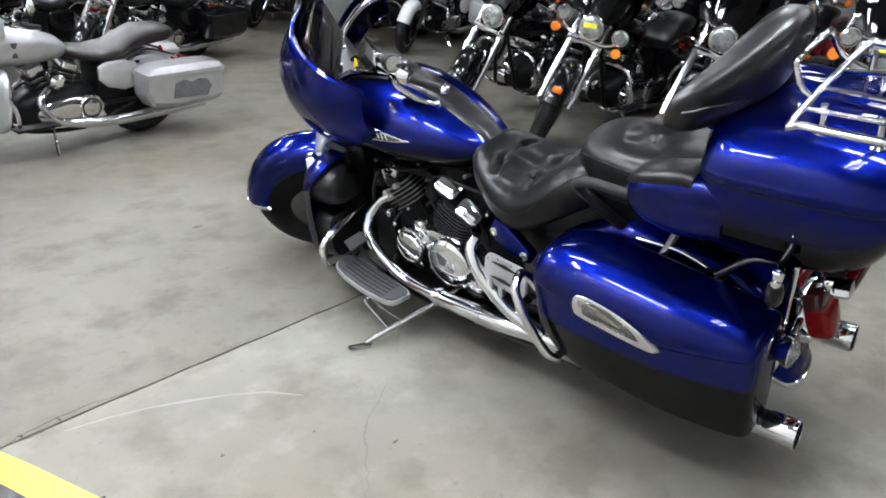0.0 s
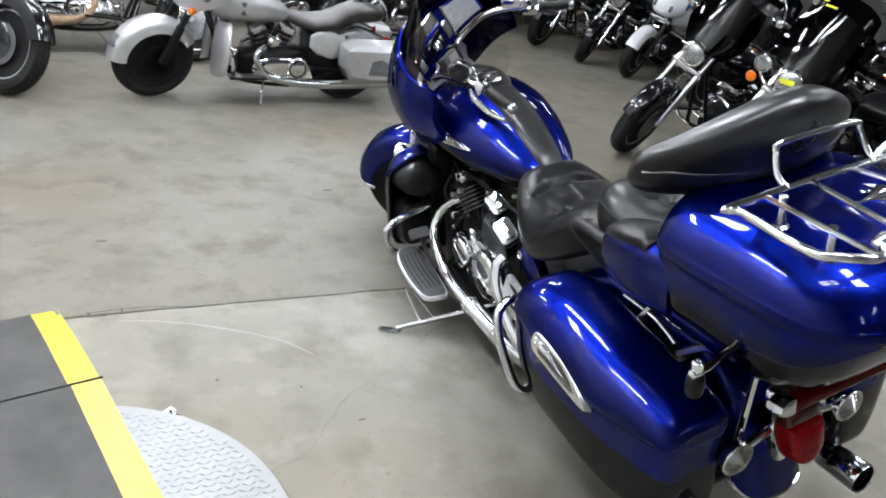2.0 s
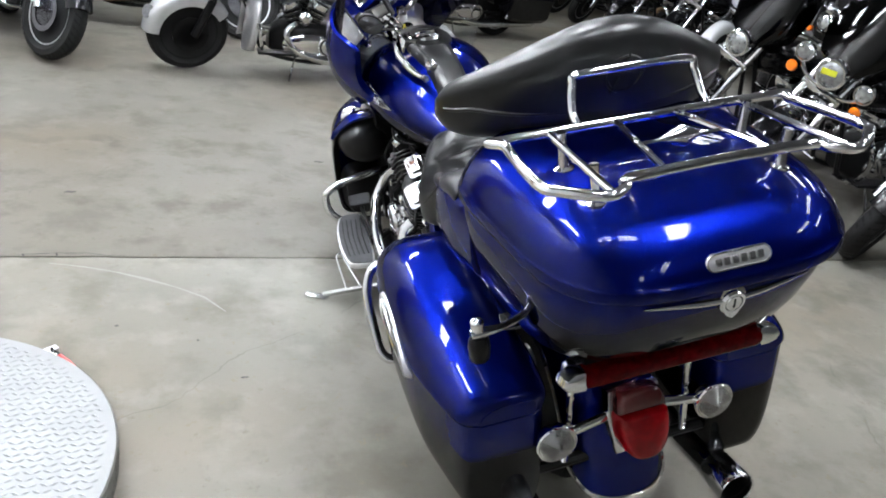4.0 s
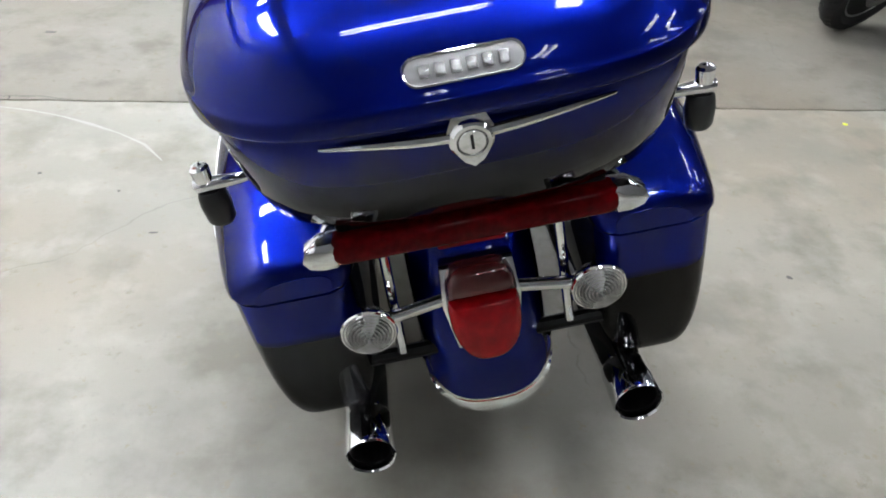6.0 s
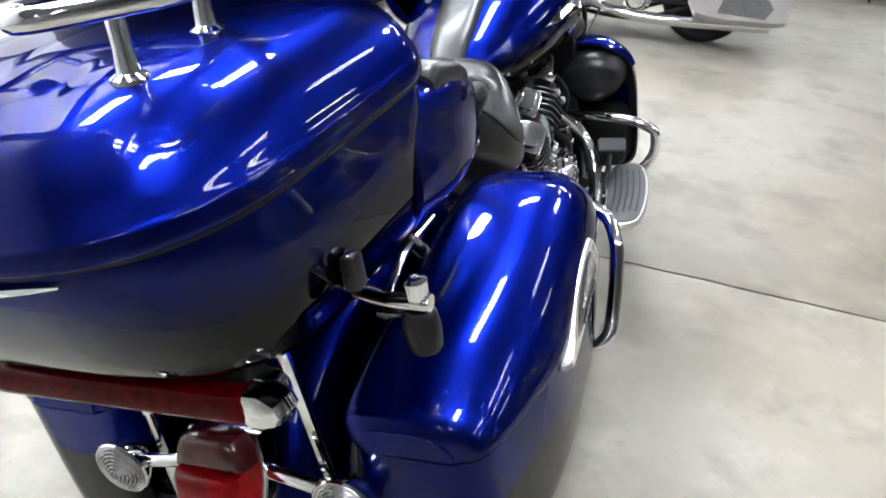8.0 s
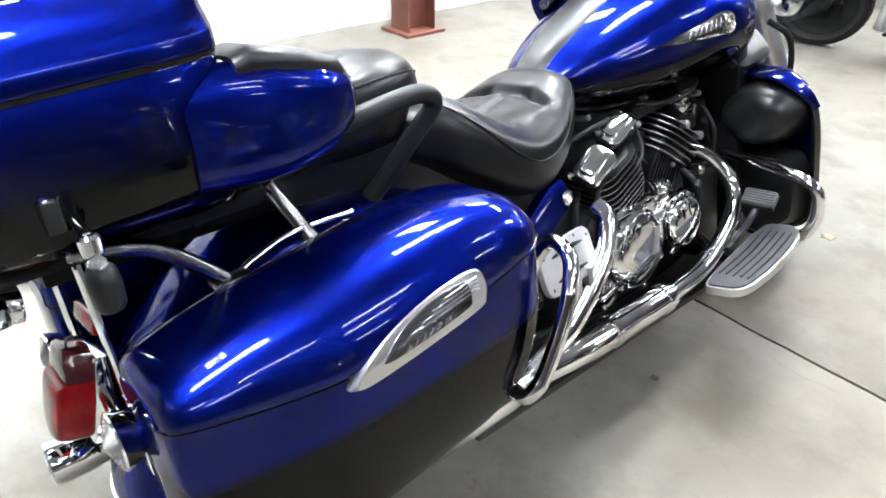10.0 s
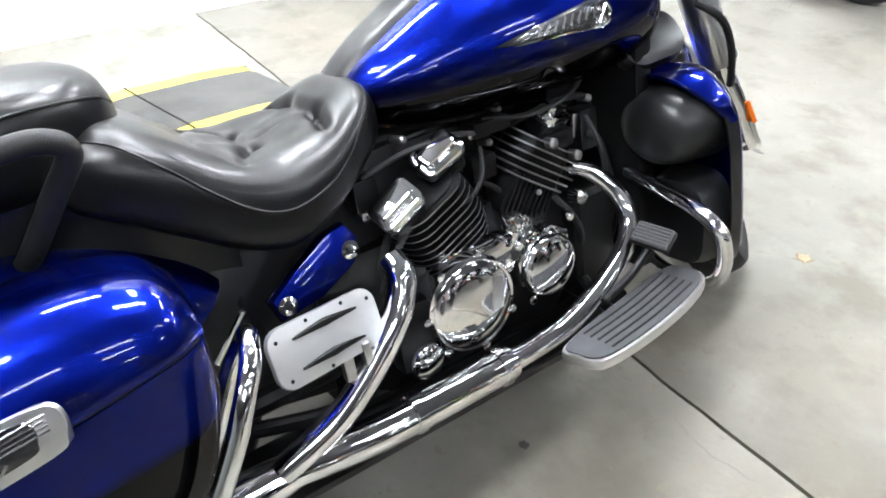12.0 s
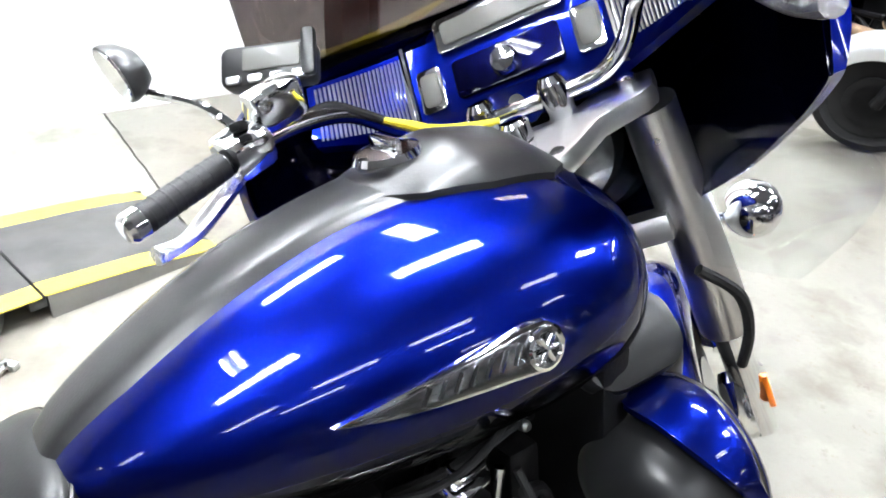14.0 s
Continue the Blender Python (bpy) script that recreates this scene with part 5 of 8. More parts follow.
for s in (-1, 1):
    fix = (lambda b: b) if s > 0 else mirror_x
    ind = part("turn_signal", fix(lathe([(-0.042, 0.0), (-0.04, 0.022), (-0.025, 0.038), (-0.006, 0.046), (0.0, 0.047), (0.003, 0.045)], (0.190, -0.478, 0.505), (0, -1, 0), 32)), CHROME, bike, "round chrome turn signal with a clear lens")
    prof = [(0.0, 0.044)]
    for k in range(7):
        prof += [(0.005 + 0.002 * k, 0.0425 - 0.0055 * k), (0.005 + 0.002 * k, 0.0405 - 0.0055 * k), (0.0002 + 0.002 * k, 0.039 - 0.0055 * k)]
    prof.append((0.017, 0.0))
    part("lens", fix(lathe(prof, (0.190, -0.478, 0.505), (0, -1, 0), 32)), CLEAR_LENS, ind, "clear ringed lens")
    part("stalk", fix(tube([(0.05, -0.45, 0.522), (0.16, -0.46, 0.510)], 0.0115, 12, smooth=False)), CHROME, ind)
    part("tail_strut", fix(tube([(0.135, -0.44, 0.76), (0.14, -0.435, 0.62), (0.15, -0.43, 0.40)], 0.009, 10, 3)), CHROME, bike)
part("cross_tube", tube([(-0.25, -0.42, 0.385), (0.25, -0.42, 0.385)], 0.014, 10, smooth=False), MATT_BLACK, bike)

# ---- exhausts ----
for s in (-1, 1):
    fix = (lambda b: b) if s > 0 else mirror_x
    ex = part("silencer", fix(tube([(0.262, 0.30, 0.262), (0.258, 0.20, 0.255), (0.25, 0.0, 0.25), (0.244, -0.30, 0.262), (0.240, -0.46, 0.270)], 0.046, 24, 6, radii=[0.030, 0.042, 0.046, 0.044, 0.041])), CHROME, bike, "long chrome exhaust silencer")
    ax = (-0.005, -1, 0.03)
    part("tip", fix(lathe([(0.0, 0.041), (0.01, 0.0445), (0.085, 0.0455), (0.089, 0.044), (0.086, 0.041), (0.02, 0.039), (0.015, 0.0)], (0.240, -0.455, 0.270), ax, 32)), CHROME, ex, "polished slash tip")
    part("bore", fix(lathe([(0.0, 0.0), (0.0, 0.0375), (0.050, 0.0385), (0.050, 0.0375), (0.004, 0.0365), (0.004, 0.0)], (0.240, -0.478, 0.2707), ax, 32)), MATT_BLACK, ex)
    hd = tube([(0.125, 1.045, 0.535), (0.158, 1.098, 0.512), (0.20, 1.133, 0.458), (0.235, 1.128, 0.403), (0.26, 1.075, 0.358), (0.28, 0.975, 0.312), (0.288, 0.87, 0.277), (0.288, 0.72, 0.265)], 0.0215, 18, 7)
    part("header_pipe", fix(hd), CHROME, bike, "chrome front exhaust header")
    sh = tube([(0.288, 0.74, 0.266), (0.287, 0.62, 0.264), (0.282, 0.44, 0.262), (0.262, 0.28, 0.262)], 0.033, 20, 5, radii=[0.031, 0.033, 0.034, 0.031])
    part("pipe_shield", fix(sh), CHROME, bike, "chrome heat shield along the exhaust")
    for y in (0.715, 0.52):
        part("clamp", fix(lathe([(-0.010, 0.034), (-0.008, 0.038), (0.008, 0.038), (0.010, 0.034)], (0.285, y, 0.264), (0, 1, 0), 20)), CHROME, bike)
    r2 = tube([(0.225, 0.560, 0.540), (0.247, 0.562, 0.522), (0.260, 0.553, 0.496), (0.275, 0.520, 0.450), (0.280, 0.461, 0.390), (0.280, 0.386, 0.330), (0.270, 0.27, 0.275)], 0.0255, 18, 6)
    part("rear_header", fix(r2), CHROME, bike, "chrome rear exhaust pipe")

latch = part("side_latch", box(0.288, -0.475, 0.868, 0.020, 0.022, 0.040, 0.005), PLASTIC, trunk, "black trunk latch with a bright screw")
part("latch_screw", lathe([(0, 0.006), (0.003, 0.006), (0.004, 0.003), (0.004, 0)], (0.290, -0.477, 0.888), (0.3, -0.2, 1), 10), CHROME, latch)

# ---- frame, engine and foot gear, alike on both sides ----
part("frame_backbone", tube([(0, 1.36, 0.90), (0, 1.1, 0.72), (0, 0.7, 0.68), (0, 0.35, 0.60), (0, 0.05, 0.62)], 0.045, 12), MATT_BLACK, bike)
part("crankcase", loft([[(x * w, y, z) for x, z in ((-1, 0.30), (-0.8, 0.22), (0.8, 0.22), (1, 0.30), (1, 0.46), (0.7, 0.52), (-0.7, 0.52), (-1, 0.46))] for y, w in ((0.45, 0.12), (0.55, 0.175), (0.8, 0.185), (0.98, 0.175), (1.06, 0.12))]), MATT_BLACK, bike)
part("front_case", box(0, 1.08, 0.36, 0.38, 0.12, 0.26, 0.03, segs=3), MATT_BLACK, bike)
part("air_box", box(0, 0.86, 0.62, 0.16, 0.36, 0.13, 0.02), MATT_BLACK, bike)
part("radiator", box(0, 1.225, 0.52, 0.40, 0.05, 0.54, 0.012), MATT_BLACK, bike, "black radiator behind the front wheel")
part("inner_bodywork", loft([[(x * w, y, z) for x, z in ((-1, zb), (1, zb), (1, zt - 0.06), (0.8, zt), (-0.8, zt), (-1, zt - 0.06))] for y, w, zb, zt in ((0.16, 0.13, 0.42, 0.66), (0.30, 0.125, 0.30, 0.64), (0.46, 0.11, 0.26, 0.62), (0.60, 0.09, 0.30, 0.68), (0.95, 0.075, 0.30, 0.70), (1.15, 0.06, 0.40, 0.72))]), PLASTIC, bike, "black inner bodywork and battery box")


def swing(origin, direction, radial):
    """A frame whose z runs along direction."""
    z = Vector(direction).normalized()
    x = Vector(radial)
    x = (x - z * x.dot(z)).normalized()
    return Matrix.Translation(origin) @ Matrix((x, z.cross(x), z)).transposed().to_4x4()


def cylinder(fix, base, direction, n_fins, length, w0, w1):
    """A finned cylinder barrel, square in section with rounded corners."""
    m = swing(base, direction, (1, 0, 0))
    cyl = part("cylinder", fix(plate(round_rect(w0 * 0.84, w1 * 0.82, 0.045, 5), length, 0.003, m)), MATT_BLACK, bike, "black finned engine cylinder with bright fin edges")
    for k in range(n_fins):
        z = length * (0.04 + 0.92 * k / (n_fins - 1))
        g = 1.0 + 0.10 * math.sin(math.pi * k / (n_fins - 1))
        b = plate(round_rect(w0 * g, w1 * g, 0.052, 5), 0.0030, 0.0, m @ Matrix.Translation((0, 0, z)))
        for f in b.faces:
            f.material_index = 1 if len(f.verts) == 4 else 0
        part("fin", fix(b), None, cyl, mats=[MATT_BLACK, FIN])
    return cyl, m


FIN = mat("machined_fin_edge", (0.30, 0.30, 0.31), rough=0.28, metal=0.9, var=0.2, scale=40)


def cover(fix, name, center, r, depth, parent, label="", axis=(1, 0, 0), mt=None, seg=36):
    prof = [(-depth, r * 0.98), (-0.012, r), (0.0, r * 0.985), (0.006, r * 0.93), (0.004, r * 0.89), (0.008, r * 0.84), (0.013, r * 0.55), (0.014, 0.0)]
    return part(name, fix(lathe(prof, center, axis, seg)), mt or CHROME, parent, label)


for s in (-1, 1):
    fix = (lambda b: b) if s > 0 else mirror_x
    # rear cylinder leans back, front cylinder leans ahead
    cylinder(fix, (0.115, 0.745, 0.455), (0.18, -0.42, 0.90), 11, 0.175, 0.145, 0.165)
    cylinder(fix, (0.112, 0.946, 0.540), (0.12, 0.55, 0.82), 6, 0.088, 0.135, 0.178)
    # its ribbed black barrel below the fins
    RB = frame_of((0.095, 0.921, 0.512), (0, 0.83, -0.56), (0, 0.56, 0.83))
    barrel = part("barrel", fix(plate(round_rect(0.124, 0.094, 0.012), 0.066, 0.006, RB)), MATT_BLACK, bike, "ribbed black lower barrel of the front cylinder")
    for k in range(9):
        u = -0.052 + 0.013 * k
        part("rib", fix(box(u, 0, 0.069, 0.0045, 0.084, 0.010, 0.0015, RB)), MATT_BLACK, barrel)
    part("barrel_bolt", fix(lathe([(0, 0.006), (0.006, 0.006), (0.008, 0.003), (0.008, 0)], RB @ Vector((0.012, 0.02, 0.072)), (1, 0, 0), 10)), ALU, barrel)
    # chrome breather housing over the timing cover
    br = part("breather_cover", fix(join(plate([(-0.034, -0.026), (0.020, -0.034), (0.040, -0.010), (0.034, 0.020), (0.006, 0.034), (-0.030, 0.026)], 0.036, 0.010, frame_of((0.160, 0.862, 0.474), (0, 0.95, -0.2), (0, 0.2, 0.95))), lathe([(-0.02, 0.015), (0.008, 0.015), (0.014, 0.009), (0.015, 0)], (0.190, 0.868, 0.486), (1, 0.1, 0.3), 16))), CHROME, bike, "small chrome breather housing")
    for dy, dz in ((-0.026, 0.012), (0.024, -0.018), (0.014, 0.022)):
        part("cover_bolt", fix(lathe([(0, 0.0075), (0.006, 0.0075), (0.008, 0.004), (0.008, 0)], (0.195, 0.862 + dy, 0.474 + dz), (1, 0, 0), 10)), WORN_CHROME, br)
    part("chrome_peg", fix(tube([(0.150, 1.060, 0.600), (0.150, 1.071, 0.648)], 0.0075, 12, smooth=False)), CHROME, bike, "upright chrome peg")
    # rocker caps
    for c, d, sc in (((0.188, 0.612, 0.604), (0.45, -0.5, 0.75), 1.12), ((0.155, 0.728, 0.655), (0.45, -0.4, 0.80), 1.12), ((0.140, 1.004, 0.652), (0.40, 0.35, 0.80), 1.0)):
        m = swing(c, d, (0, 1, 0.4))
        hat = part("rocker_cap", fix(plate(round_rect(0.085 * sc, 0.062 * sc, 0.018), 0.026, 0.008, m)), CHROME, bike, "chrome rocker cap")
        part("cap_top", fix(plate(round_rect(0.066 * sc, 0.034 * sc, 0.010), 0.016, 0.005, m @ Matrix.Translation((0, 0, 0.024)))), CHROME, hat)
        part("cap_neck", fix(plate(round_rect(0.074 * sc, 0.054 * sc, 0.014), 0.035, 0.002, m @ Matrix.Translation((0, 0, -0.034)))), MATT_BLACK, hat)
    for y, z in ((0.974, 0.619), (1.036, 0.576)):
        part("bolt", fix(lathe([(-0.02, 0.011), (0.006, 0.011), (0.010, 0.007), (0.010, 0)], (0.186, y, z), (1, 0.1, 0.1), 12)), ALU, bike)
    part("bolt", fix(lathe([(-0.02, 0.016), (0.008, 0.016), (0.012, 0.010), (0.012, 0)], (0.186, 1.036, 0.484), (1, 0.1, 0.1), 14)), CHROME, bike)
    # crank cover, timing cover, water pump
    cc = cover(fix, "crank_cover", (0.226, 0.712, 0.382), 0.100, 0.07, bike, "round polished chrome crankcase cover")
    for k in range(7):
        a = 2 * math.pi * k / 7 + 0.4
        part("cover_bolt", fix(lathe([(0, 0.0085), (0.006, 0.0085), (0.008, 0.005), (0.008, 0)], (0.222, 0.712 + 0.103 * math.cos(a), 0.382 + 0.103 * math.sin(a)), (1, 0, 0), 10)), CHROME, cc)
    part("cover_plate", fix(plate([(-0.016, -0.035), (0.010, -0.035), (0.018, 0.030), (-0.004, 0.036)], 0.003, 0.001, frame_of((0.2385, 0.762, 0.392), (0, 1, 0), (0, 0, 1)))), ALU, cc)
    fc = cover(fix, "timing_cover", (0.226, 0.908, 0.388), 0.067, 0.06, bike, "chrome timing cover with a pointed end")
    part("cover_lobe", fix(plate([(-0.062, -0.042), (0.02, -0.060), (0.072, -0.012), (0.068, 0.045), (0.026, 0.070), (-0.045, 0.064), (-0.070, 0.02)], 0.045, 0.012, frame_of((0.172, 0.905, 0.398), (0, 1, 0), (0, 0, 1)))), CHROME, fc)
    for y, z in ((0.84, 0.455), (0.975, 0.47), (0.86, 0.325)):
        part("cover_bolt", fix(lathe([(0, 0.010), (0.006, 0.010), (0.009, 0.006), (0.009, 0)], (0.217, y, z), (1, 0, 0), 10)), CHROME, fc)
    part("upper_case", fix(plate([(-0.09, -0.05), (0.08, -0.05), (0.10, 0.02), (0.03, 0.035), (-0.03, 0.028), (-0.09, 0.045), (-0.105, 0.0)], 0.05, 0.014, frame_of((0.155, 0.76, 0.455), (0, 1, 0), (0, 0, 1)))), CHROME, bike, "chrome upper crankcase cover")
    cover(fix, "pivot_cover", (0.214, 0.602, 0.303), 0.039, 0.05, bike, "small round chrome cover")
    part("bracket", fix(box(0.19, 0.60, 0.36, 0.05, 0.10, 0.14, 0.012)), MATT_BLACK, bike)
    # side cover with two bolts
    sc = [(-0.100, -0.030), (-0.02, -0.046), (0.06, -0.040), (0.092, -0.005), (0.086, 0.030), (0.04, 0.036), (-0.04, 0.024), (-0.096, 0.012)]
    cov = part("side_cover", fix(plate(sc, 0.05, 0.018, frame_of((0.152, 0.438, 0.548), (-0.12, 0.94, 0.34), (-0.25, -0.3, 0.92)))), BLUE, bike, "blue side cover below the seat")
    for q in ((0.214, 0.369, 0.527), (0.200, 0.500, 0.574)):
        part("cover_bolt", fix(lathe([(-0.008, 0.016), (0.004, 0.016), (0.006, 0.010), (0.003, 0.008), (0.003, 0)], q, (1, 0, 0.15), 16)), CHROME, cov)
    # folded passenger floorboard with two slots
    PB = frame_of((0.276, 0.395, 0.482), (-0.225, 0.97, -0.075), (-0.30, 0.02, 0.95))
    pb = part("passenger_board", fix(plate(round_rect(0.212, 0.100, 0.028, 5), 0.014, 0.004, PB)), PALE_ALLOY, bike, "folded chrome passenger footboard with two slots")
    fx = PB @ Matrix.Translation((0, 0, 0.0135))
    for v in (-0.026, 0.024):
        part("slot", fix(tube([fx @ Vector((-0.062, v, 0.0)), fx @ Vector((0.0, v + 0.003, 0.001)), fx @ Vector((0.065, v, 0.0))], 0.006, 8, 4, radii=[0.002, 0.0075, 0.002])), MATT_BLACK, pb)
    for u, v in ((-0.09, 0.03), (-0.03, 0.042), (0.04, 0.042), (0.09, 0.03), (-0.085, -0.035), (-0.01, -0.044), (0.06, -0.044)):
        q = fx @ Vector((u, v, 0))
        part("rivet", fix(lathe([(0, 0.0035), (0.001, 0.0035), (0.001, 0)], q, fx.to_3x3() @ Vector((0, 0, 1)), 8)), MATT_BLACK, pb)
    part("board_hinge", fix(join(box(0.282, 0.42, 0.420, 0.02, 0.02, 0.06, 0.005), box(0.285, 0.455, 0.425, 0.02, 0.015, 0.05, 0.005))), ALU, bike)
    # rider floorboard: rubber tread in a bright edge
    FB = frame_of((0.362, 1.012, 0.268), (1, 0.06, 0.02), (-0.10, 0.985, 0.115))
    oc = []
    for (u, v) in ((-0.048, -0.165), (-0.005, -0.178), (0.045, -0.160), (0.064, -0.08), (0.068, 0.02), (0.060, 0.11), (0.036, 0.170), (-0.015, 0.176), (-0.050, 0.15), (-0.056, 0.0)):
        oc.append((u, v))
    oc = [(p.x, p.y) for p in smooth_path([(u, v, 0) for u, v in oc], 4, closed=True)]
    fb = part("footboard", fix(plate(oc, 0.022, 0.005, FB)), SATIN, bike, "long rubber-topped rider footboard with bright edge")
    tread = part("tread", fix(plate([(u * 0.90, v * 0.965) for u, v in oc], 0.006, 0.003, FB @ Matrix.Translation((0, 0, 0.0205)))), BOARD, fb, "grey rubber tread")
    for k in range(5):
        u = -0.034 + 0.018 * k
        part("tread_groove", fix(tube([FB @ Vector((u, -0.12, 0.0278)), FB @ Vector((u + 0.006, 0.0, 0.0280)), FB @ Vector((u, 0.125, 0.0278))], 0.0022, 6, 4)), RUBBER, tread)
    part("board_arm", fix(tube([(0.20, 1.02, 0.30), (0.28, 1.01, 0.262), (0.36, 1.01, 0.262)], 0.012, 10)), MATT_BLACK, bike)
    # pedal
    PD = frame_of((0.312, 1.118, 0.392), (0.96, 0.22, -0.12), (-0.10, 0.80, 0.58))
    pedal = part("foot_pedal", fix(join(plate(round_rect(0.084, 0.050, 0.006), 0.012, 0.003, PD), tube([(0.30, 0.98, 0.30), (0.305, 1.06, 0.335), (0.312, 1.118, 0.390)], 0.009, 8))), MATT_BLACK, bike, "brake pedal with a ribbed rubber pad" if s > 0 else "gear pedal with rubber pad")
    pad = part("pedal_pad", fix(plate(round_rect(0.080, 0.046, 0.005), 0.008, 0.002, PD @ Matrix.Translation((0, 0, 0.012)))), BOARD, pedal, "grey ribbed rubber pad")
    for k in range(6):
        part("pad_rib", fix(box(0, -0.0185 + 0.0074 * k, 0.021, 0.074, 0.0038, 0.004, 0.001, PD)), BOARD, pad)
    # engine guard
    gd = tube([(0.10, 1.255, 0.30), (0.22, 1.245, 0.245), (0.36, 1.225, 0.262), (0.425, 1.19, 0.33), (0.44, 1.17, 0.40), (0.425, 1.165, 0.435), (0.36, 1.17, 0.462), (0.26, 1.185, 0.475), (0.16, 1.21, 0.48)], 0.0155, 14, 6)
    part("engine_guard", fix(gd), CHROME, bike, "chrome engine guard loop")
    # lower fairing: blue shield, black inside, round pocket
    rings = []
    OUTL = [(0.12, 0.66), (0.20, 0.695), (0.285, 0.685), (0.345, 0.635), (0.368, 0.56), (0.372, 0.46), (0.370, 0.36), (0.355, 0.285), (0.30, 0.255), (0.20, 0.262), (0.13, 0.29), (0.115, 0.40), (0.11, 0.53)]
    ol = [(p.x, p.y) for p in smooth_path([(u, v, 0) for u, v in OUTL], 4, closed=True)]

    def lower(q, dy, bulge):
        cx, cz = 0.235, 0.47
        return [(cx + (u - cx) * q, 1.33 + dy - 0.28 * max(0.0, (u - 0.25)) ** 1.0 * 0.9 + bulge * (1 - q * q) * 0.06 - 0.05 * (v - 0.47), cz + (v - cz) * q) for u, v in ol]
    lf = part("lower_fairing", fix(loft([lower(0.95, 0.012, 1), lower(0.985, 0.014, 1), lower(0.985, 0.018, 1), lower(0.96, 0.026, 1), lower(0.8, 0.028, 1), lower(0.5, 0.028, 1), lower(0.15, 0.028, 1)])), BLUE, bike, "blue lower fairing with a black pocket inside")
    part("inner_panel", fix(loft([lower(0.98, 0.018, 1), lower(1.012, 0.016, 1), lower(1.008, -0.016, 1), lower(0.975, -0.018, 1), lower(0.96, -0.004, 1), lower(0.85, 0.0, 1), lower(0.6, 0.0, 1), lower(0.2, 0.0, 1)])), PLASTIC, lf, "black plastic inner panel")
    hood = []
    for x, z, dep in smooth_path([(0.125, 0.668, 0.015), (0.165, 0.688, 0.06), (0.21, 0.699, 0.10), (0.285, 0.690, 0.09), (0.342, 0.648, 0.05), (0.366, 0.600, 0.010)], 5):
        y = 1.338 - 0.252 * max(0.0, x - 0.25) - 0.05 * (z - 0.47)
        nx, nz = (x - 0.235) * 0.05, (z - 0.50) * 0.05
        hood.append([(x, y, z), (x + nx, y - dep * 0.4, z + nz), (x - nx * 0.2, y - dep, z - nz * 0.2), (x - nx, y - dep, z - nz), (x - nx * 0.4, y - dep * 0.4, z - nz * 0.4), (x - nx, y, z - nz)])
    part("hood", fix(loft(hood)), BLUE, lf, "blue rounded hood over the pocket", sharp=50)
    pocket = [[(0.238 + 0.105 * math.cos(a) * f + 0.0 * d, 1.325 - d, 0.590 + 0.085 * math.sin(a) * f) for a in (2 * math.pi * k / 36 for k in range(36))] for d, f in ((0.0, 1.08), (0.04, 1.04), (0.08, 1.0), (0.115, 0.90), (0.135, 0.72), (0.145, 0.45), (0.148, 0.1))]
    part("pocket", fix(loft(pocket)), PLASTIC, lf, "rounded black plastic storage pocket")
    part("pocket", fix(loft([[(0.262 + 0.085 * spow(math.cos(a), 0.6) * f, 1.315 - d, 0.375 + 0.105 * spow(math.sin(a), 0.6) * f) for a in (2 * math.pi * k / 32 for k in range(32))] for d, f in ((0.0, 1.05), (0.04, 1.0), (0.075, 0.9), (0.085, 0.5), (0.086, 0.1))])), PLASTIC, lf)
    # small bits of plumbing round the heads
    for pts, r in (([(0.12, 0.93, 0.66), (0.16, 1.0, 0.69), (0.12, 1.12, 0.67), (0.06, 1.2, 0.62)], 0.007), ([(0.10, 0.80, 0.60), (0.14, 0.86, 0.55), (0.13, 0.90, 0.50), (0.15, 0.95, 0.47)], 0.006), ([(0.13, 0.62, 0.55), (0.16, 0.57, 0.50), (0.17, 0.55, 0.42)], 0.008), ([(0.16, 1.10, 0.60), (0.13, 1.16, 0.55), (0.14, 1.18, 0.42), (0.12, 1.16, 0.33)], 0.009)):
        part("hose", fix(tube(pts, r, 8, 5)), RUBBER, bike)
    for y, z, r in ((0.83, 0.665, 0.010), (0.87, 0.64, 0.008), (0.80, 0.63, 0.009), (0.56, 0.60, 0.009), (0.60, 0.655, 0.008), (0.93, 0.60, 0.008), (0.985, 0.555, 0.009), (1.10, 0.70, 0.010), (1.14, 0.66, 0.008), (0.90, 0.70, 0.007), (0.68, 0.70, 0.008)):
        part("bolt", fix(lathe([(-0.03, r), (0.002, r), (0.006, r * 0.6), (0.006, 0)], (0.120 + 0.04 * (z < 0.62), y, z), (1, 0.15, 0.1), 10)), CHROME if r > 0.0085 else ALU, bike)
    for y, z, dy, dz in ((0.84, 0.60, 0.06, 0.05), (0.87, 0.675, 0.09, 0.03), (0.58, 0.63, 0.05, 0.06), (1.12, 0.60, 0.05, 0.09), (1.05, 0.70, 0.08, 0.04)):
        part("bracket", fix(box(0.115, y, z, 0.05, dy, dz, 0.008)), MATT_BLACK, bike)
    for pts, r in (([(0.13, 0.58, 0.66), (0.16, 0.66, 0.69), (0.14, 0.78, 0.685), (0.13, 0.86, 0.66)], 0.0055), ([(0.12, 0.86, 0.69), (0.17, 0.95, 0.685), (0.16, 1.06, 0.70), (0.10, 1.17, 0.74)], 0.005), ([(0.20, 0.61, 0.56), (0.215, 0.57, 0.53), (0.20, 0.545, 0.47)], 0.006), ([(0.17, 0.98, 0.50), (0.20, 1.0, 0.46), (0.19, 1.03, 0.40), (0.16, 1.04, 0.32)], 0.007), ([(0.16, 1.09, 0.64), (0.19, 1.10, 0.58), (0.17, 1.13, 0.50)], 0.006)):
        part("hose", fix(tube(pts, r, 8, 5)), RUBBER, bike)
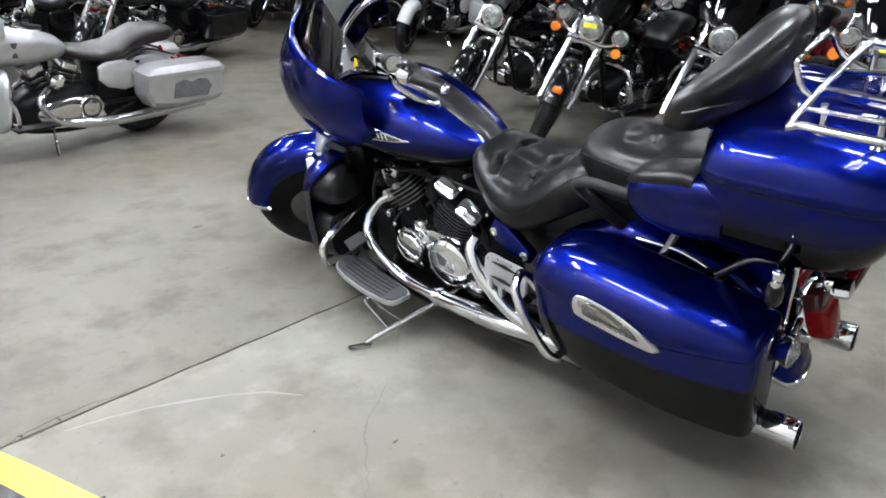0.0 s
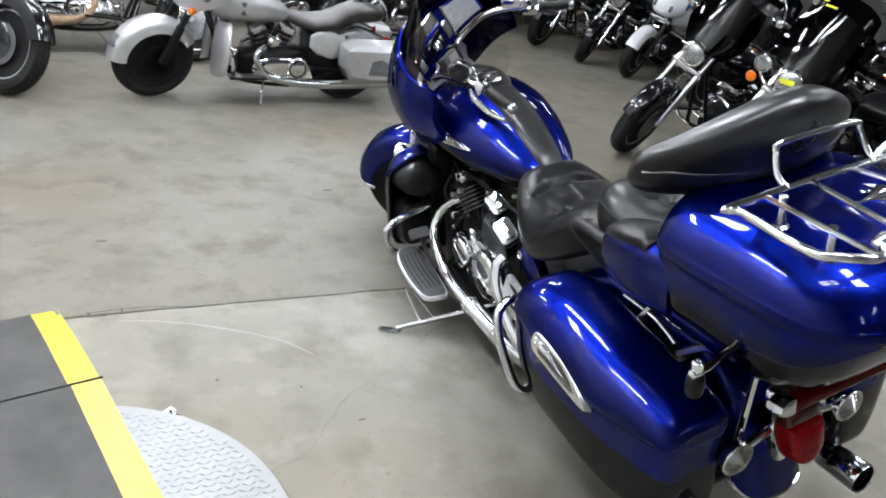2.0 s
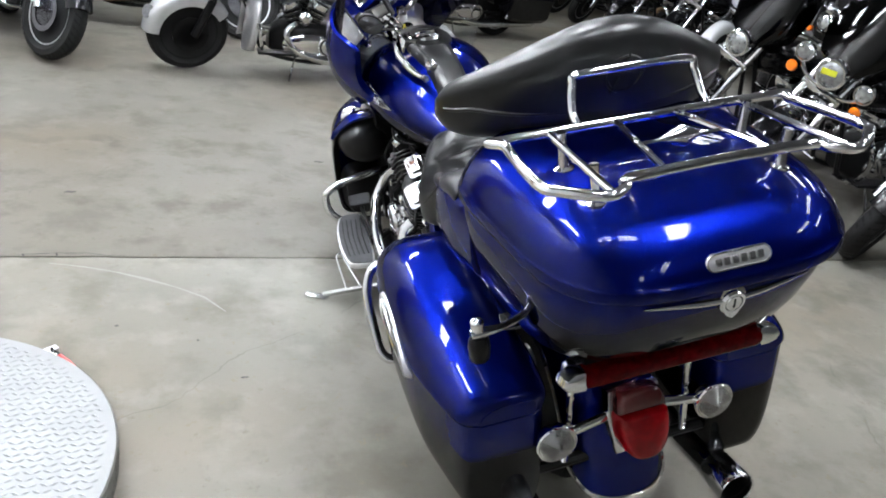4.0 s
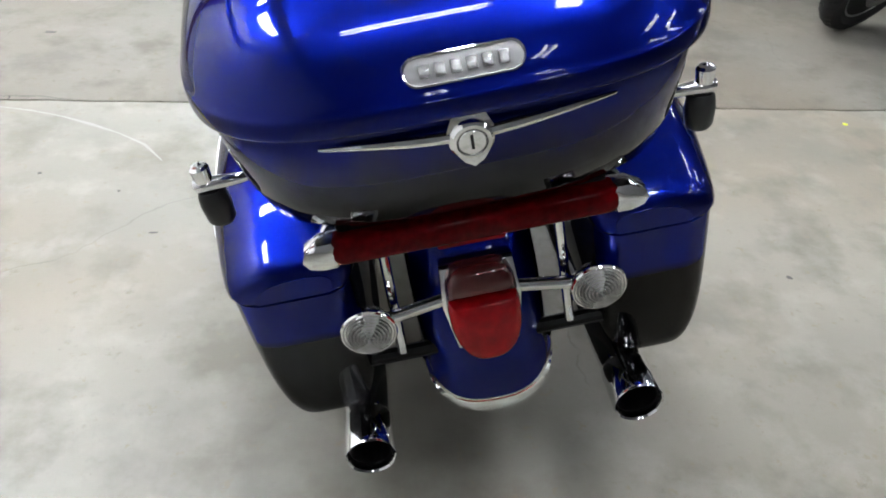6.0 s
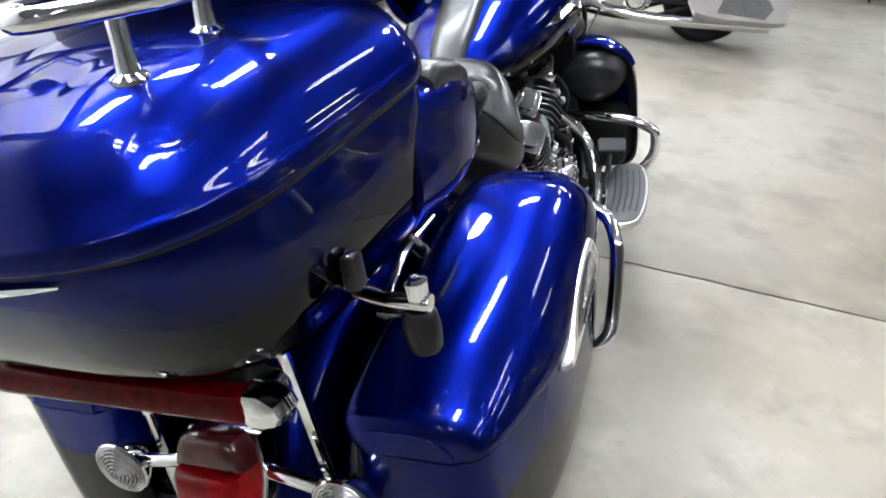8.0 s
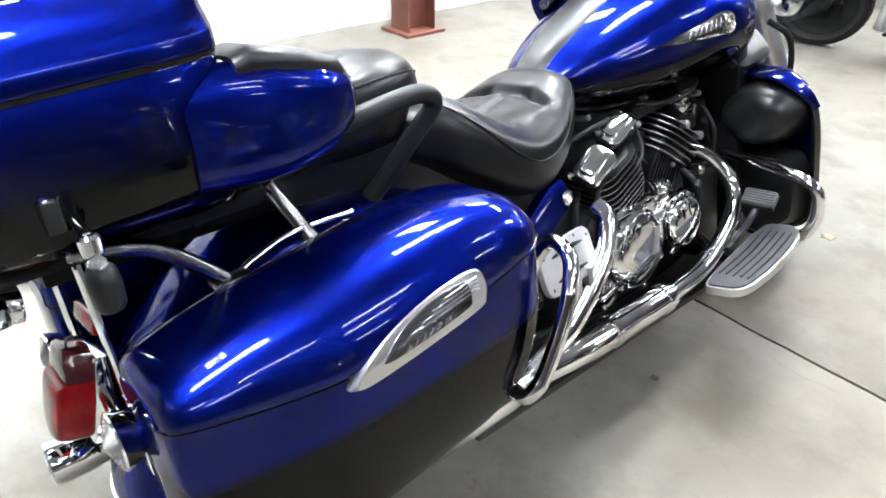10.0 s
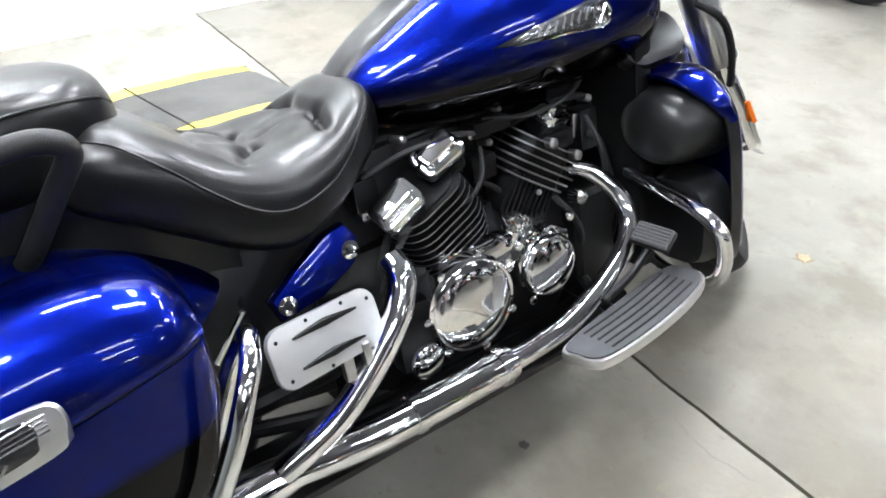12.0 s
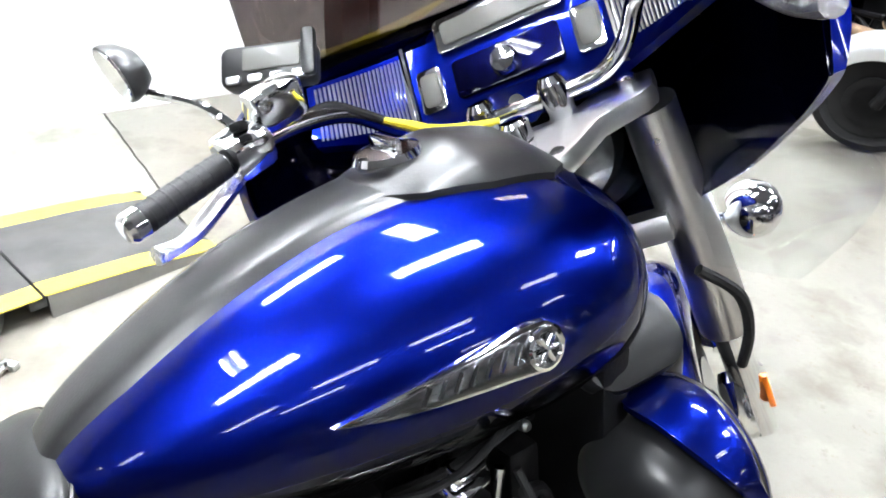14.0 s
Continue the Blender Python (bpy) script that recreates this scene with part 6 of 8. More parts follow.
    part("plug_wire", fix(tube([(0.175, 0.70, 0.60), (0.20, 0.74, 0.575), (0.18, 0.80, 0.60), (0.13, 0.84, 0.64)], 0.005, 8, 5)), RUBBER, bike)
    part("head_casting", fix(box(0.13, 1.005, 0.612, 0.085, 0.085, 0.04, 0.012)), MATT_BLACK, bike, "black cylinder head casting")
    part("head_casting", fix(box(0.14, 0.665, 0.580, 0.085, 0.12, 0.035, 0.012)), MATT_BLACK, bike, "black cylinder head casting")
    part("horn_cover", fix(plate(round_rect(0.165, 0.115, 0.045, 6), 0.05, 0.022, frame_of((0.145, 1.275, 0.735), (0.10, 0.93, 0.10), (-0.62, 0.0, 0.78)))), PLASTIC, bike, "rounded black plastic cover at the steering head")
    part("down_tube", fix(tube([(0.04, 1.34, 0.80), (0.10, 1.24, 0.55), (0.12, 1.16, 0.30), (0.12, 0.95, 0.215), (0.13, 0.5, 0.22), (0.13, 0.2, 0.30)], 0.016, 10)), MATT_BLACK, bike)
    part("swing_arm", fix(tube([(0.13, 0.45, 0.33), (0.135, 0.2, 0.33), (0.125, 0.0, 0.335)], 0.026, 10)), MATT_BLACK, bike)
    part("shock", fix(tube([(0.10, 0.30, 0.60), (0.11, 0.34, 0.42)], 0.02, 12, smooth=False)), MATT_BLACK, bike)
    part("linkage_rod", fix(tube([(0.17, 0.245, 0.455), (0.185, 0.305, 0.535)], 0.006, 8, smooth=False)), CHROME, bike)
    part("lower_frame_rail", fix(tube([(0.225, 1.10, 0.235), (0.235, 0.85, 0.215), (0.235, 0.5, 0.21), (0.215, 0.25, 0.235)], 0.026, 10, 4)), MATT_BLACK, bike, "black lower frame rail")
    part("undertray", fix(loft([[(0.08, y, 0.20), (0.27, y, 0.205), (0.27, y, 0.192), (0.08, y, 0.185)] for y in (0.12, 0.4, 0.8, 1.12)])), PLASTIC, bike, "black tray below the engine")

# side stand on the left
BM = bike.matrix_basis.inverted()
foot = BM @ Vector((-0.575, 0.893, 0.010))
hip = Vector((-0.165, 0.72, 0.23))
stand = part("side_stand", tube([hip, foot + (hip - foot) * 0.5, foot + Vector((0.012, 0.0, 0.0))], 0.011, 10, 4), WORN_CHROME, bike, "steel side stand with a wire lever")
part("stand_foot", plate([(-0.045, -0.016), (0.03, -0.018), (0.045, 0.0), (0.03, 0.018), (-0.045, 0.016), (-0.052, 0.0)], 0.008, 0.002, BM @ Matrix.Translation((-0.587, 0.893, 0.002)) @ Matrix.Rotation(-0.4, 4, "Z")), WORN_CHROME, stand)
wire = [foot.lerp(hip, 0.26), BM @ Vector((-0.516, 0.938, 0.140)), BM @ Vector((-0.512, 0.947, 0.158)), BM @ Vector((-0.496, 0.944, 0.158)), BM @ Vector((-0.486, 0.930, 0.140)), foot.lerp(hip, 0.40)]
part("stand_lever", tube(wire, 0.0042, 8, 5), CHROME, stand)

# ---- fork, bars, fairing: all turned with the steering ----
for s in (-1, 1):
    top = Vector((s * 0.166, 1.375, 0.985))
    low = Vector((s * 0.160, AXLE - 0.01, 0.33))
    part("fork_tube", tube([top, top.lerp(low, 0.62)], 0.045, 24, smooth=False, radii=[0.040, 0.046, 0.046]), SATIN, bike, "satin chrome fork shroud", xf=STEER)
    part("fork_slider", tube([top.lerp(low, 0.60), low], 0.029, 18, smooth=False, radii=[0.027, 0.031, 0.031]), CHROME, bike, "chrome fork slider", xf=STEER)
    part("caliper", box(s * 0.135, AXLE - 0.06, 0.40, 0.05, 0.06, 0.12, 0.015), CHROME, bike, xf=STEER)
part("axle", tube([(-0.17, AXLE, 0.325), (0.17, AXLE, 0.325)], 0.014, 12, smooth=False), CHROME, bike, xf=STEER)
CM = frame_of((0, 1.33, 0.972), (1, 0, 0), (0, 0.90, 0.36))
crown = part("fork_crown", plate([(-0.186, 0.02), (-0.17, 0.0), (-0.11, -0.030), (-0.078, -0.085), (-0.04, -0.135), (0.04, -0.135), (0.078, -0.085), (0.11, -0.030), (0.17, 0.0), (0.186, 0.02), (0.186, 0.075), (0.12, 0.08), (0.06, 0.02), (-0.06, 0.02), (-0.12, 0.08), (-0.186, 0.075)], 0.034, 0.009, CM), SATIN, bike, "satin alloy upper fork crown", xf=STEER)
for u, v, r, m in ((0.0, -0.05, 0.022, CHROME), (0.052, -0.088, 0.011, MATT_BLACK), (-0.052, -0.088, 0.011, MATT_BLACK), (0.15, 0.042, 0.014, CHROME), (-0.15, 0.042, 0.014, CHROME)):
    hgt = 0.014 if m is CHROME else 0.002
    part("crown_bolt", lathe([(-0.004, r), (hgt, r), (hgt + 0.003, r * 0.6), (hgt + 0.003, 0)], CM @ Vector((u, v, 0.032)), CM.to_3x3() @ Vector((0, 0, 1)), 16), m, crown, xf=STEER)
part("lower_crown", box(0, 1.42, 0.80, 0.29, 0.08, 0.045, 0.012), ALU, bike, xf=STEER)
# handlebar: flat between the risers, up at the sides and far back to the grips
BAR = [(-0.335, 0.905, 1.066), (-0.282, 1.01, 1.098), (-0.262, 1.07, 1.112), (-0.235, 1.15, 1.122), (-0.205, 1.225, 1.115), (-0.172, 1.295, 1.075), (-0.13, 1.328, 1.047), (-0.07, 1.333, 1.040), (0.0, 1.333, 1.040), (0.07, 1.333, 1.040), (0.13, 1.328, 1.047), (0.172, 1.295, 1.075), (0.205, 1.225, 1.115), (0.235, 1.15, 1.122), (0.262, 1.07, 1.112), (0.282, 1.01, 1.098), (0.335, 0.905, 1.066)]
bars = part("handlebar", tube(BAR, 0.0127, 14, 6), CHROME, bike, "chrome pulled-back handlebar", xf=STEER)
for s in (-1, 1):
    fix = (lambda b: b) if s > 0 else mirror_x
    part("riser", fix(lathe([(-0.055, 0.022), (-0.02, 0.022), (0.0, 0.025), (0.020, 0.024), (0.030, 0.016), (0.031, 0)], (0.055, 1.333, 1.040), (0, -0.25, 1), 18)), CHROME, bars, "chrome handlebar riser", xf=STEER)
    a, b = Vector((0.335, 0.905, 1.066)), Vector((0.280, 1.012, 1.098))
    d = (a - b).normalized()
    grip = part("grip", fix(tube([b, a], 0.0175, 18, smooth=False)), GRIP, bars, "black rubber grip with chrome end", xf=STEER)
    for k in range(8):
        part("grip_ring", fix(lathe([(-0.0025, 0.0172), (-0.001, 0.0182), (0.001, 0.0182), (0.0025, 0.0172)], b.lerp(a, 0.12 + 0.11 * k), d, 16)), GRIP, grip, xf=STEER)
    part("grip_end", fix(lathe([(-0.006, 0.019), (0.010, 0.019), (0.016, 0.014), (0.017, 0.0)], a, d, 18)), CHROME, grip, xf=STEER)
    q = b - d * 0.035
    rot = Vector((0, 1, 0)).rotation_difference(d).to_matrix().to_4x4()
    part("switch_box", fix(join(box(0, 0, 0.002, 0.050, 0.062, 0.056, 0.012, Matrix.Translation(q) @ rot), box(-0.018, -0.028, 0.014, 0.03, 0.03, 0.02, 0.006, Matrix.Translation(q) @ rot))), CHROME, bars, "chrome switch housing", xf=STEER)
    part("switch", fix(box(0, 0, 0, 0.016, 0.020, 0.012, 0.004, Matrix.Translation(q + Vector((-0.010, -0.008, 0.028))))), MATT_BLACK, bars, xf=STEER)
    part("switch", fix(box(0, 0, 0, 0.014, 0.012, 0.010, 0.003, Matrix.Translation(q + Vector((-0.022, -0.022, 0.010))))), MATT_BLACK, bars, xf=STEER)
    part("master_cylinder", fix(join(box(0, 0, 0, 0.058, 0.080, 0.036, 0.010, Matrix.Translation(q - d * 0.060 + Vector((0.0, 0.008, 0.030))) @ rot), lathe([(-0.05, 0.010), (0.03, 0.012)], q - d * 0.05 + Vector((0.02, 0, 0.01)), d, 12))), CHROME, bars, "chrome fluid reservoir", xf=STEER)
    lv = tube([q + Vector((0.015, 0.03, 0.0)), q + Vector((0.035, 0.022, -0.022)), b.lerp(a, 0.25) + Vector((0.036, 0.018, -0.046)), b.lerp(a, 0.6) + Vector((0.028, 0.018, -0.050)), b.lerp(a, 0.95) + Vector((0.020, 0.020, -0.042))], 0.009, 10, 5, radii=[0.012, 0.012, 0.012, 0.009, 0.012])
    part("lever", fix(lv), WORN_CHROME, bars, "polished hand lever", xf=STEER)
    part("mirror_stem", fix(tube([q + Vector((0.0, 0.0, 0.03)), q + Vector((0.03, -0.01, 0.07)), q + Vector((0.10, 0.0, 0.11))], 0.006, 8)), CHROME, bars, xf=STEER)
    mo = q + Vector((0.125, -0.015, 0.142))
    face, along = Vector((0.56, -0.78, -0.18)).normalized(), Vector((0.55, 0.22, 0.80)).normalized()
    mm = frame_of(mo, along, face.cross(along))
    sh = [(0.046 * math.cos(t) * (1.0 + 0.12 * math.cos(t)), 0.029 * math.sin(t)) for t in (2 * math.pi * k / 28 for k in range(28))]
    mr = part("mirror", fix(loft([[mm @ Vector((u * f, v * f, -z)) for u, v in sh] for z, f in ((0.0, 1.0), (0.006, 1.02), (0.02, 0.92), (0.034, 0.6), (0.038, 0.2))])), PLASTIC, bars, "black-backed oval mirror", xf=STEER)
    part("mirror_glass", fix(plate([(u * 0.93, v * 0.92) for u, v in sh], 0.002, 0, mm @ Matrix.Translation((0, 0, 0.0005)))), CHROME, mr, xf=STEER)
# yellow cord tied from the left bar to the key
part("yellow_tie", tube([(-0.165, 1.235, 1.092), (-0.13, 1.245, 1.070), (-0.105, 1.250, 1.054), (-0.06, 1.256, 1.040), (-0.015, 1.265, 1.034)], 0.0065, 8, 5, radii=[0.004, 0.007, 0.008, 0.008, 0.004]), YELLOW_CABLE, bike, "yellow rubber tie looped to the ignition", xf=STEER)
part("bar_cable", tube([(-0.245, 1.14, 1.125), (-0.215, 1.19, 1.135), (-0.19, 1.22, 1.115), (-0.165, 1.236, 1.091)], 0.006, 8, 4), RUBBER, bike, "black cable along the bar", xf=STEER)
part("ignition", lathe([(-0.03, 0.022), (0.0, 0.022), (0.006, 0.016), (0.006, 0)], (0, 1.268, 1.022), (0, -0.3, 1), 18), CHROME, bike, "chrome ignition switch", xf=STEER)
# audio controller on the left bar
XM = frame_of((-0.245, 1.130, 1.208), (1, 0.15, -0.26), (0.1, 0.35, 1))
ctl = part("controller", plate(round_rect(0.130, 0.056, 0.012), 0.03, 0.006, XM @ Matrix.Translation((0, 0, -0.03))), PLASTIC, bike, "black handlebar controller with a grey display", xf=STEER)
part("display", plate(round_rect(0.080, 0.030, 0.004), 0.003, 0.001, XM @ Matrix.Translation((0.008, 0.007, 0))), DISPLAY, ctl, xf=STEER)
part("display_rim", plate(round_rect(0.018, 0.062, 0.006), 0.012, 0.003, XM @ Matrix.Translation((0.062, 0.006, 0))), PLASTIC, ctl, xf=STEER)
for k in range(4):
    part("button", plate(round_rect(0.020, 0.010, 0.003), 0.005, 0.001, XM @ Matrix.Translation((-0.045 + 0.031 * k, -0.019, 0))), ALU, ctl, xf=STEER)
part("controller_clamp", tube([(-0.245, 1.13, 1.11), (-0.245, 1.14, 1.19)], 0.010, 10, smooth=False), CHROME, ctl, xf=STEER)

# fork-mounted fairing: a swept shell, open at the back
FAIR = curve_of([  # round from the left end to the right: x, y, low z, high z
    (-1, -0.432, 1.205, 0.955, 1.14), (-0.9, -0.428, 1.27, 0.94, 1.175), (-0.75, -0.395, 1.375, 0.905, 1.205), (-0.5, -0.29, 1.5, 0.845, 1.225), (-0.25, -0.15, 1.6, 0.81, 1.225), (0, 0, 1.645, 0.8, 1.225), (0.25, 0.15, 1.6, 0.81, 1.225), (0.5, 0.29, 1.5, 0.845, 1.225), (0.75, 0.395, 1.375, 0.905, 1.205), (0.9, 0.428, 1.27, 0.94, 1.175), (1, 0.432, 1.205, 0.955, 1.14)])


def fair_ring(u, off):
    x, y, z0, z1 = FAIR(u)
    out = []
    for k in range(15):
        t = k / 14
        z = z0 + (z1 - z0) * t
        prof = 1.0 - 0.28 * (1 - t) ** 2.0 - 0.36 * t ** 2.4
        p = Vector((x * (0.6 + 0.4 * prof), 1.10 + (y - 1.10) * prof, z))
        n = Vector((p.x, p.y - 1.15, 0))
        if n.length > 1e-4:
            p -= n.normalized() * off
        out.append(p)
    return out


rings = []
for i in range(49):
    u = -1 + 2 * i / 48
    rings.append(fair_ring(u, 0.0) + list(reversed(fair_ring(u, 0.012))))
fairing = part("fairing", loft(rings), BLUE, bike, "glossy blue fork-mounted fairing", xf=STEER, sharp=50)
rings = []
for i in range(41):
    u = -0.985 + 1.97 * i / 40
    a, b = fair_ring(u, 0.0125), fair_ring(u, 0.016)
    rings.append(a[:1] + a[1:14] + a[14:] + list(reversed(b)))
part("inner_shell", loft(rings), NAVY, fairing, "dark navy inside of the fairing", xf=STEER, sharp=50)
DASH = STEER @ Matrix.Translation((0, -0.165, 0.065))
# inner panel with dials and speaker grilles
rings = []
for i in range(41):
    u = -1 + 2 * i / 40
    x = 0.30 * u
    d = 0.0 if abs(x) < 0.126 else 0.14 * ((abs(x) - 0.126) / 0.234) ** 1.7
    lo = 0.957 + 0.06 * max(0.0, (abs(x) - 0.12) / 0.18)
    ring = [(x, 1.535 - d, lo), (x, 1.520 - d, lo + 0.011), (x, 1.515 - d, max(1.0, lo + 0.025)), (x, 1.53 - d, 1.06), (x, 1.555 - d, 1.12), (x, 1.585 - d, 1.150 - 0.03 * abs(u)), (x, 1.60 - d, 1.135 - 0.03 * abs(u)), (x, 1.57 - d, lo + 0.003)]
    rings.append(ring)
dash = part("dash_panel", loft(rings), BLUE, fairing, "blue inner dash panel with chrome trim", xf=DASH)
for s in (-1, 1):
    for k in range(22):
        x = 0.166 + 0.0058 * k
        d = 0.14 * ((x - 0.126) / 0.234) ** 1.7
        part("grille_rib", tube([(s * x, 1.514 - d, 1.0 + 0.2 * (x - 0.12)), (s * x, 1.527 - d, 1.06), (s * x, 1.548 - d, 1.112)], 0.0021, 6, smooth=False), ALU, dash, xf=DASH)
    part("grille_frame", tube([(s * 0.16, 1.505, 0.985), (s * 0.16, 1.545, 1.125)], 0.006, 8, smooth=False), CHROME, dash, xf=DASH)


def dash_plate(x, z, w, h, m, name, label="", r=0.008, out=0.008):
    y = float(np.interp(z, [0.955, 1.0, 1.06, 1.12], [1.525, 1.515, 1.53, 1.555]))
    sl = 0.35 if z > 1.03 else 0.0
    mtx = frame_of((x, y + 0.002, z), (1, 0, 0), (0, sl, 1))
    mtx = mtx @ Matrix.Translation((0, 0, 0))
    return part(name, plate(round_rect(w, h, r), out, 0.002, mtx), m, dash, label, xf=DASH)


g = dash_plate(0.0, 1.115, 0.20, 0.055, CHROME, "gauge_frame", "chrome-framed wide speedometer", out=0.014)
dash_plate(0.0, 1.115, 0.175, 0.036, DISPLAY, "gauge_face", out=0.018)
dash_plate(0.0, 1.045, 0.17, 0.06, NAVY, "radio_lid", "dark blue radio cover", out=0.010)
part("radio_badge", lathe([(0, 0.022), (0.012, 0.018), (0.016, 0.0)], (0.0, 1.508, 1.048), (0, -1, 0.3), 20), CHROME, dash, xf=DASH)
for s in (-1, 1):
    dash_plate(s * 0.125, 1.045, 0.042, 0.07, CHROME, "meter_frame", out=0.010)
    dash_plate(s * 0.125, 1.045, 0.030, 0.052, DISPLAY, "meter_face", out=0.013)
part("lock_plate", plate([(-0.04, 0.025), (0.04, 0.025), (0.035, -0.02), (0.015, -0.035), (-0.015, -0.035), (-0.035, -0.02)], 0.01, 0.003, frame_of((0.0, 1.515, 0.985), (1, 0, 0), (0, -0.1, 1))), BLUE, dash, xf=DASH)
part("lock_plug", lathe([(0, 0.012), (0.008, 0.012), (0.008, 0)], (0, 1.502, 0.985), (0, -1, 0), 16), CHROME, dash, xf=DASH)
# windscreen
rings = []
for i in range(33):
    u = -0.80 + 1.60 * i / 32
    x, y, z0, z1 = FAIR(u)
    col0, col1 = [], []
    top = 1.46 - 0.22 * abs(u) ** 2.5
    for k in range(9):
        t = k / 8
        z = z1 - 0.02 + (top - z1 + 0.02) * t
        p = Vector((x * (0.84 - 0.14 * t), 1.10 + (y - 1.10) * (0.62 - 0.30 * t), z))
        col0.append(p)
        col1.append(p + Vector((0, -0.004, 0)))
    rings.append(col0 + list(reversed(col1)))
part("windscreen", loft(rings), SMOKE, fairing, "smoked curved windscreen", xf=STEER)
# clear wind deflectors below the fairing's ends
for s in (-1, 1):
    d = []
    for i in range(15):
        t = i / 14
        z = 0.935 - 0.22 * t
        w = 0.22 * math.sin(math.pi * (0.12 + 0.80 * (1 - t))) ** 0.8
        d.append([(s * (0.185 + w * k), 1.42 - 0.16 * k, z) for k in (0, 0.33, 0.66, 1.0)] + [(s * (0.185 + w * k), 1.4235 - 0.16 * k, z) for k in (1.0, 0.66, 0.33, 0)])
    part("wind_deflector", loft(d), SCREEN, fairing, "clear plastic wind deflector", xf=STEER)
    # passing lamp as a chrome bullet
    pl = part("passing_lamp", lathe([(-0.05, 0.0), (-0.047, 0.02), (-0.03, 0.038), (0.0, 0.046), (0.02, 0.046), (0.024, 0.042), (0.03, 0.02), (0.032, 0.0)], (s * 0.255, 1.505, 0.765), (0, 1, 0), 28), CHROME, bike, "chrome bullet passing lamp", xf=STEER)
    part("lamp_stalk", tube([(s * 0.15, 1.49, 0.77), (s * 0.22, 1.50, 0.766)], 0.010, 10, smooth=False), CHROME, pl, xf=STEER)
part("headlamp", lathe([(-0.08, 0.03), (-0.05, 0.09), (0.0, 0.105), (0.02, 0.105), (0.03, 0.09), (0.045, 0.05), (0.05, 0.0)], (0, 1.525, 0.95), (0, 1, 0.05), 32), HEADLAMP, fairing, "round headlamp", xf=STEER)
# front fender with chrome tips
rings = []
for i in range(33):
    a = radians(16 + 132 * i / 32)
    ring = []
    for rr, wk in ((0.350, 1.0), (0.342, 0.95)):
        ks = range(17) if rr == 0.350 else range(16, -1, -1)
        for k in ks:
            b = math.pi * k / 16
            d = rr - 0.10 * (1 - spow(math.sin(b), 0.8))
            ring.append((0.102 * wk * spow(math.cos(b), 0.75), AXLE + math.cos(a) * d, 0.335 + math.sin(a) * d))
    rings.append(ring)
ff = part("front_fender", loft(rings), BLUE, bike, "deeply skirted blue front fender with chrome tips", xf=STEER, sharp=60)
part("fender_tip", tube([Vector((0.103 * math.cos(b), AXLE + math.cos(radians(16)) * (0.353 - 0.12 * (1 - spow(math.sin(b), 0.8))), 0.335 + math.sin(radians(16)) * (0.353 - 0.12 * (1 - spow(math.sin(b), 0.8))))) for b in (math.pi * k / 16 for k in range(17))], 0.010, 10, 2), CHROME, ff, xf=STEER)
for s in (-1, 1):
    if s > 0:
        part("amber_marker", box(s * 0.192, 1.60, 0.42, 0.012, 0.022, 0.06, 0.004), AMBER, bike, "amber side marker on the fork", xf=STEER)
    part("cable", tube([(s * 0.165, 1.335, 0.74), (s * 0.205, 1.37, 0.68), (s * 0.20, 1.43, 0.60), (s * 0.17, 1.50, 0.52)], 0.009, 8, 5), RUBBER, bike, xf=STEER)
    part("fork_cover", box(s * 0.14, 1.35, 0.665, 0.08, 0.09, 0.11, 0.03, segs=4), PLASTIC, bike)


# ---- the other motorcycles of the showroom ----
GRAPHIC = mat("dark_graphic_film", (0.018, 0.018, 0.02), rough=0.35, coat=0.3, var=0.3, scale=60, dark=(0.20, 0.20, 0.21))
ENGINE_ALU = mat("polished_engine_alloy", (0.6, 0.6, 0.6), rough=0.18, metal=1.0, var=0.25, scale=30)
PIPE_TAN = mat("heat_wrapped_pipe", (0.34, 0.22, 0.13), rough=0.7, var=0.3, scale=60, bump=0.5, bump_scale=120)


def ellipse_loft(rows, n=2.3, seg=20):
    """Rows of y, half width, top, bottom."""
    rings = []
    for y, w, zt, zb in rows:
        c, h = (zt + zb) / 2, (zt - zb) / 2
        rings.append([(w * spow(math.cos(a), 2 / n), y, c + h * spow(math.sin(a), 2 / n)) for a in (2 * math.pi * k / seg for k in range(seg))])
    return loft(rings)


def mudguard(parent, y, r, w, a0, a1, m, label, xf=None, name="fender"):
    rings = []
    for i in range(17):
        a = radians(a0 + (a1 - a0) * i / 16)
        ring = []
        for rr, ks in ((r, range(11)), (r - 0.006, range(10, -1, -1))):
            for k in ks:
                b = math.pi * k / 10
                d = rr - 0.10 * (1 - spow(math.sin(b), 0.8))
                ring.append((w * spow(math.cos(b), 0.75), y + math.cos(a) * d, 0.32 + math.sin(a) * d))
        rings.append(ring)
    return part(name, loft(rings), m, parent, label, xf=xf, sharp=60)


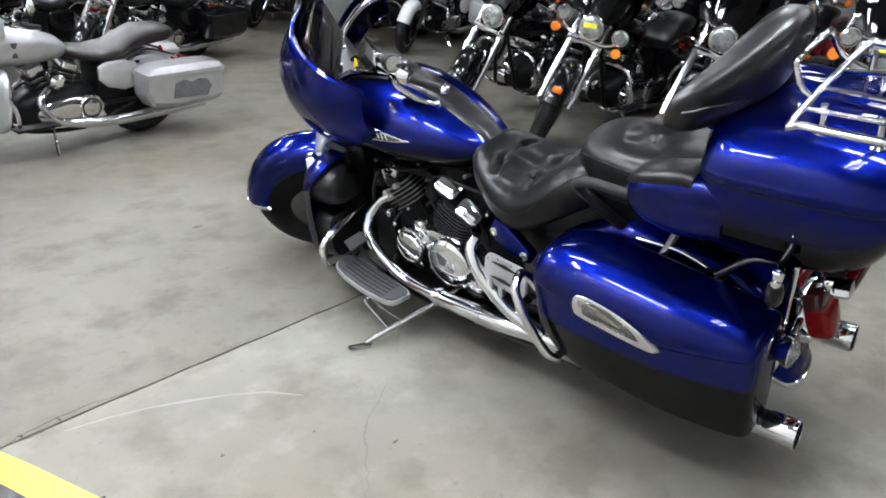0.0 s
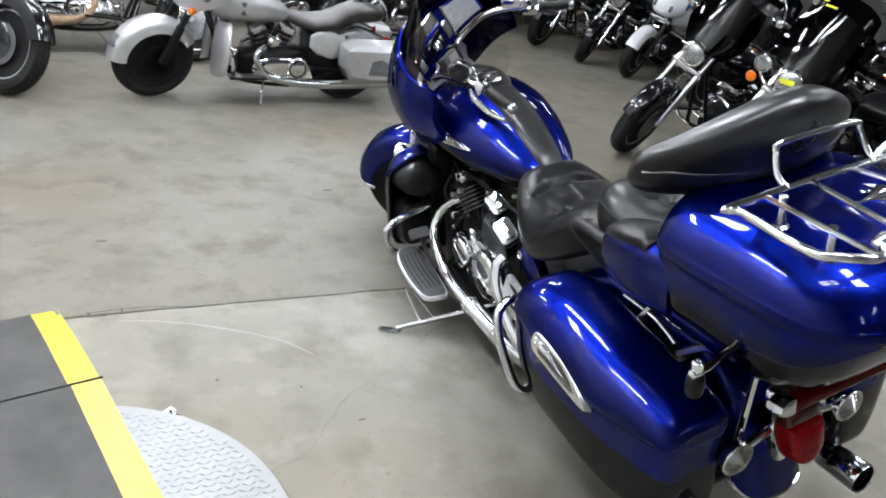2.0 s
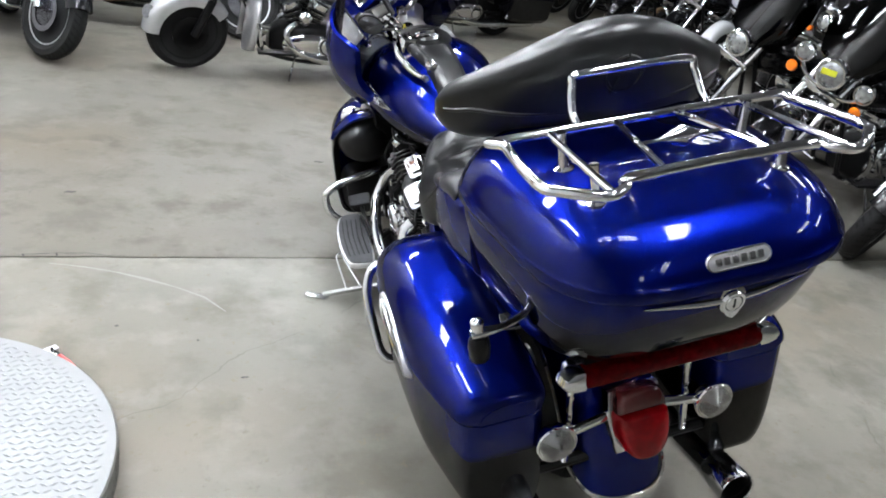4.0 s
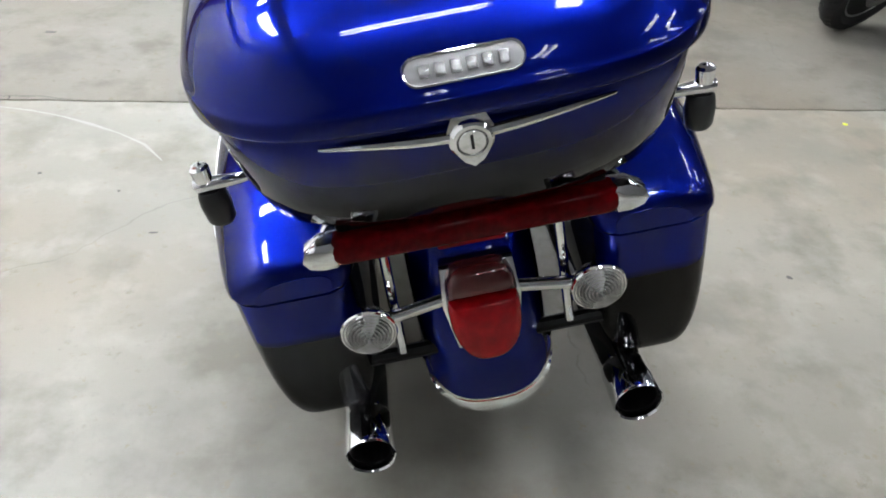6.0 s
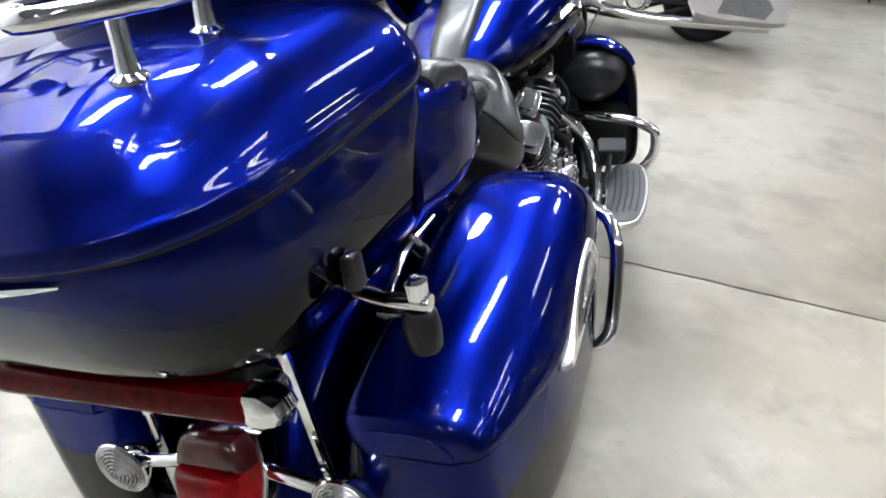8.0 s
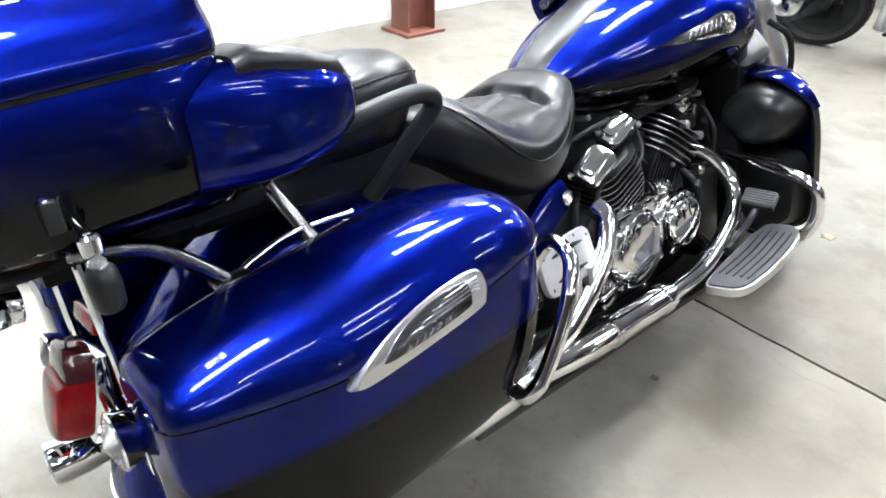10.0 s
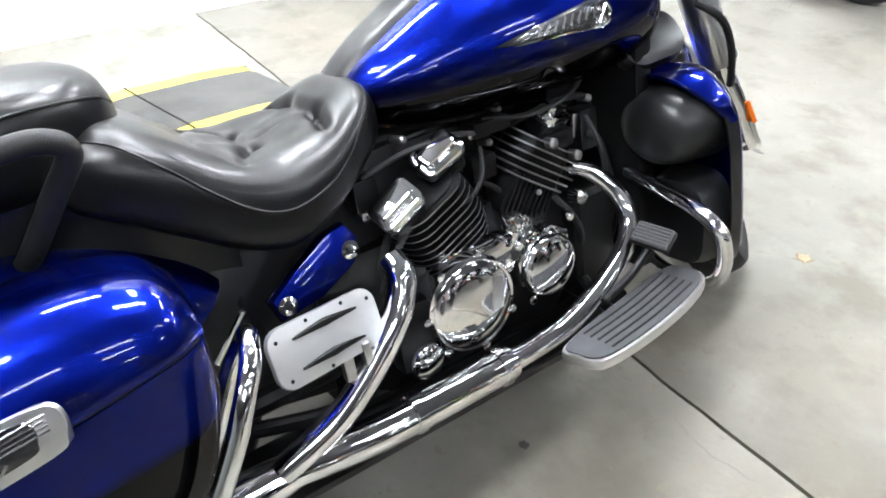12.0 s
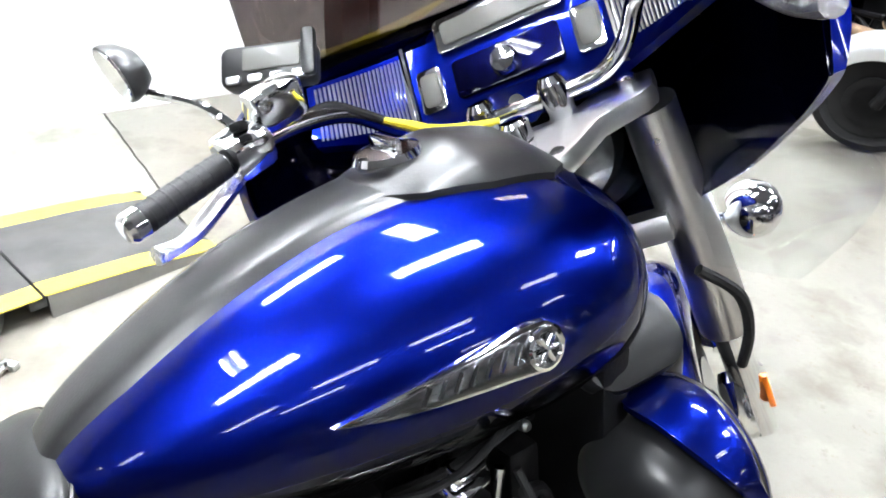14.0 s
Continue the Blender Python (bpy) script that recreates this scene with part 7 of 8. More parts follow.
def cruiser(name, label, paint, fairing=False, bags=False, screen=False, lamps=False, tag=False, lowers=False, steer=0, rim=None, graphics=False, sport=False, second=None, wrap=False, bare=False):
    o = thing(name, label, "motorcycle", group="parked motorcycles")
    H = Vector((0, 1.30, 0.92))
    S = Matrix.Translation(H) @ Matrix.Rotation(radians(steer), 4, Vector((0, -0.48, 0.877))) @ Matrix.Translation(-H)
    ax = 1.64
    rim = rim or ALU
    for y, r, w, xf in ((0.0, 0.32, 0.16, None), (ax, 0.325, 0.12, S)):
        c = (0, y, r)
        wh = part("wheel", lathe([(-w * 0.3, r * 0.60), (-w * 0.36, r * 0.72), (-w * 0.1, r * 0.62), (w * 0.1, r * 0.62), (w * 0.36, r * 0.72), (w * 0.3, r * 0.60), (-w * 0.3, r * 0.60)], c, (1, 0, 0), 28), rim, o, "alloy wheel", xf=xf)
        part("tyre", lathe([(-w * 0.34, r * 0.70), (-w * 0.5, r * 0.82), (-w * 0.44, r * 0.93), (-w * 0.2, r * 0.99), (0, r), (w * 0.2, r * 0.99), (w * 0.44, r * 0.93), (w * 0.5, r * 0.82), (w * 0.34, r * 0.70)], c, (1, 0, 0), 36), RUBBER, wh, "black treaded tyre", xf=xf)
        bm = bmesh.new()
        for k in range(44):
            a = 2 * math.pi * k / 44
            for s in (-1, 1):
                p0 = Vector((s * w * 0.08, y + math.cos(a) * r * 1.003, r + math.sin(a) * r * 1.003))
                a2 = a + 0.07
                p1 = Vector((s * w * 0.40, y + math.cos(a2) * r * 0.96, r + math.sin(a2) * r * 0.96))
                a3 = a2 + 0.055
                p2 = Vector((s * w * 0.40, y + math.cos(a3) * r * 0.96, r + math.sin(a3) * r * 0.96))
                a4 = a + 0.04
                p3 = Vector((s * w * 0.08, y + math.cos(a4) * r * 1.003, r + math.sin(a4) * r * 1.003))
                bm.faces.new([bm.verts.new(p) for p in (p0, p1, p2, p3)])
        part("tread_pattern", bm, MATT_BLACK, wh, xf=xf)
        part("hub", lathe([(-w * 0.5, 0.0), (-w * 0.5, 0.04), (-w * 0.25, 0.06), (w * 0.25, 0.06), (w * 0.5, 0.04), (w * 0.5, 0.0)], c, (1, 0, 0), 16), CHROME, wh, xf=xf)
        for k in range(5):
            a = 2 * math.pi * k / 5 + 0.3
            d, e = Vector((0, math.cos(a), math.sin(a))), Vector((0, -math.sin(a), math.cos(a)))
            part("spoke", loft([[Vector(c) + d * rr + Vector((sx * w * 0.22, 0, 0)) + e * sy * ww for sx, sy in ((-1, -1), (1, -1), (1, 1), (-1, 1))] for rr, ww in ((0.04, 0.035), (r * 0.62, 0.02))]), rim, wh, xf=xf)
        for s in ((-1, 1) if y > 1 else (1,)):
            part("brake_disc", lathe([(-0.003, 0.105), (-0.003, 0.145), (0.003, 0.145), (0.003, 0.105), (-0.003, 0.105)], (s * w * 0.62, y, r), (1, 0, 0), 24), MATT_BLACK if rim is MATT_BLACK else DULL_CHROME_DARK, wh, xf=xf)
    # fork
    for s in (-1, 1):
        t, b = Vector((s * 0.105, 1.34, 0.93)), Vector((s * 0.105, ax - 0.02, 0.33))
        part("fork_leg", tube([t, t.lerp(b, 0.5), t.lerp(b, 0.5), b], 0.03, 14, smooth=False, radii=[0.026, 0.026, 0.033, 0.033]), MATT_BLACK if sport or graphics else CHROME, o, "black fork leg" if sport or graphics else "chrome fork leg", xf=S)
        part("caliper", box(s * 0.09, ax - 0.10, 0.40, 0.05, 0.06, 0.10, 0.015), CHROME if not graphics else MATT_BLACK, o, xf=S)
    part("fork_crown", box(0, 1.34, 0.93, 0.27, 0.07, 0.04, 0.01), CHROME, o, xf=S)
    part("fork_crown", box(0, 1.42, 0.76, 0.27, 0.06, 0.05, 0.01), CHROME, o, xf=S)
    fend = mudguard(o, ax, 0.36, 0.085 if not graphics else 0.10, 20 if not graphics else 5, 150, paint, "painted front fender", xf=S)
    if lamps:
        part("fender_lamp", join(box(0, ax + 0.30, 0.535, 0.06, 0.03, 0.03, 0.008), box(0, ax + 0.28, 0.53, 0.07, 0.04, 0.045, 0.012)), AMBER, o, "amber fender lamp", xf=S)
    if graphics:
        part("graphic", lathe([(0.0, 0.055), (0.002, 0.05), (0.003, 0.0)], (-0.02, ax + 0.315, 0.50), (-0.5, 0.75, 0.5), 18), GRAPHIC, fend, "dark printed graphic", xf=S)
    # handlebar, grips, mirrors
    part("handlebar", tube([(-0.42, 0.98, 1.04), (-0.36, 1.10, 1.06), (-0.24, 1.24, 1.10), (-0.1, 1.29, 1.02), (0.1, 1.29, 1.02), (0.24, 1.24, 1.10), (0.36, 1.10, 1.06), (0.42, 0.98, 1.04)], 0.013, 10, 4), CHROME, o, "chrome handlebar", xf=S)
    for s in (-1, 1):
        part("grip", tube([(s * 0.42, 0.98, 1.04), (s * 0.365, 1.09, 1.058)], 0.018, 12, smooth=False), GRIP, o, xf=S)
        part("lever", tube([(s * 0.35, 1.14, 1.06), (s * 0.41, 1.09, 1.05), (s * 0.45, 1.0, 1.04)], 0.007, 8), CHROME, o, xf=S)
        part("switch_box", box(s * 0.35, 1.115, 1.06, 0.05, 0.06, 0.05, 0.012), CHROME, o, xf=S)
        if not sport:
            part("mirror_stem", tube([(s * 0.34, 1.12, 1.08), (s * 0.38, 1.12, 1.16), (s * 0.43, 1.10, 1.20)], 0.006, 8), CHROME, o, xf=S)
            part("mirror", lathe([(-0.025, 0.0), (-0.02, 0.04), (0.0, 0.055), (0.004, 0.05), (0.004, 0.0)], (s * 0.46, 1.09, 1.215), (0, -1, 0.1), 18), CHROME, o, xf=S)
    # headlamp
    if not fairing and not sport:
        hl = part("headlamp", lathe([(-0.12, 0.02), (-0.09, 0.06), (-0.03, 0.088), (0.02, 0.092), (0.028, 0.086)], (0, 1.47, 0.89), (0, 1, -0.05), 28), CHROME, o, "chrome headlamp shell", xf=S)
        part("lens", lathe([(0.018, 0.086), (0.034, 0.07), (0.042, 0.03), (0.043, 0.0)], (0, 1.47, 0.89), (0, 1, -0.05), 28), HEADLAMP, hl, "clear faceted lens", xf=S)
        if tag:
            part("tag", plate(round_rect(0.09, 0.034, 0.004), 0.002, 0, frame_of((0.01, 1.515, 0.905), (-1, 0, 0.3), (0.3, 0.0, 1))), YELLOW, hl, "yellow price tag", xf=S)
    if lamps:
        part("lamp_bar", tube([(-0.22, 1.44, 0.86), (-0.12, 1.46, 0.80), (0.12, 1.46, 0.80), (0.22, 1.44, 0.86)], 0.012, 10), CHROME, o, xf=S)
        for s in (-1, 1):
            pl = part("passing_lamp", lathe([(-0.07, 0.01), (-0.04, 0.05), (0.0, 0.06), (0.01, 0.058)], (s * 0.215, 1.46, 0.90), (0, 1, -0.05), 24), CHROME, o, "chrome passing lamp", xf=S)
            part("lens", lathe([(0.006, 0.056), (0.02, 0.04), (0.024, 0.0)], (s * 0.215, 1.46, 0.90), (0, 1, -0.05), 24), HEADLAMP, pl, xf=S)
            part("turn_signal", lathe([(-0.03, 0.02), (0.0, 0.036), (0.01, 0.03), (0.014, 0.0)], (s * 0.235, 1.455, 0.785), (0, 1, 0), 18), AMBER, o, "amber turn signal", xf=S)
    if fairing:
        F = [(-1.0, -0.40, 1.22, 0.98, 1.10), (-0.8, -0.37, 1.32, 0.90, 1.17), (-0.4, -0.22, 1.48, 0.80, 1.22), (0, 0, 1.54, 0.77, 1.24), (0.4, 0.22, 1.48, 0.80, 1.22), (0.8, 0.37, 1.32, 0.90, 1.17), (1.0, 0.40, 1.22, 0.98, 1.10)]
        fc = curve_of(F)
        rings = []
        for i in range(29):
            x, y, z0, z1 = fc(-1 + 2 * i / 28)
            col, inn = [], []
            for k in range(11):
                t = k / 10
                f = 1 - 0.12 * (1 - t) ** 2 - 0.18 * t ** 2
                col.append((x * (0.5 + 0.5 * f), 1.12 + (y - 1.12) * f, z0 + (z1 - z0) * t))
                inn.append((x * (0.5 + 0.5 * f) * 0.97, 1.12 + (y - 1.12) * f - 0.012, z0 + (z1 - z0) * t))
            rings.append(col + inn[::-1])
        fr = part("fairing", loft(rings), paint, o, "batwing fairing", xf=S, sharp=50)
        part("inner_dash", ellipse_loft([(1.16, 0.32, 1.14, 1.0), (1.24, 0.34, 1.16, 0.98), (1.34, 0.26, 1.15, 0.96)]), PLASTIC, fr, xf=S)
        rings = []
        for i in range(21):
            u = -0.85 + 1.7 * i / 20
            x, y, z0, z1 = fc(u)
            top = 1.40 - 0.16 * abs(u) ** 2
            a = [(x * (0.82 - 0.1 * t), 1.12 + (y - 1.12) * (0.76 - 0.4 * t), z1 - 0.02 + (top - z1 + 0.02) * t) for t in (0, 0.5, 1)]
            rings.append(a + [(q[0], q[1] - 0.004, q[2]) for q in a[::-1]])
        part("windscreen", loft(rings), DARK_SCREEN, fr, "black-tinted windscreen", xf=S)
        hl = part("headlamp", lathe([(-0.02, 0.098), (0.02, 0.098), (0.03, 0.088)], (0, 1.515, 0.94), (0, 1, 0), 28), CHROME, o, "chrome-ringed headlamp", xf=S)
        part("lens", lathe([(0.015, 0.088), (0.04, 0.06), (0.05, 0.0)], (0, 1.515, 0.94), (0, 1, 0), 28), HEADLAMP, hl, xf=S)
        if tag:
            part("tag", plate(round_rect(0.12, 0.045, 0.004), 0.002, 0, frame_of((0.12, 1.40, 1.26), (-1, 0, 0.1), (0.1, -0.6, 1))), YELLOW, fr, "yellow price tag", xf=S)
        for s in (-1, 1):
            part("turn_signal", lathe([(-0.05, 0.0), (-0.04, 0.02), (0.0, 0.03), (0.012, 0.026), (0.016, 0.0)], (s * 0.20, 1.46, 0.80), (0, 1, 0), 16), AMBER, o, "amber turn signal", xf=S)
            part("signal_bar", tube([(s * 0.10, 1.44, 0.83), (s * 0.20, 1.45, 0.805)], 0.014, 10, smooth=False), CHROME, o, xf=S)
            if graphics:
                part("graphic", loft([[(s * (0.305 + 0.005 * q + 0.03 * (1 - math.cos(a) * q) * 0), 1.395 + 0.052 * q * math.cos(a) - (0.0), 1.0 + 0.085 * q * math.sin(a)) for a in (2 * math.pi * k / 20 for k in range(20))] for q in (1.0, 0.9, 0.3)]), GRAPHIC, fr, "dark printed graphic", xf=S)
    if screen:
        rings = []
        for i in range(17):
            u = -1 + 2 * i / 16
            a = [(0.25 * u * w, 1.46 - 0.10 * u * u - 0.16 * t, 0.93 + 0.43 * t * (1 - 0.12 * u * u)) for t, w in ((0, 0.75), (0.3, 1.0), (0.7, 1.0), (1, 0.85))]
            rings.append(a + [(q[0], q[1] - 0.004, q[2]) for q in a[::-1]])
        part("windscreen", loft(rings), DARK_SCREEN, o, "tall black-tinted windscreen", xf=S)
    if sport:
        part("nose_fairing", ellipse_loft([(1.18, 0.22, 1.16, 0.86), (1.30, 0.235, 1.17, 0.82), (1.42, 0.20, 1.12, 0.80), (1.52, 0.13, 1.03, 0.82), (1.56, 0.06, 0.97, 0.86)], 2.6), paint, o, "white and blue nose fairing", xf=S)
        for s in (-1, 1):
            part("headlamp", lathe([(0, 0.062), (0.02, 0.058), (0.03, 0.03), (0.032, 0)], (s * 0.07, 1.515, 0.93), (s * 0.2, 1, 0.05), 20), HEADLAMP, o, "twin round headlamp", xf=S)
            part("fairing_stripe", loft([[(s * (0.237 - 0.1 * max(0, y - 1.3)), y, z) for z in (zc + 0.05, zc - 0.03)] + [(s * (0.222 - 0.1 * max(0, y - 1.3)), y, z) for z in (zc - 0.03, zc + 0.05)] for y, zc in ((1.19, 1.06), (1.28, 1.03), (1.36, 0.99))]), second or SKY_PAINT, o, "blue stripe", xf=S)
        part("screen", ellipse_loft([(1.22, 0.14, 1.30, 1.14), (1.30, 0.15, 1.25, 1.13), (1.38, 0.12, 1.17, 1.10)]), SMOKE, o, xf=S)
    # tank, seat, fenders
    part("fuel_tank", ellipse_loft([(0.60, 0.07, 0.80, 0.70), (0.66, 0.12, 0.85, 0.68), (0.80, 0.165, 0.91, 0.67), (0.98, 0.19, 0.945, 0.67), (1.12, 0.175, 0.94, 0.68), (1.22, 0.12, 0.91, 0.70), (1.26, 0.05, 0.86, 0.76)]), paint, o, "painted fuel tank")
    part("tank_trim", ellipse_loft([(0.72, 0.03, 0.90, 0.84), (0.85, 0.045, 0.94, 0.88), (1.0, 0.05, 0.958, 0.9), (1.12, 0.03, 0.945, 0.9)]), CHROME if not graphics else BLACK_PAINT, o)
    part("seat", ellipse_loft([(-0.28, 0.09, 0.84, 0.76), (-0.20, 0.14, 0.87, 0.74), (0.0, 0.155, 0.87, 0.72), (0.10, 0.15, 0.83, 0.70), (0.22, 0.185, 0.755, 0.66), (0.38, 0.19, 0.735, 0.64), (0.52, 0.14, 0.76, 0.66), (0.62, 0.07, 0.775, 0.70)], 2.8), BROWN_LEATHER if graphics else LEATHER, o, "low two-up leather seat", sharp=60)
    mudguard(o, 0.0, 0.37, 0.115, 30, 185, paint, "painted rear fender", name="rear_fender")
    part("tail_lamp", box(0, -0.36, 0.56, 0.10, 0.05, 0.07, 0.015), RED_LENS, o, "red tail lamp")
    for s in (-1, 1):
        part("rear_signal", lathe([(-0.03, 0.015), (0.0, 0.032), (0.012, 0.0)], (s * 0.17, -0.33, 0.60), (0, -1, 0), 16), AMBER if not graphics else RED_LENS, o)
        part("rear_strut", tube([(s * 0.125, -0.28, 0.62), (s * 0.13, 0.0, 0.70), (s * 0.13, 0.18, 0.62)], 0.014, 8), CHROME, o)
        part("shock", tube([(s * 0.15, -0.02, 0.36), (s * 0.15, 0.10, 0.62)], 0.028, 12, smooth=False), CHROME, o)
    # engine: V twin
    part("crankcase", ellipse_loft([(0.42, 0.10, 0.46, 0.22), (0.52, 0.15, 0.50, 0.19), (0.75, 0.16, 0.50, 0.18), (0.92, 0.14, 0.46, 0.20), (1.0, 0.08, 0.40, 0.24)], 3.0), MATT_BLACK if not wrap else ENGINE_ALU, o, "engine crankcase")
    for dy, y0 in ((-0.38, 0.66), (0.38, 0.76)):
        m = Matrix.Translation((0, y0, 0.42)) @ Vector((0, 0, 1)).rotation_difference(Vector((0, dy, 1))).to_matrix().to_4x4()
        cy = part("cylinder", plate(round_rect(0.13, 0.12, 0.03), 0.2, 0, m), MATT_BLACK, o)
        for k in range(9):
            part("fin", plate(round_rect(0.165, 0.150, 0.03, 3), 0.006, 0, m @ Matrix.Translation((0, 0, 0.01 + 0.021 * k))), ENGINE_ALU if (wrap or k % 2) else MATT_BLACK, cy)
        part("rocker_cover", plate(round_rect(0.17, 0.13, 0.03), 0.06, 0.015, m @ Matrix.Translation((0, 0, 0.19))), CHROME, o, "chrome rocker cover")
    for s in (-1, 1):
        part("primary_cover" if s < 0 else "cam_cover", loft([[(s * x, y + ry * spow(math.cos(a), 0.9), 0.33 + rz * math.sin(a)) for a in (2 * math.pi * k / 28 for k in range(28))] for x, y, ry, rz in ((0.12, 0.66, 0.25, 0.10), (0.19, 0.66, 0.25, 0.10), (0.205, 0.66, 0.22, 0.08), (0.21, 0.66, 0.1, 0.03))]), CHROME, o, "polished chrome side cover")
        cv = part("derby_cover", lathe([(-0.03, 0.095), (0.0, 0.095), (0.012, 0.085), (0.010, 0.06), (0.016, 0.05), (0.018, 0.0)], (s * 0.205, 0.52 if s < 0 else 0.72, 0.34), (s, 0, 0), 28), CHROME, o, "round chrome derby cover")
        part("cover_ring", lathe([(0.008, 0.078), (0.014, 0.074), (0.014, 0.066), (0.008, 0.062)], (s * 0.205, 0.52 if s < 0 else 0.72, 0.34), (s, 0, 0), 28), MATT_BLACK, cv)
        part("footboard", box(s * 0.30, 0.98, 0.30, 0.10, 0.30, 0.02, 0.008), MATT_BLACK, o)
        part("board_bracket", tube([(s * 0.15, 0.90, 0.27), (s * 0.26, 0.94, 0.285), (s * 0.30, 1.05, 0.29)], 0.012, 8), CHROME, o)
        part("down_tube", tube([(s * 0.05, 1.28, 0.82), (s * 0.10, 1.12, 0.40), (s * 0.12, 1.0, 0.22), (s * 0.13, 0.5, 0.17), (s * 0.13, 0.15, 0.30)], 0.017, 8), MATT_BLACK, o)
        part("highway_bar", tube([(s * 0.08, 1.20, 0.62), (s * 0.25, 1.16, 0.60), (s * 0.33, 1.13, 0.50), (s * 0.32, 1.10, 0.36), (s * 0.22, 1.08, 0.26), (s * 0.1, 1.06, 0.24)], 0.015, 10), CHROME, o, "chrome highway bar")
        part("side_panel", ellipse_loft([(0.10, 0.02, 0.62, 0.44), (0.22, 0.03, 0.66, 0.42), (0.36, 0.03, 0.66, 0.46), (0.42, 0.01, 0.62, 0.52)]), paint, o, xf=Matrix.Translation((s * 0.16, 0, 0)))
        if bags:
            bg = part("saddlebag", loft([[(s * x, y, z) for x, z in ((0.20, zb), (0.36, zb + 0.01), (0.40, zb + 0.06), (0.405, 0.545), (0.20, 0.545))] for y, zb in ((-0.52, 0.30), (-0.46, 0.28), (-0.1, 0.27), (0.10, 0.30), (0.16, 0.40))]), paint, o, "painted hard saddlebag", sharp=25)
            part("bag_lid", loft([[(s * x, y, z) for x, z in ((0.19, 0.548), (0.412, 0.548), (0.415, 0.585), (0.385, 0.585 + h), (0.22, 0.585 + h), (0.19, 0.58))] for y, h in ((-0.53, 0.0), (-0.50, 0.035), (-0.38, 0.05), (0.05, 0.045), (0.14, 0.02), (0.17, 0.0))]), paint, bg, sharp=25)
            if graphics:
                part("graphic", plate([(-0.19, -0.06), (0.13, -0.075), (0.17, 0.0), (0.13, 0.06), (0.05, 0.075), (-0.02, 0.055), (-0.09, 0.08), (-0.17, 0.06)], 0.003, 0, frame_of((s * 0.405, -0.24, 0.435), (0, s * 1, 0), (0, 0, 1))), GRAPHIC, bg, "dark printed graphic")
        if lowers:
            part("lower_fairing", loft([[(s * (0.20 + w * spow(math.cos(a), 0.8)), 1.17 + 0.03 * math.cos(a) * -1 + 0.035 * math.sin(a) - 0.10 * (z - 0.5), z) for a in (2 * math.pi * k / 20 for k in range(20))] for z, w in ((0.27, 0.03), (0.29, 0.075), (0.36, 0.115), (0.46, 0.135), (0.56, 0.13), (0.65, 0.10), (0.69, 0.06), (0.70, 0.01))]), paint, o, "painted rounded leg shield", sharp=60)
        if graphics:
            part("tank_graphic", loft([[(s * (0.186 - 0.06 * ((q * math.cos(a)) ** 2)), 1.0 + 0.075 * q * math.cos(a), 0.81 + 0.052 * q * math.sin(a)) for a in (2 * math.pi * k / 18 for k in range(18))] for q in (1.0, 0.6, 0.1)]), GRAPHIC, o, "dark printed tank graphic")
        pipe = tube([(s * 0.14, 0.80, 0.50), (s * 0.19, 0.88, 0.42), (s * 0.20, 0.78, 0.28), (s * 0.21, 0.5, 0.22), (s * 0.22, 0.1, 0.22), (s * 0.22, -0.45, 0.24)], 0.04, 14, 5, radii=[0.024, 0.026, 0.03, 0.042, 0.045, 0.045])
        if s > 0 or bags:
            part("exhaust", pipe, PIPE_TAN if wrap else CHROME, o, "wrapped exhaust pipe" if wrap else "chrome exhaust")
        else:
            pipe.free()
    if not sport:
        part("air_cleaner", lathe([(-0.04, 0.09), (0.0, 0.095), (0.02, 0.08), (0.024, 0.0)], (0.19, 0.72, 0.58), (1, 0, 0), 24), CHROME, o, "round chrome air cleaner")
    part("oil_filter", lathe([(-0.05, 0.035), (0.02, 0.04), (0.06, 0.036), (0.062, 0)], (0, 1.0, 0.38), (0, 1, 0.1), 16), CHROME, o)
    part("horn_cover", lathe([(-0.03, 0.04), (0.0, 0.055), (0.02, 0.03), (0.022, 0)], (-0.17, 0.73, 0.55), (-1, 0, 0), 20), CHROME, o)
    part("battery_box", box(0, 0.28, 0.48, 0.24, 0.26, 0.28, 0.02), MATT_BLACK, o)
    part("swing_arm", tube([(-0.14, 0.0, 0.32), (-0.14, 0.35, 0.33), (0.14, 0.35, 0.33), (0.14, 0.0, 0.32)], 0.022, 8, smooth=False), MATT_BLACK, o)
    st = Vector((-0.30, 0.85, 0.055))
    part("side_stand", tube([(-0.12, 0.78, 0.20), st], 0.010, 8, smooth=False), CHROME, o, "side stand")
    return o


def stand_at(o, fx, fy, heading, lean=-9.0):
    """Set a motorcycle so that its front tyre meets the floor at fx, fy; heading in degrees, 0 along +y."""
    h = radians(heading)
    return pose(fx + 1.64 * math.sin(h), fy - 1.64 * math.cos(h), 0.0, 0, lean, heading)


silver = cruiser("silver_touring_motorcycle", "silver touring motorcycle with dark graphics, low seat and hard bags", SILVER, fairing=True, bags=True, lowers=True, graphics=True, steer=14, rim=MATT_BLACK)
silver.matrix_basis = pose(0.33, 4.50, 0.0, 0, -8, 96.0) @ Matrix.Scale(0.915, 4)
tag_cruiser = cruiser("black_cruiser", "black cruiser with chrome fork, passing lamps and a yellow tag", BLACK_PAINT, screen=True, lamps=True, tag=True, bags=True, steer=26)
tag_cruiser.matrix_basis = stand_at(tag_cruiser, 2.28, 2.12, 92.0, -10)
plain = cruiser("black_cruiser", "black cruiser with bare chrome fork and round headlamp", BLACK_PAINT, screen=True, steer=28, bags=True)
plain.matrix_basis = stand_at(plain, 2.30, 3.03, 88.0, -10)
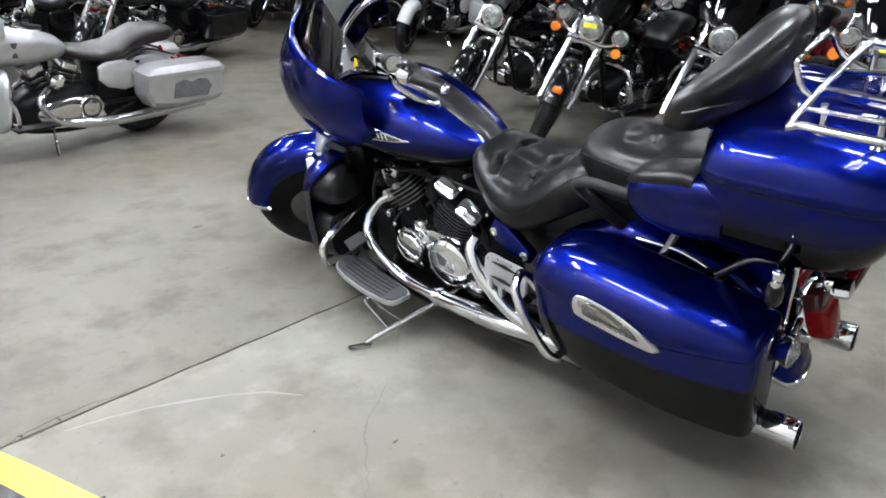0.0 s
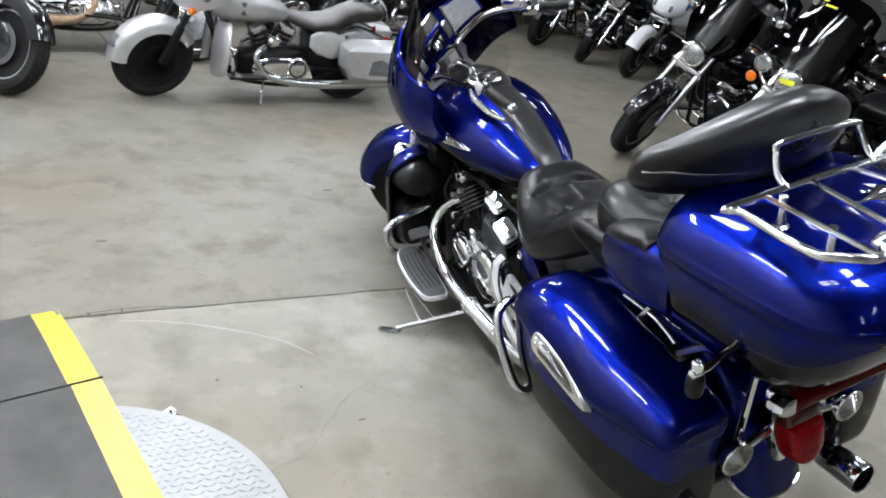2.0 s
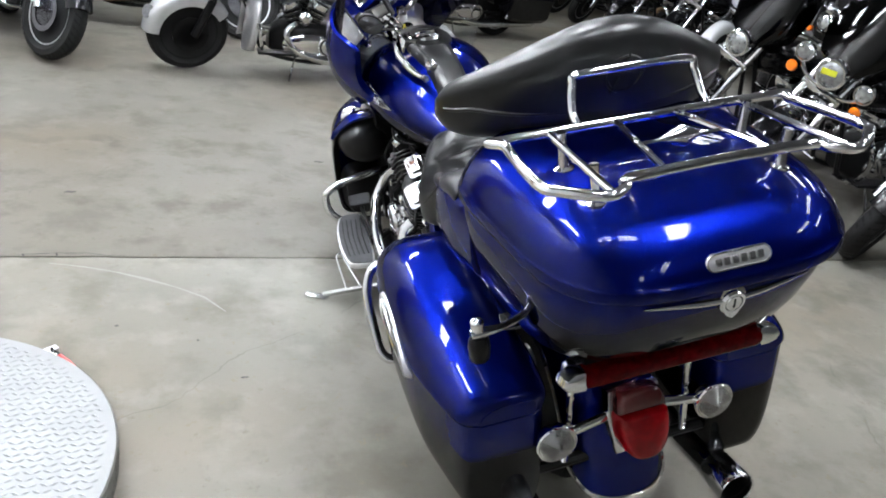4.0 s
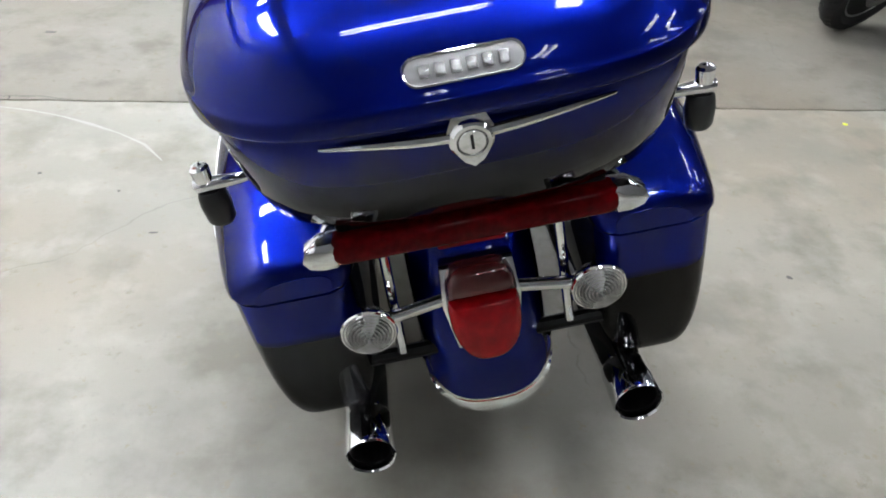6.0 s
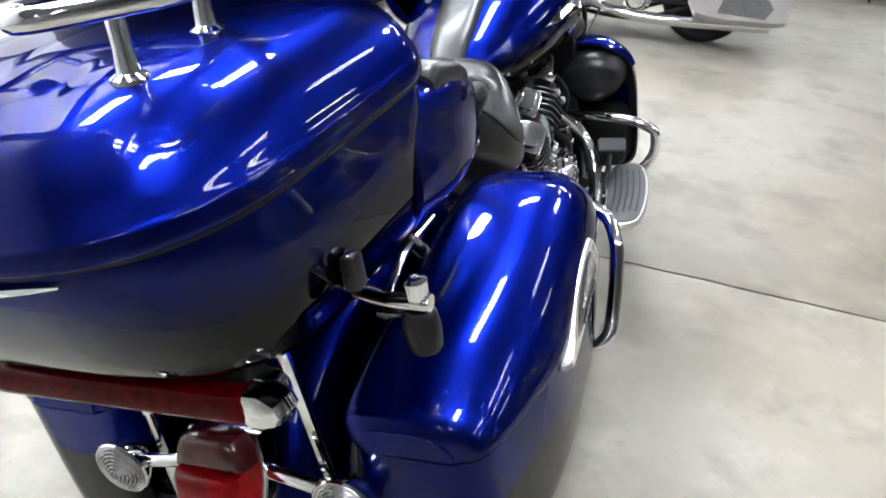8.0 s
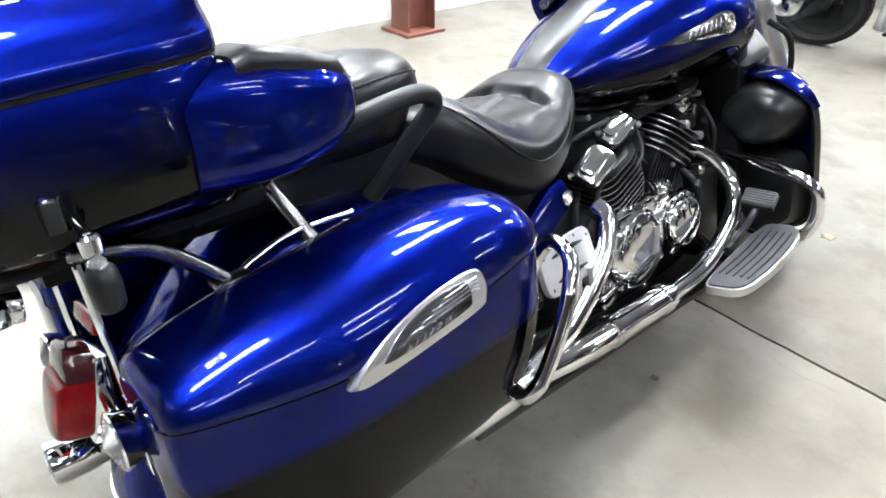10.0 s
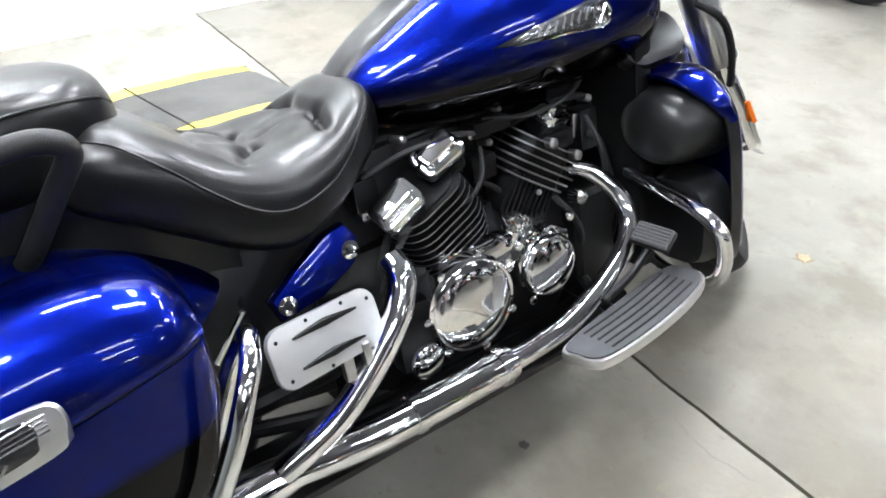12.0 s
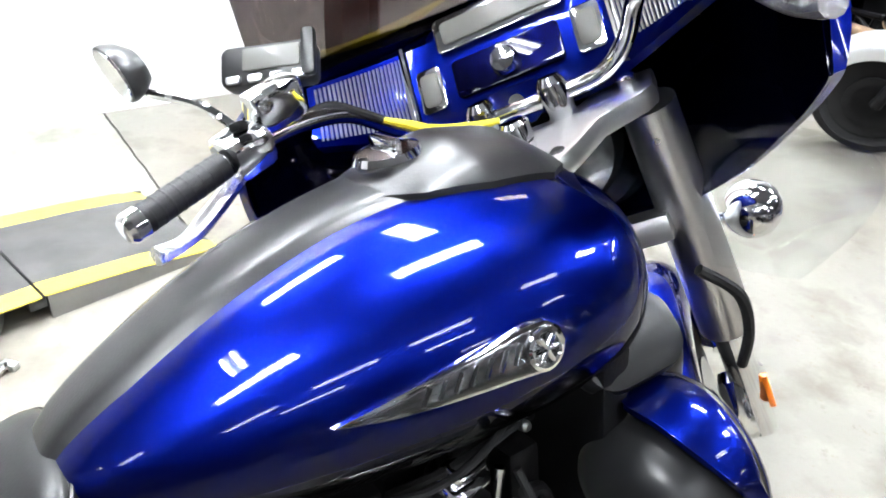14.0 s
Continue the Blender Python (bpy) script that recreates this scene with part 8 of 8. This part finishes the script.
bagger = cruiser("black_touring_motorcycle", "black touring motorcycle with batwing fairing and hard bags", BLACK_PAINT, fairing=True, bags=True, tag=True, steer=8)
bagger.matrix_basis = stand_at(bagger, 4.35, 2.55, 92.0, -9)
sporty = cruiser("white_blue_motorcycle", "white and blue sports tourer with twin headlamps", WHITE_PAINT, sport=True, second=SKY_PAINT, bags=True, steer=10)
sporty.matrix_basis = stand_at(sporty, 4.62, 6.0, 108.0, -9)
vtwin = cruiser("black_v_twin_cruiser", "black cruiser with polished V-twin and tan wrapped pipes", BLACK_PAINT, wrap=True, steer=18)
vtwin.matrix_basis = stand_at(vtwin, -0.72, 5.60, 254.0, -8)
chunky = cruiser("black_touring_motorcycle", "black touring motorcycle with a bright alloy front wheel", BLACK_PAINT, fairing=True, bags=True, steer=20, rim=ALU)
chunky.matrix_basis = stand_at(chunky, -2.10, 4.30, 202.0, -9)
redbike = cruiser("dark_red_cruiser", "dark red cruiser with chrome fork and tall screen", RED_PAINT, screen=True, lamps=True, bags=True, steer=10)
redbike.matrix_basis = stand_at(redbike, 4.40, 1.55, 92.0, -9)

# further rows, nearest first
for src, x, y, h in ((plain, 2.42, 1.22, 92), (tag_cruiser, 2.5, 0.30, 93), (plain, 4.45, 6.75, 103), (vtwin, 4.40, 7.85, 100), (bagger, 4.35, 3.55, 90), (bagger, 4.5, 4.55, 85),
                     (redbike, 6.6, 2.4, 90), (bagger, 6.6, 3.4, 90), (plain, 6.7, 4.4, 90), (bagger, 6.6, 5.4, 85), (tag_cruiser, 6.7, 1.4, 90), (plain, 6.9, 6.6, 95), (tag_cruiser, 7.0, 7.8, 95),
                     (plain, 4.5, 9.2, 95), (tag_cruiser, 4.5, 10.1, 95), (vtwin, 4.7, 11.2, 95), (redbike, 6.9, 9.4, 95), (bagger, 6.9, 10.6, 95),
                     (vtwin, -0.4, 7.0, 115), (plain, 0.85, 6.7, 113), (tag_cruiser, -1.6, 7.4, 115), (plain, 1.0, 8.6, 115), (redbike, -0.2, 8.8, 115), (vtwin, -1.5, 8.9, 115), (plain, -2.6, 8.6, 115), (tag_cruiser, 0.4, 10.9, 115), (bagger, -1.0, 11.0, 115), (plain, -2.4, 11.0, 115), (plain, 2.6, 12.6, 105), (vtwin, 0.9, 13.0, 105)):
    copy_thing(src, stand_at(src, x, y, h))
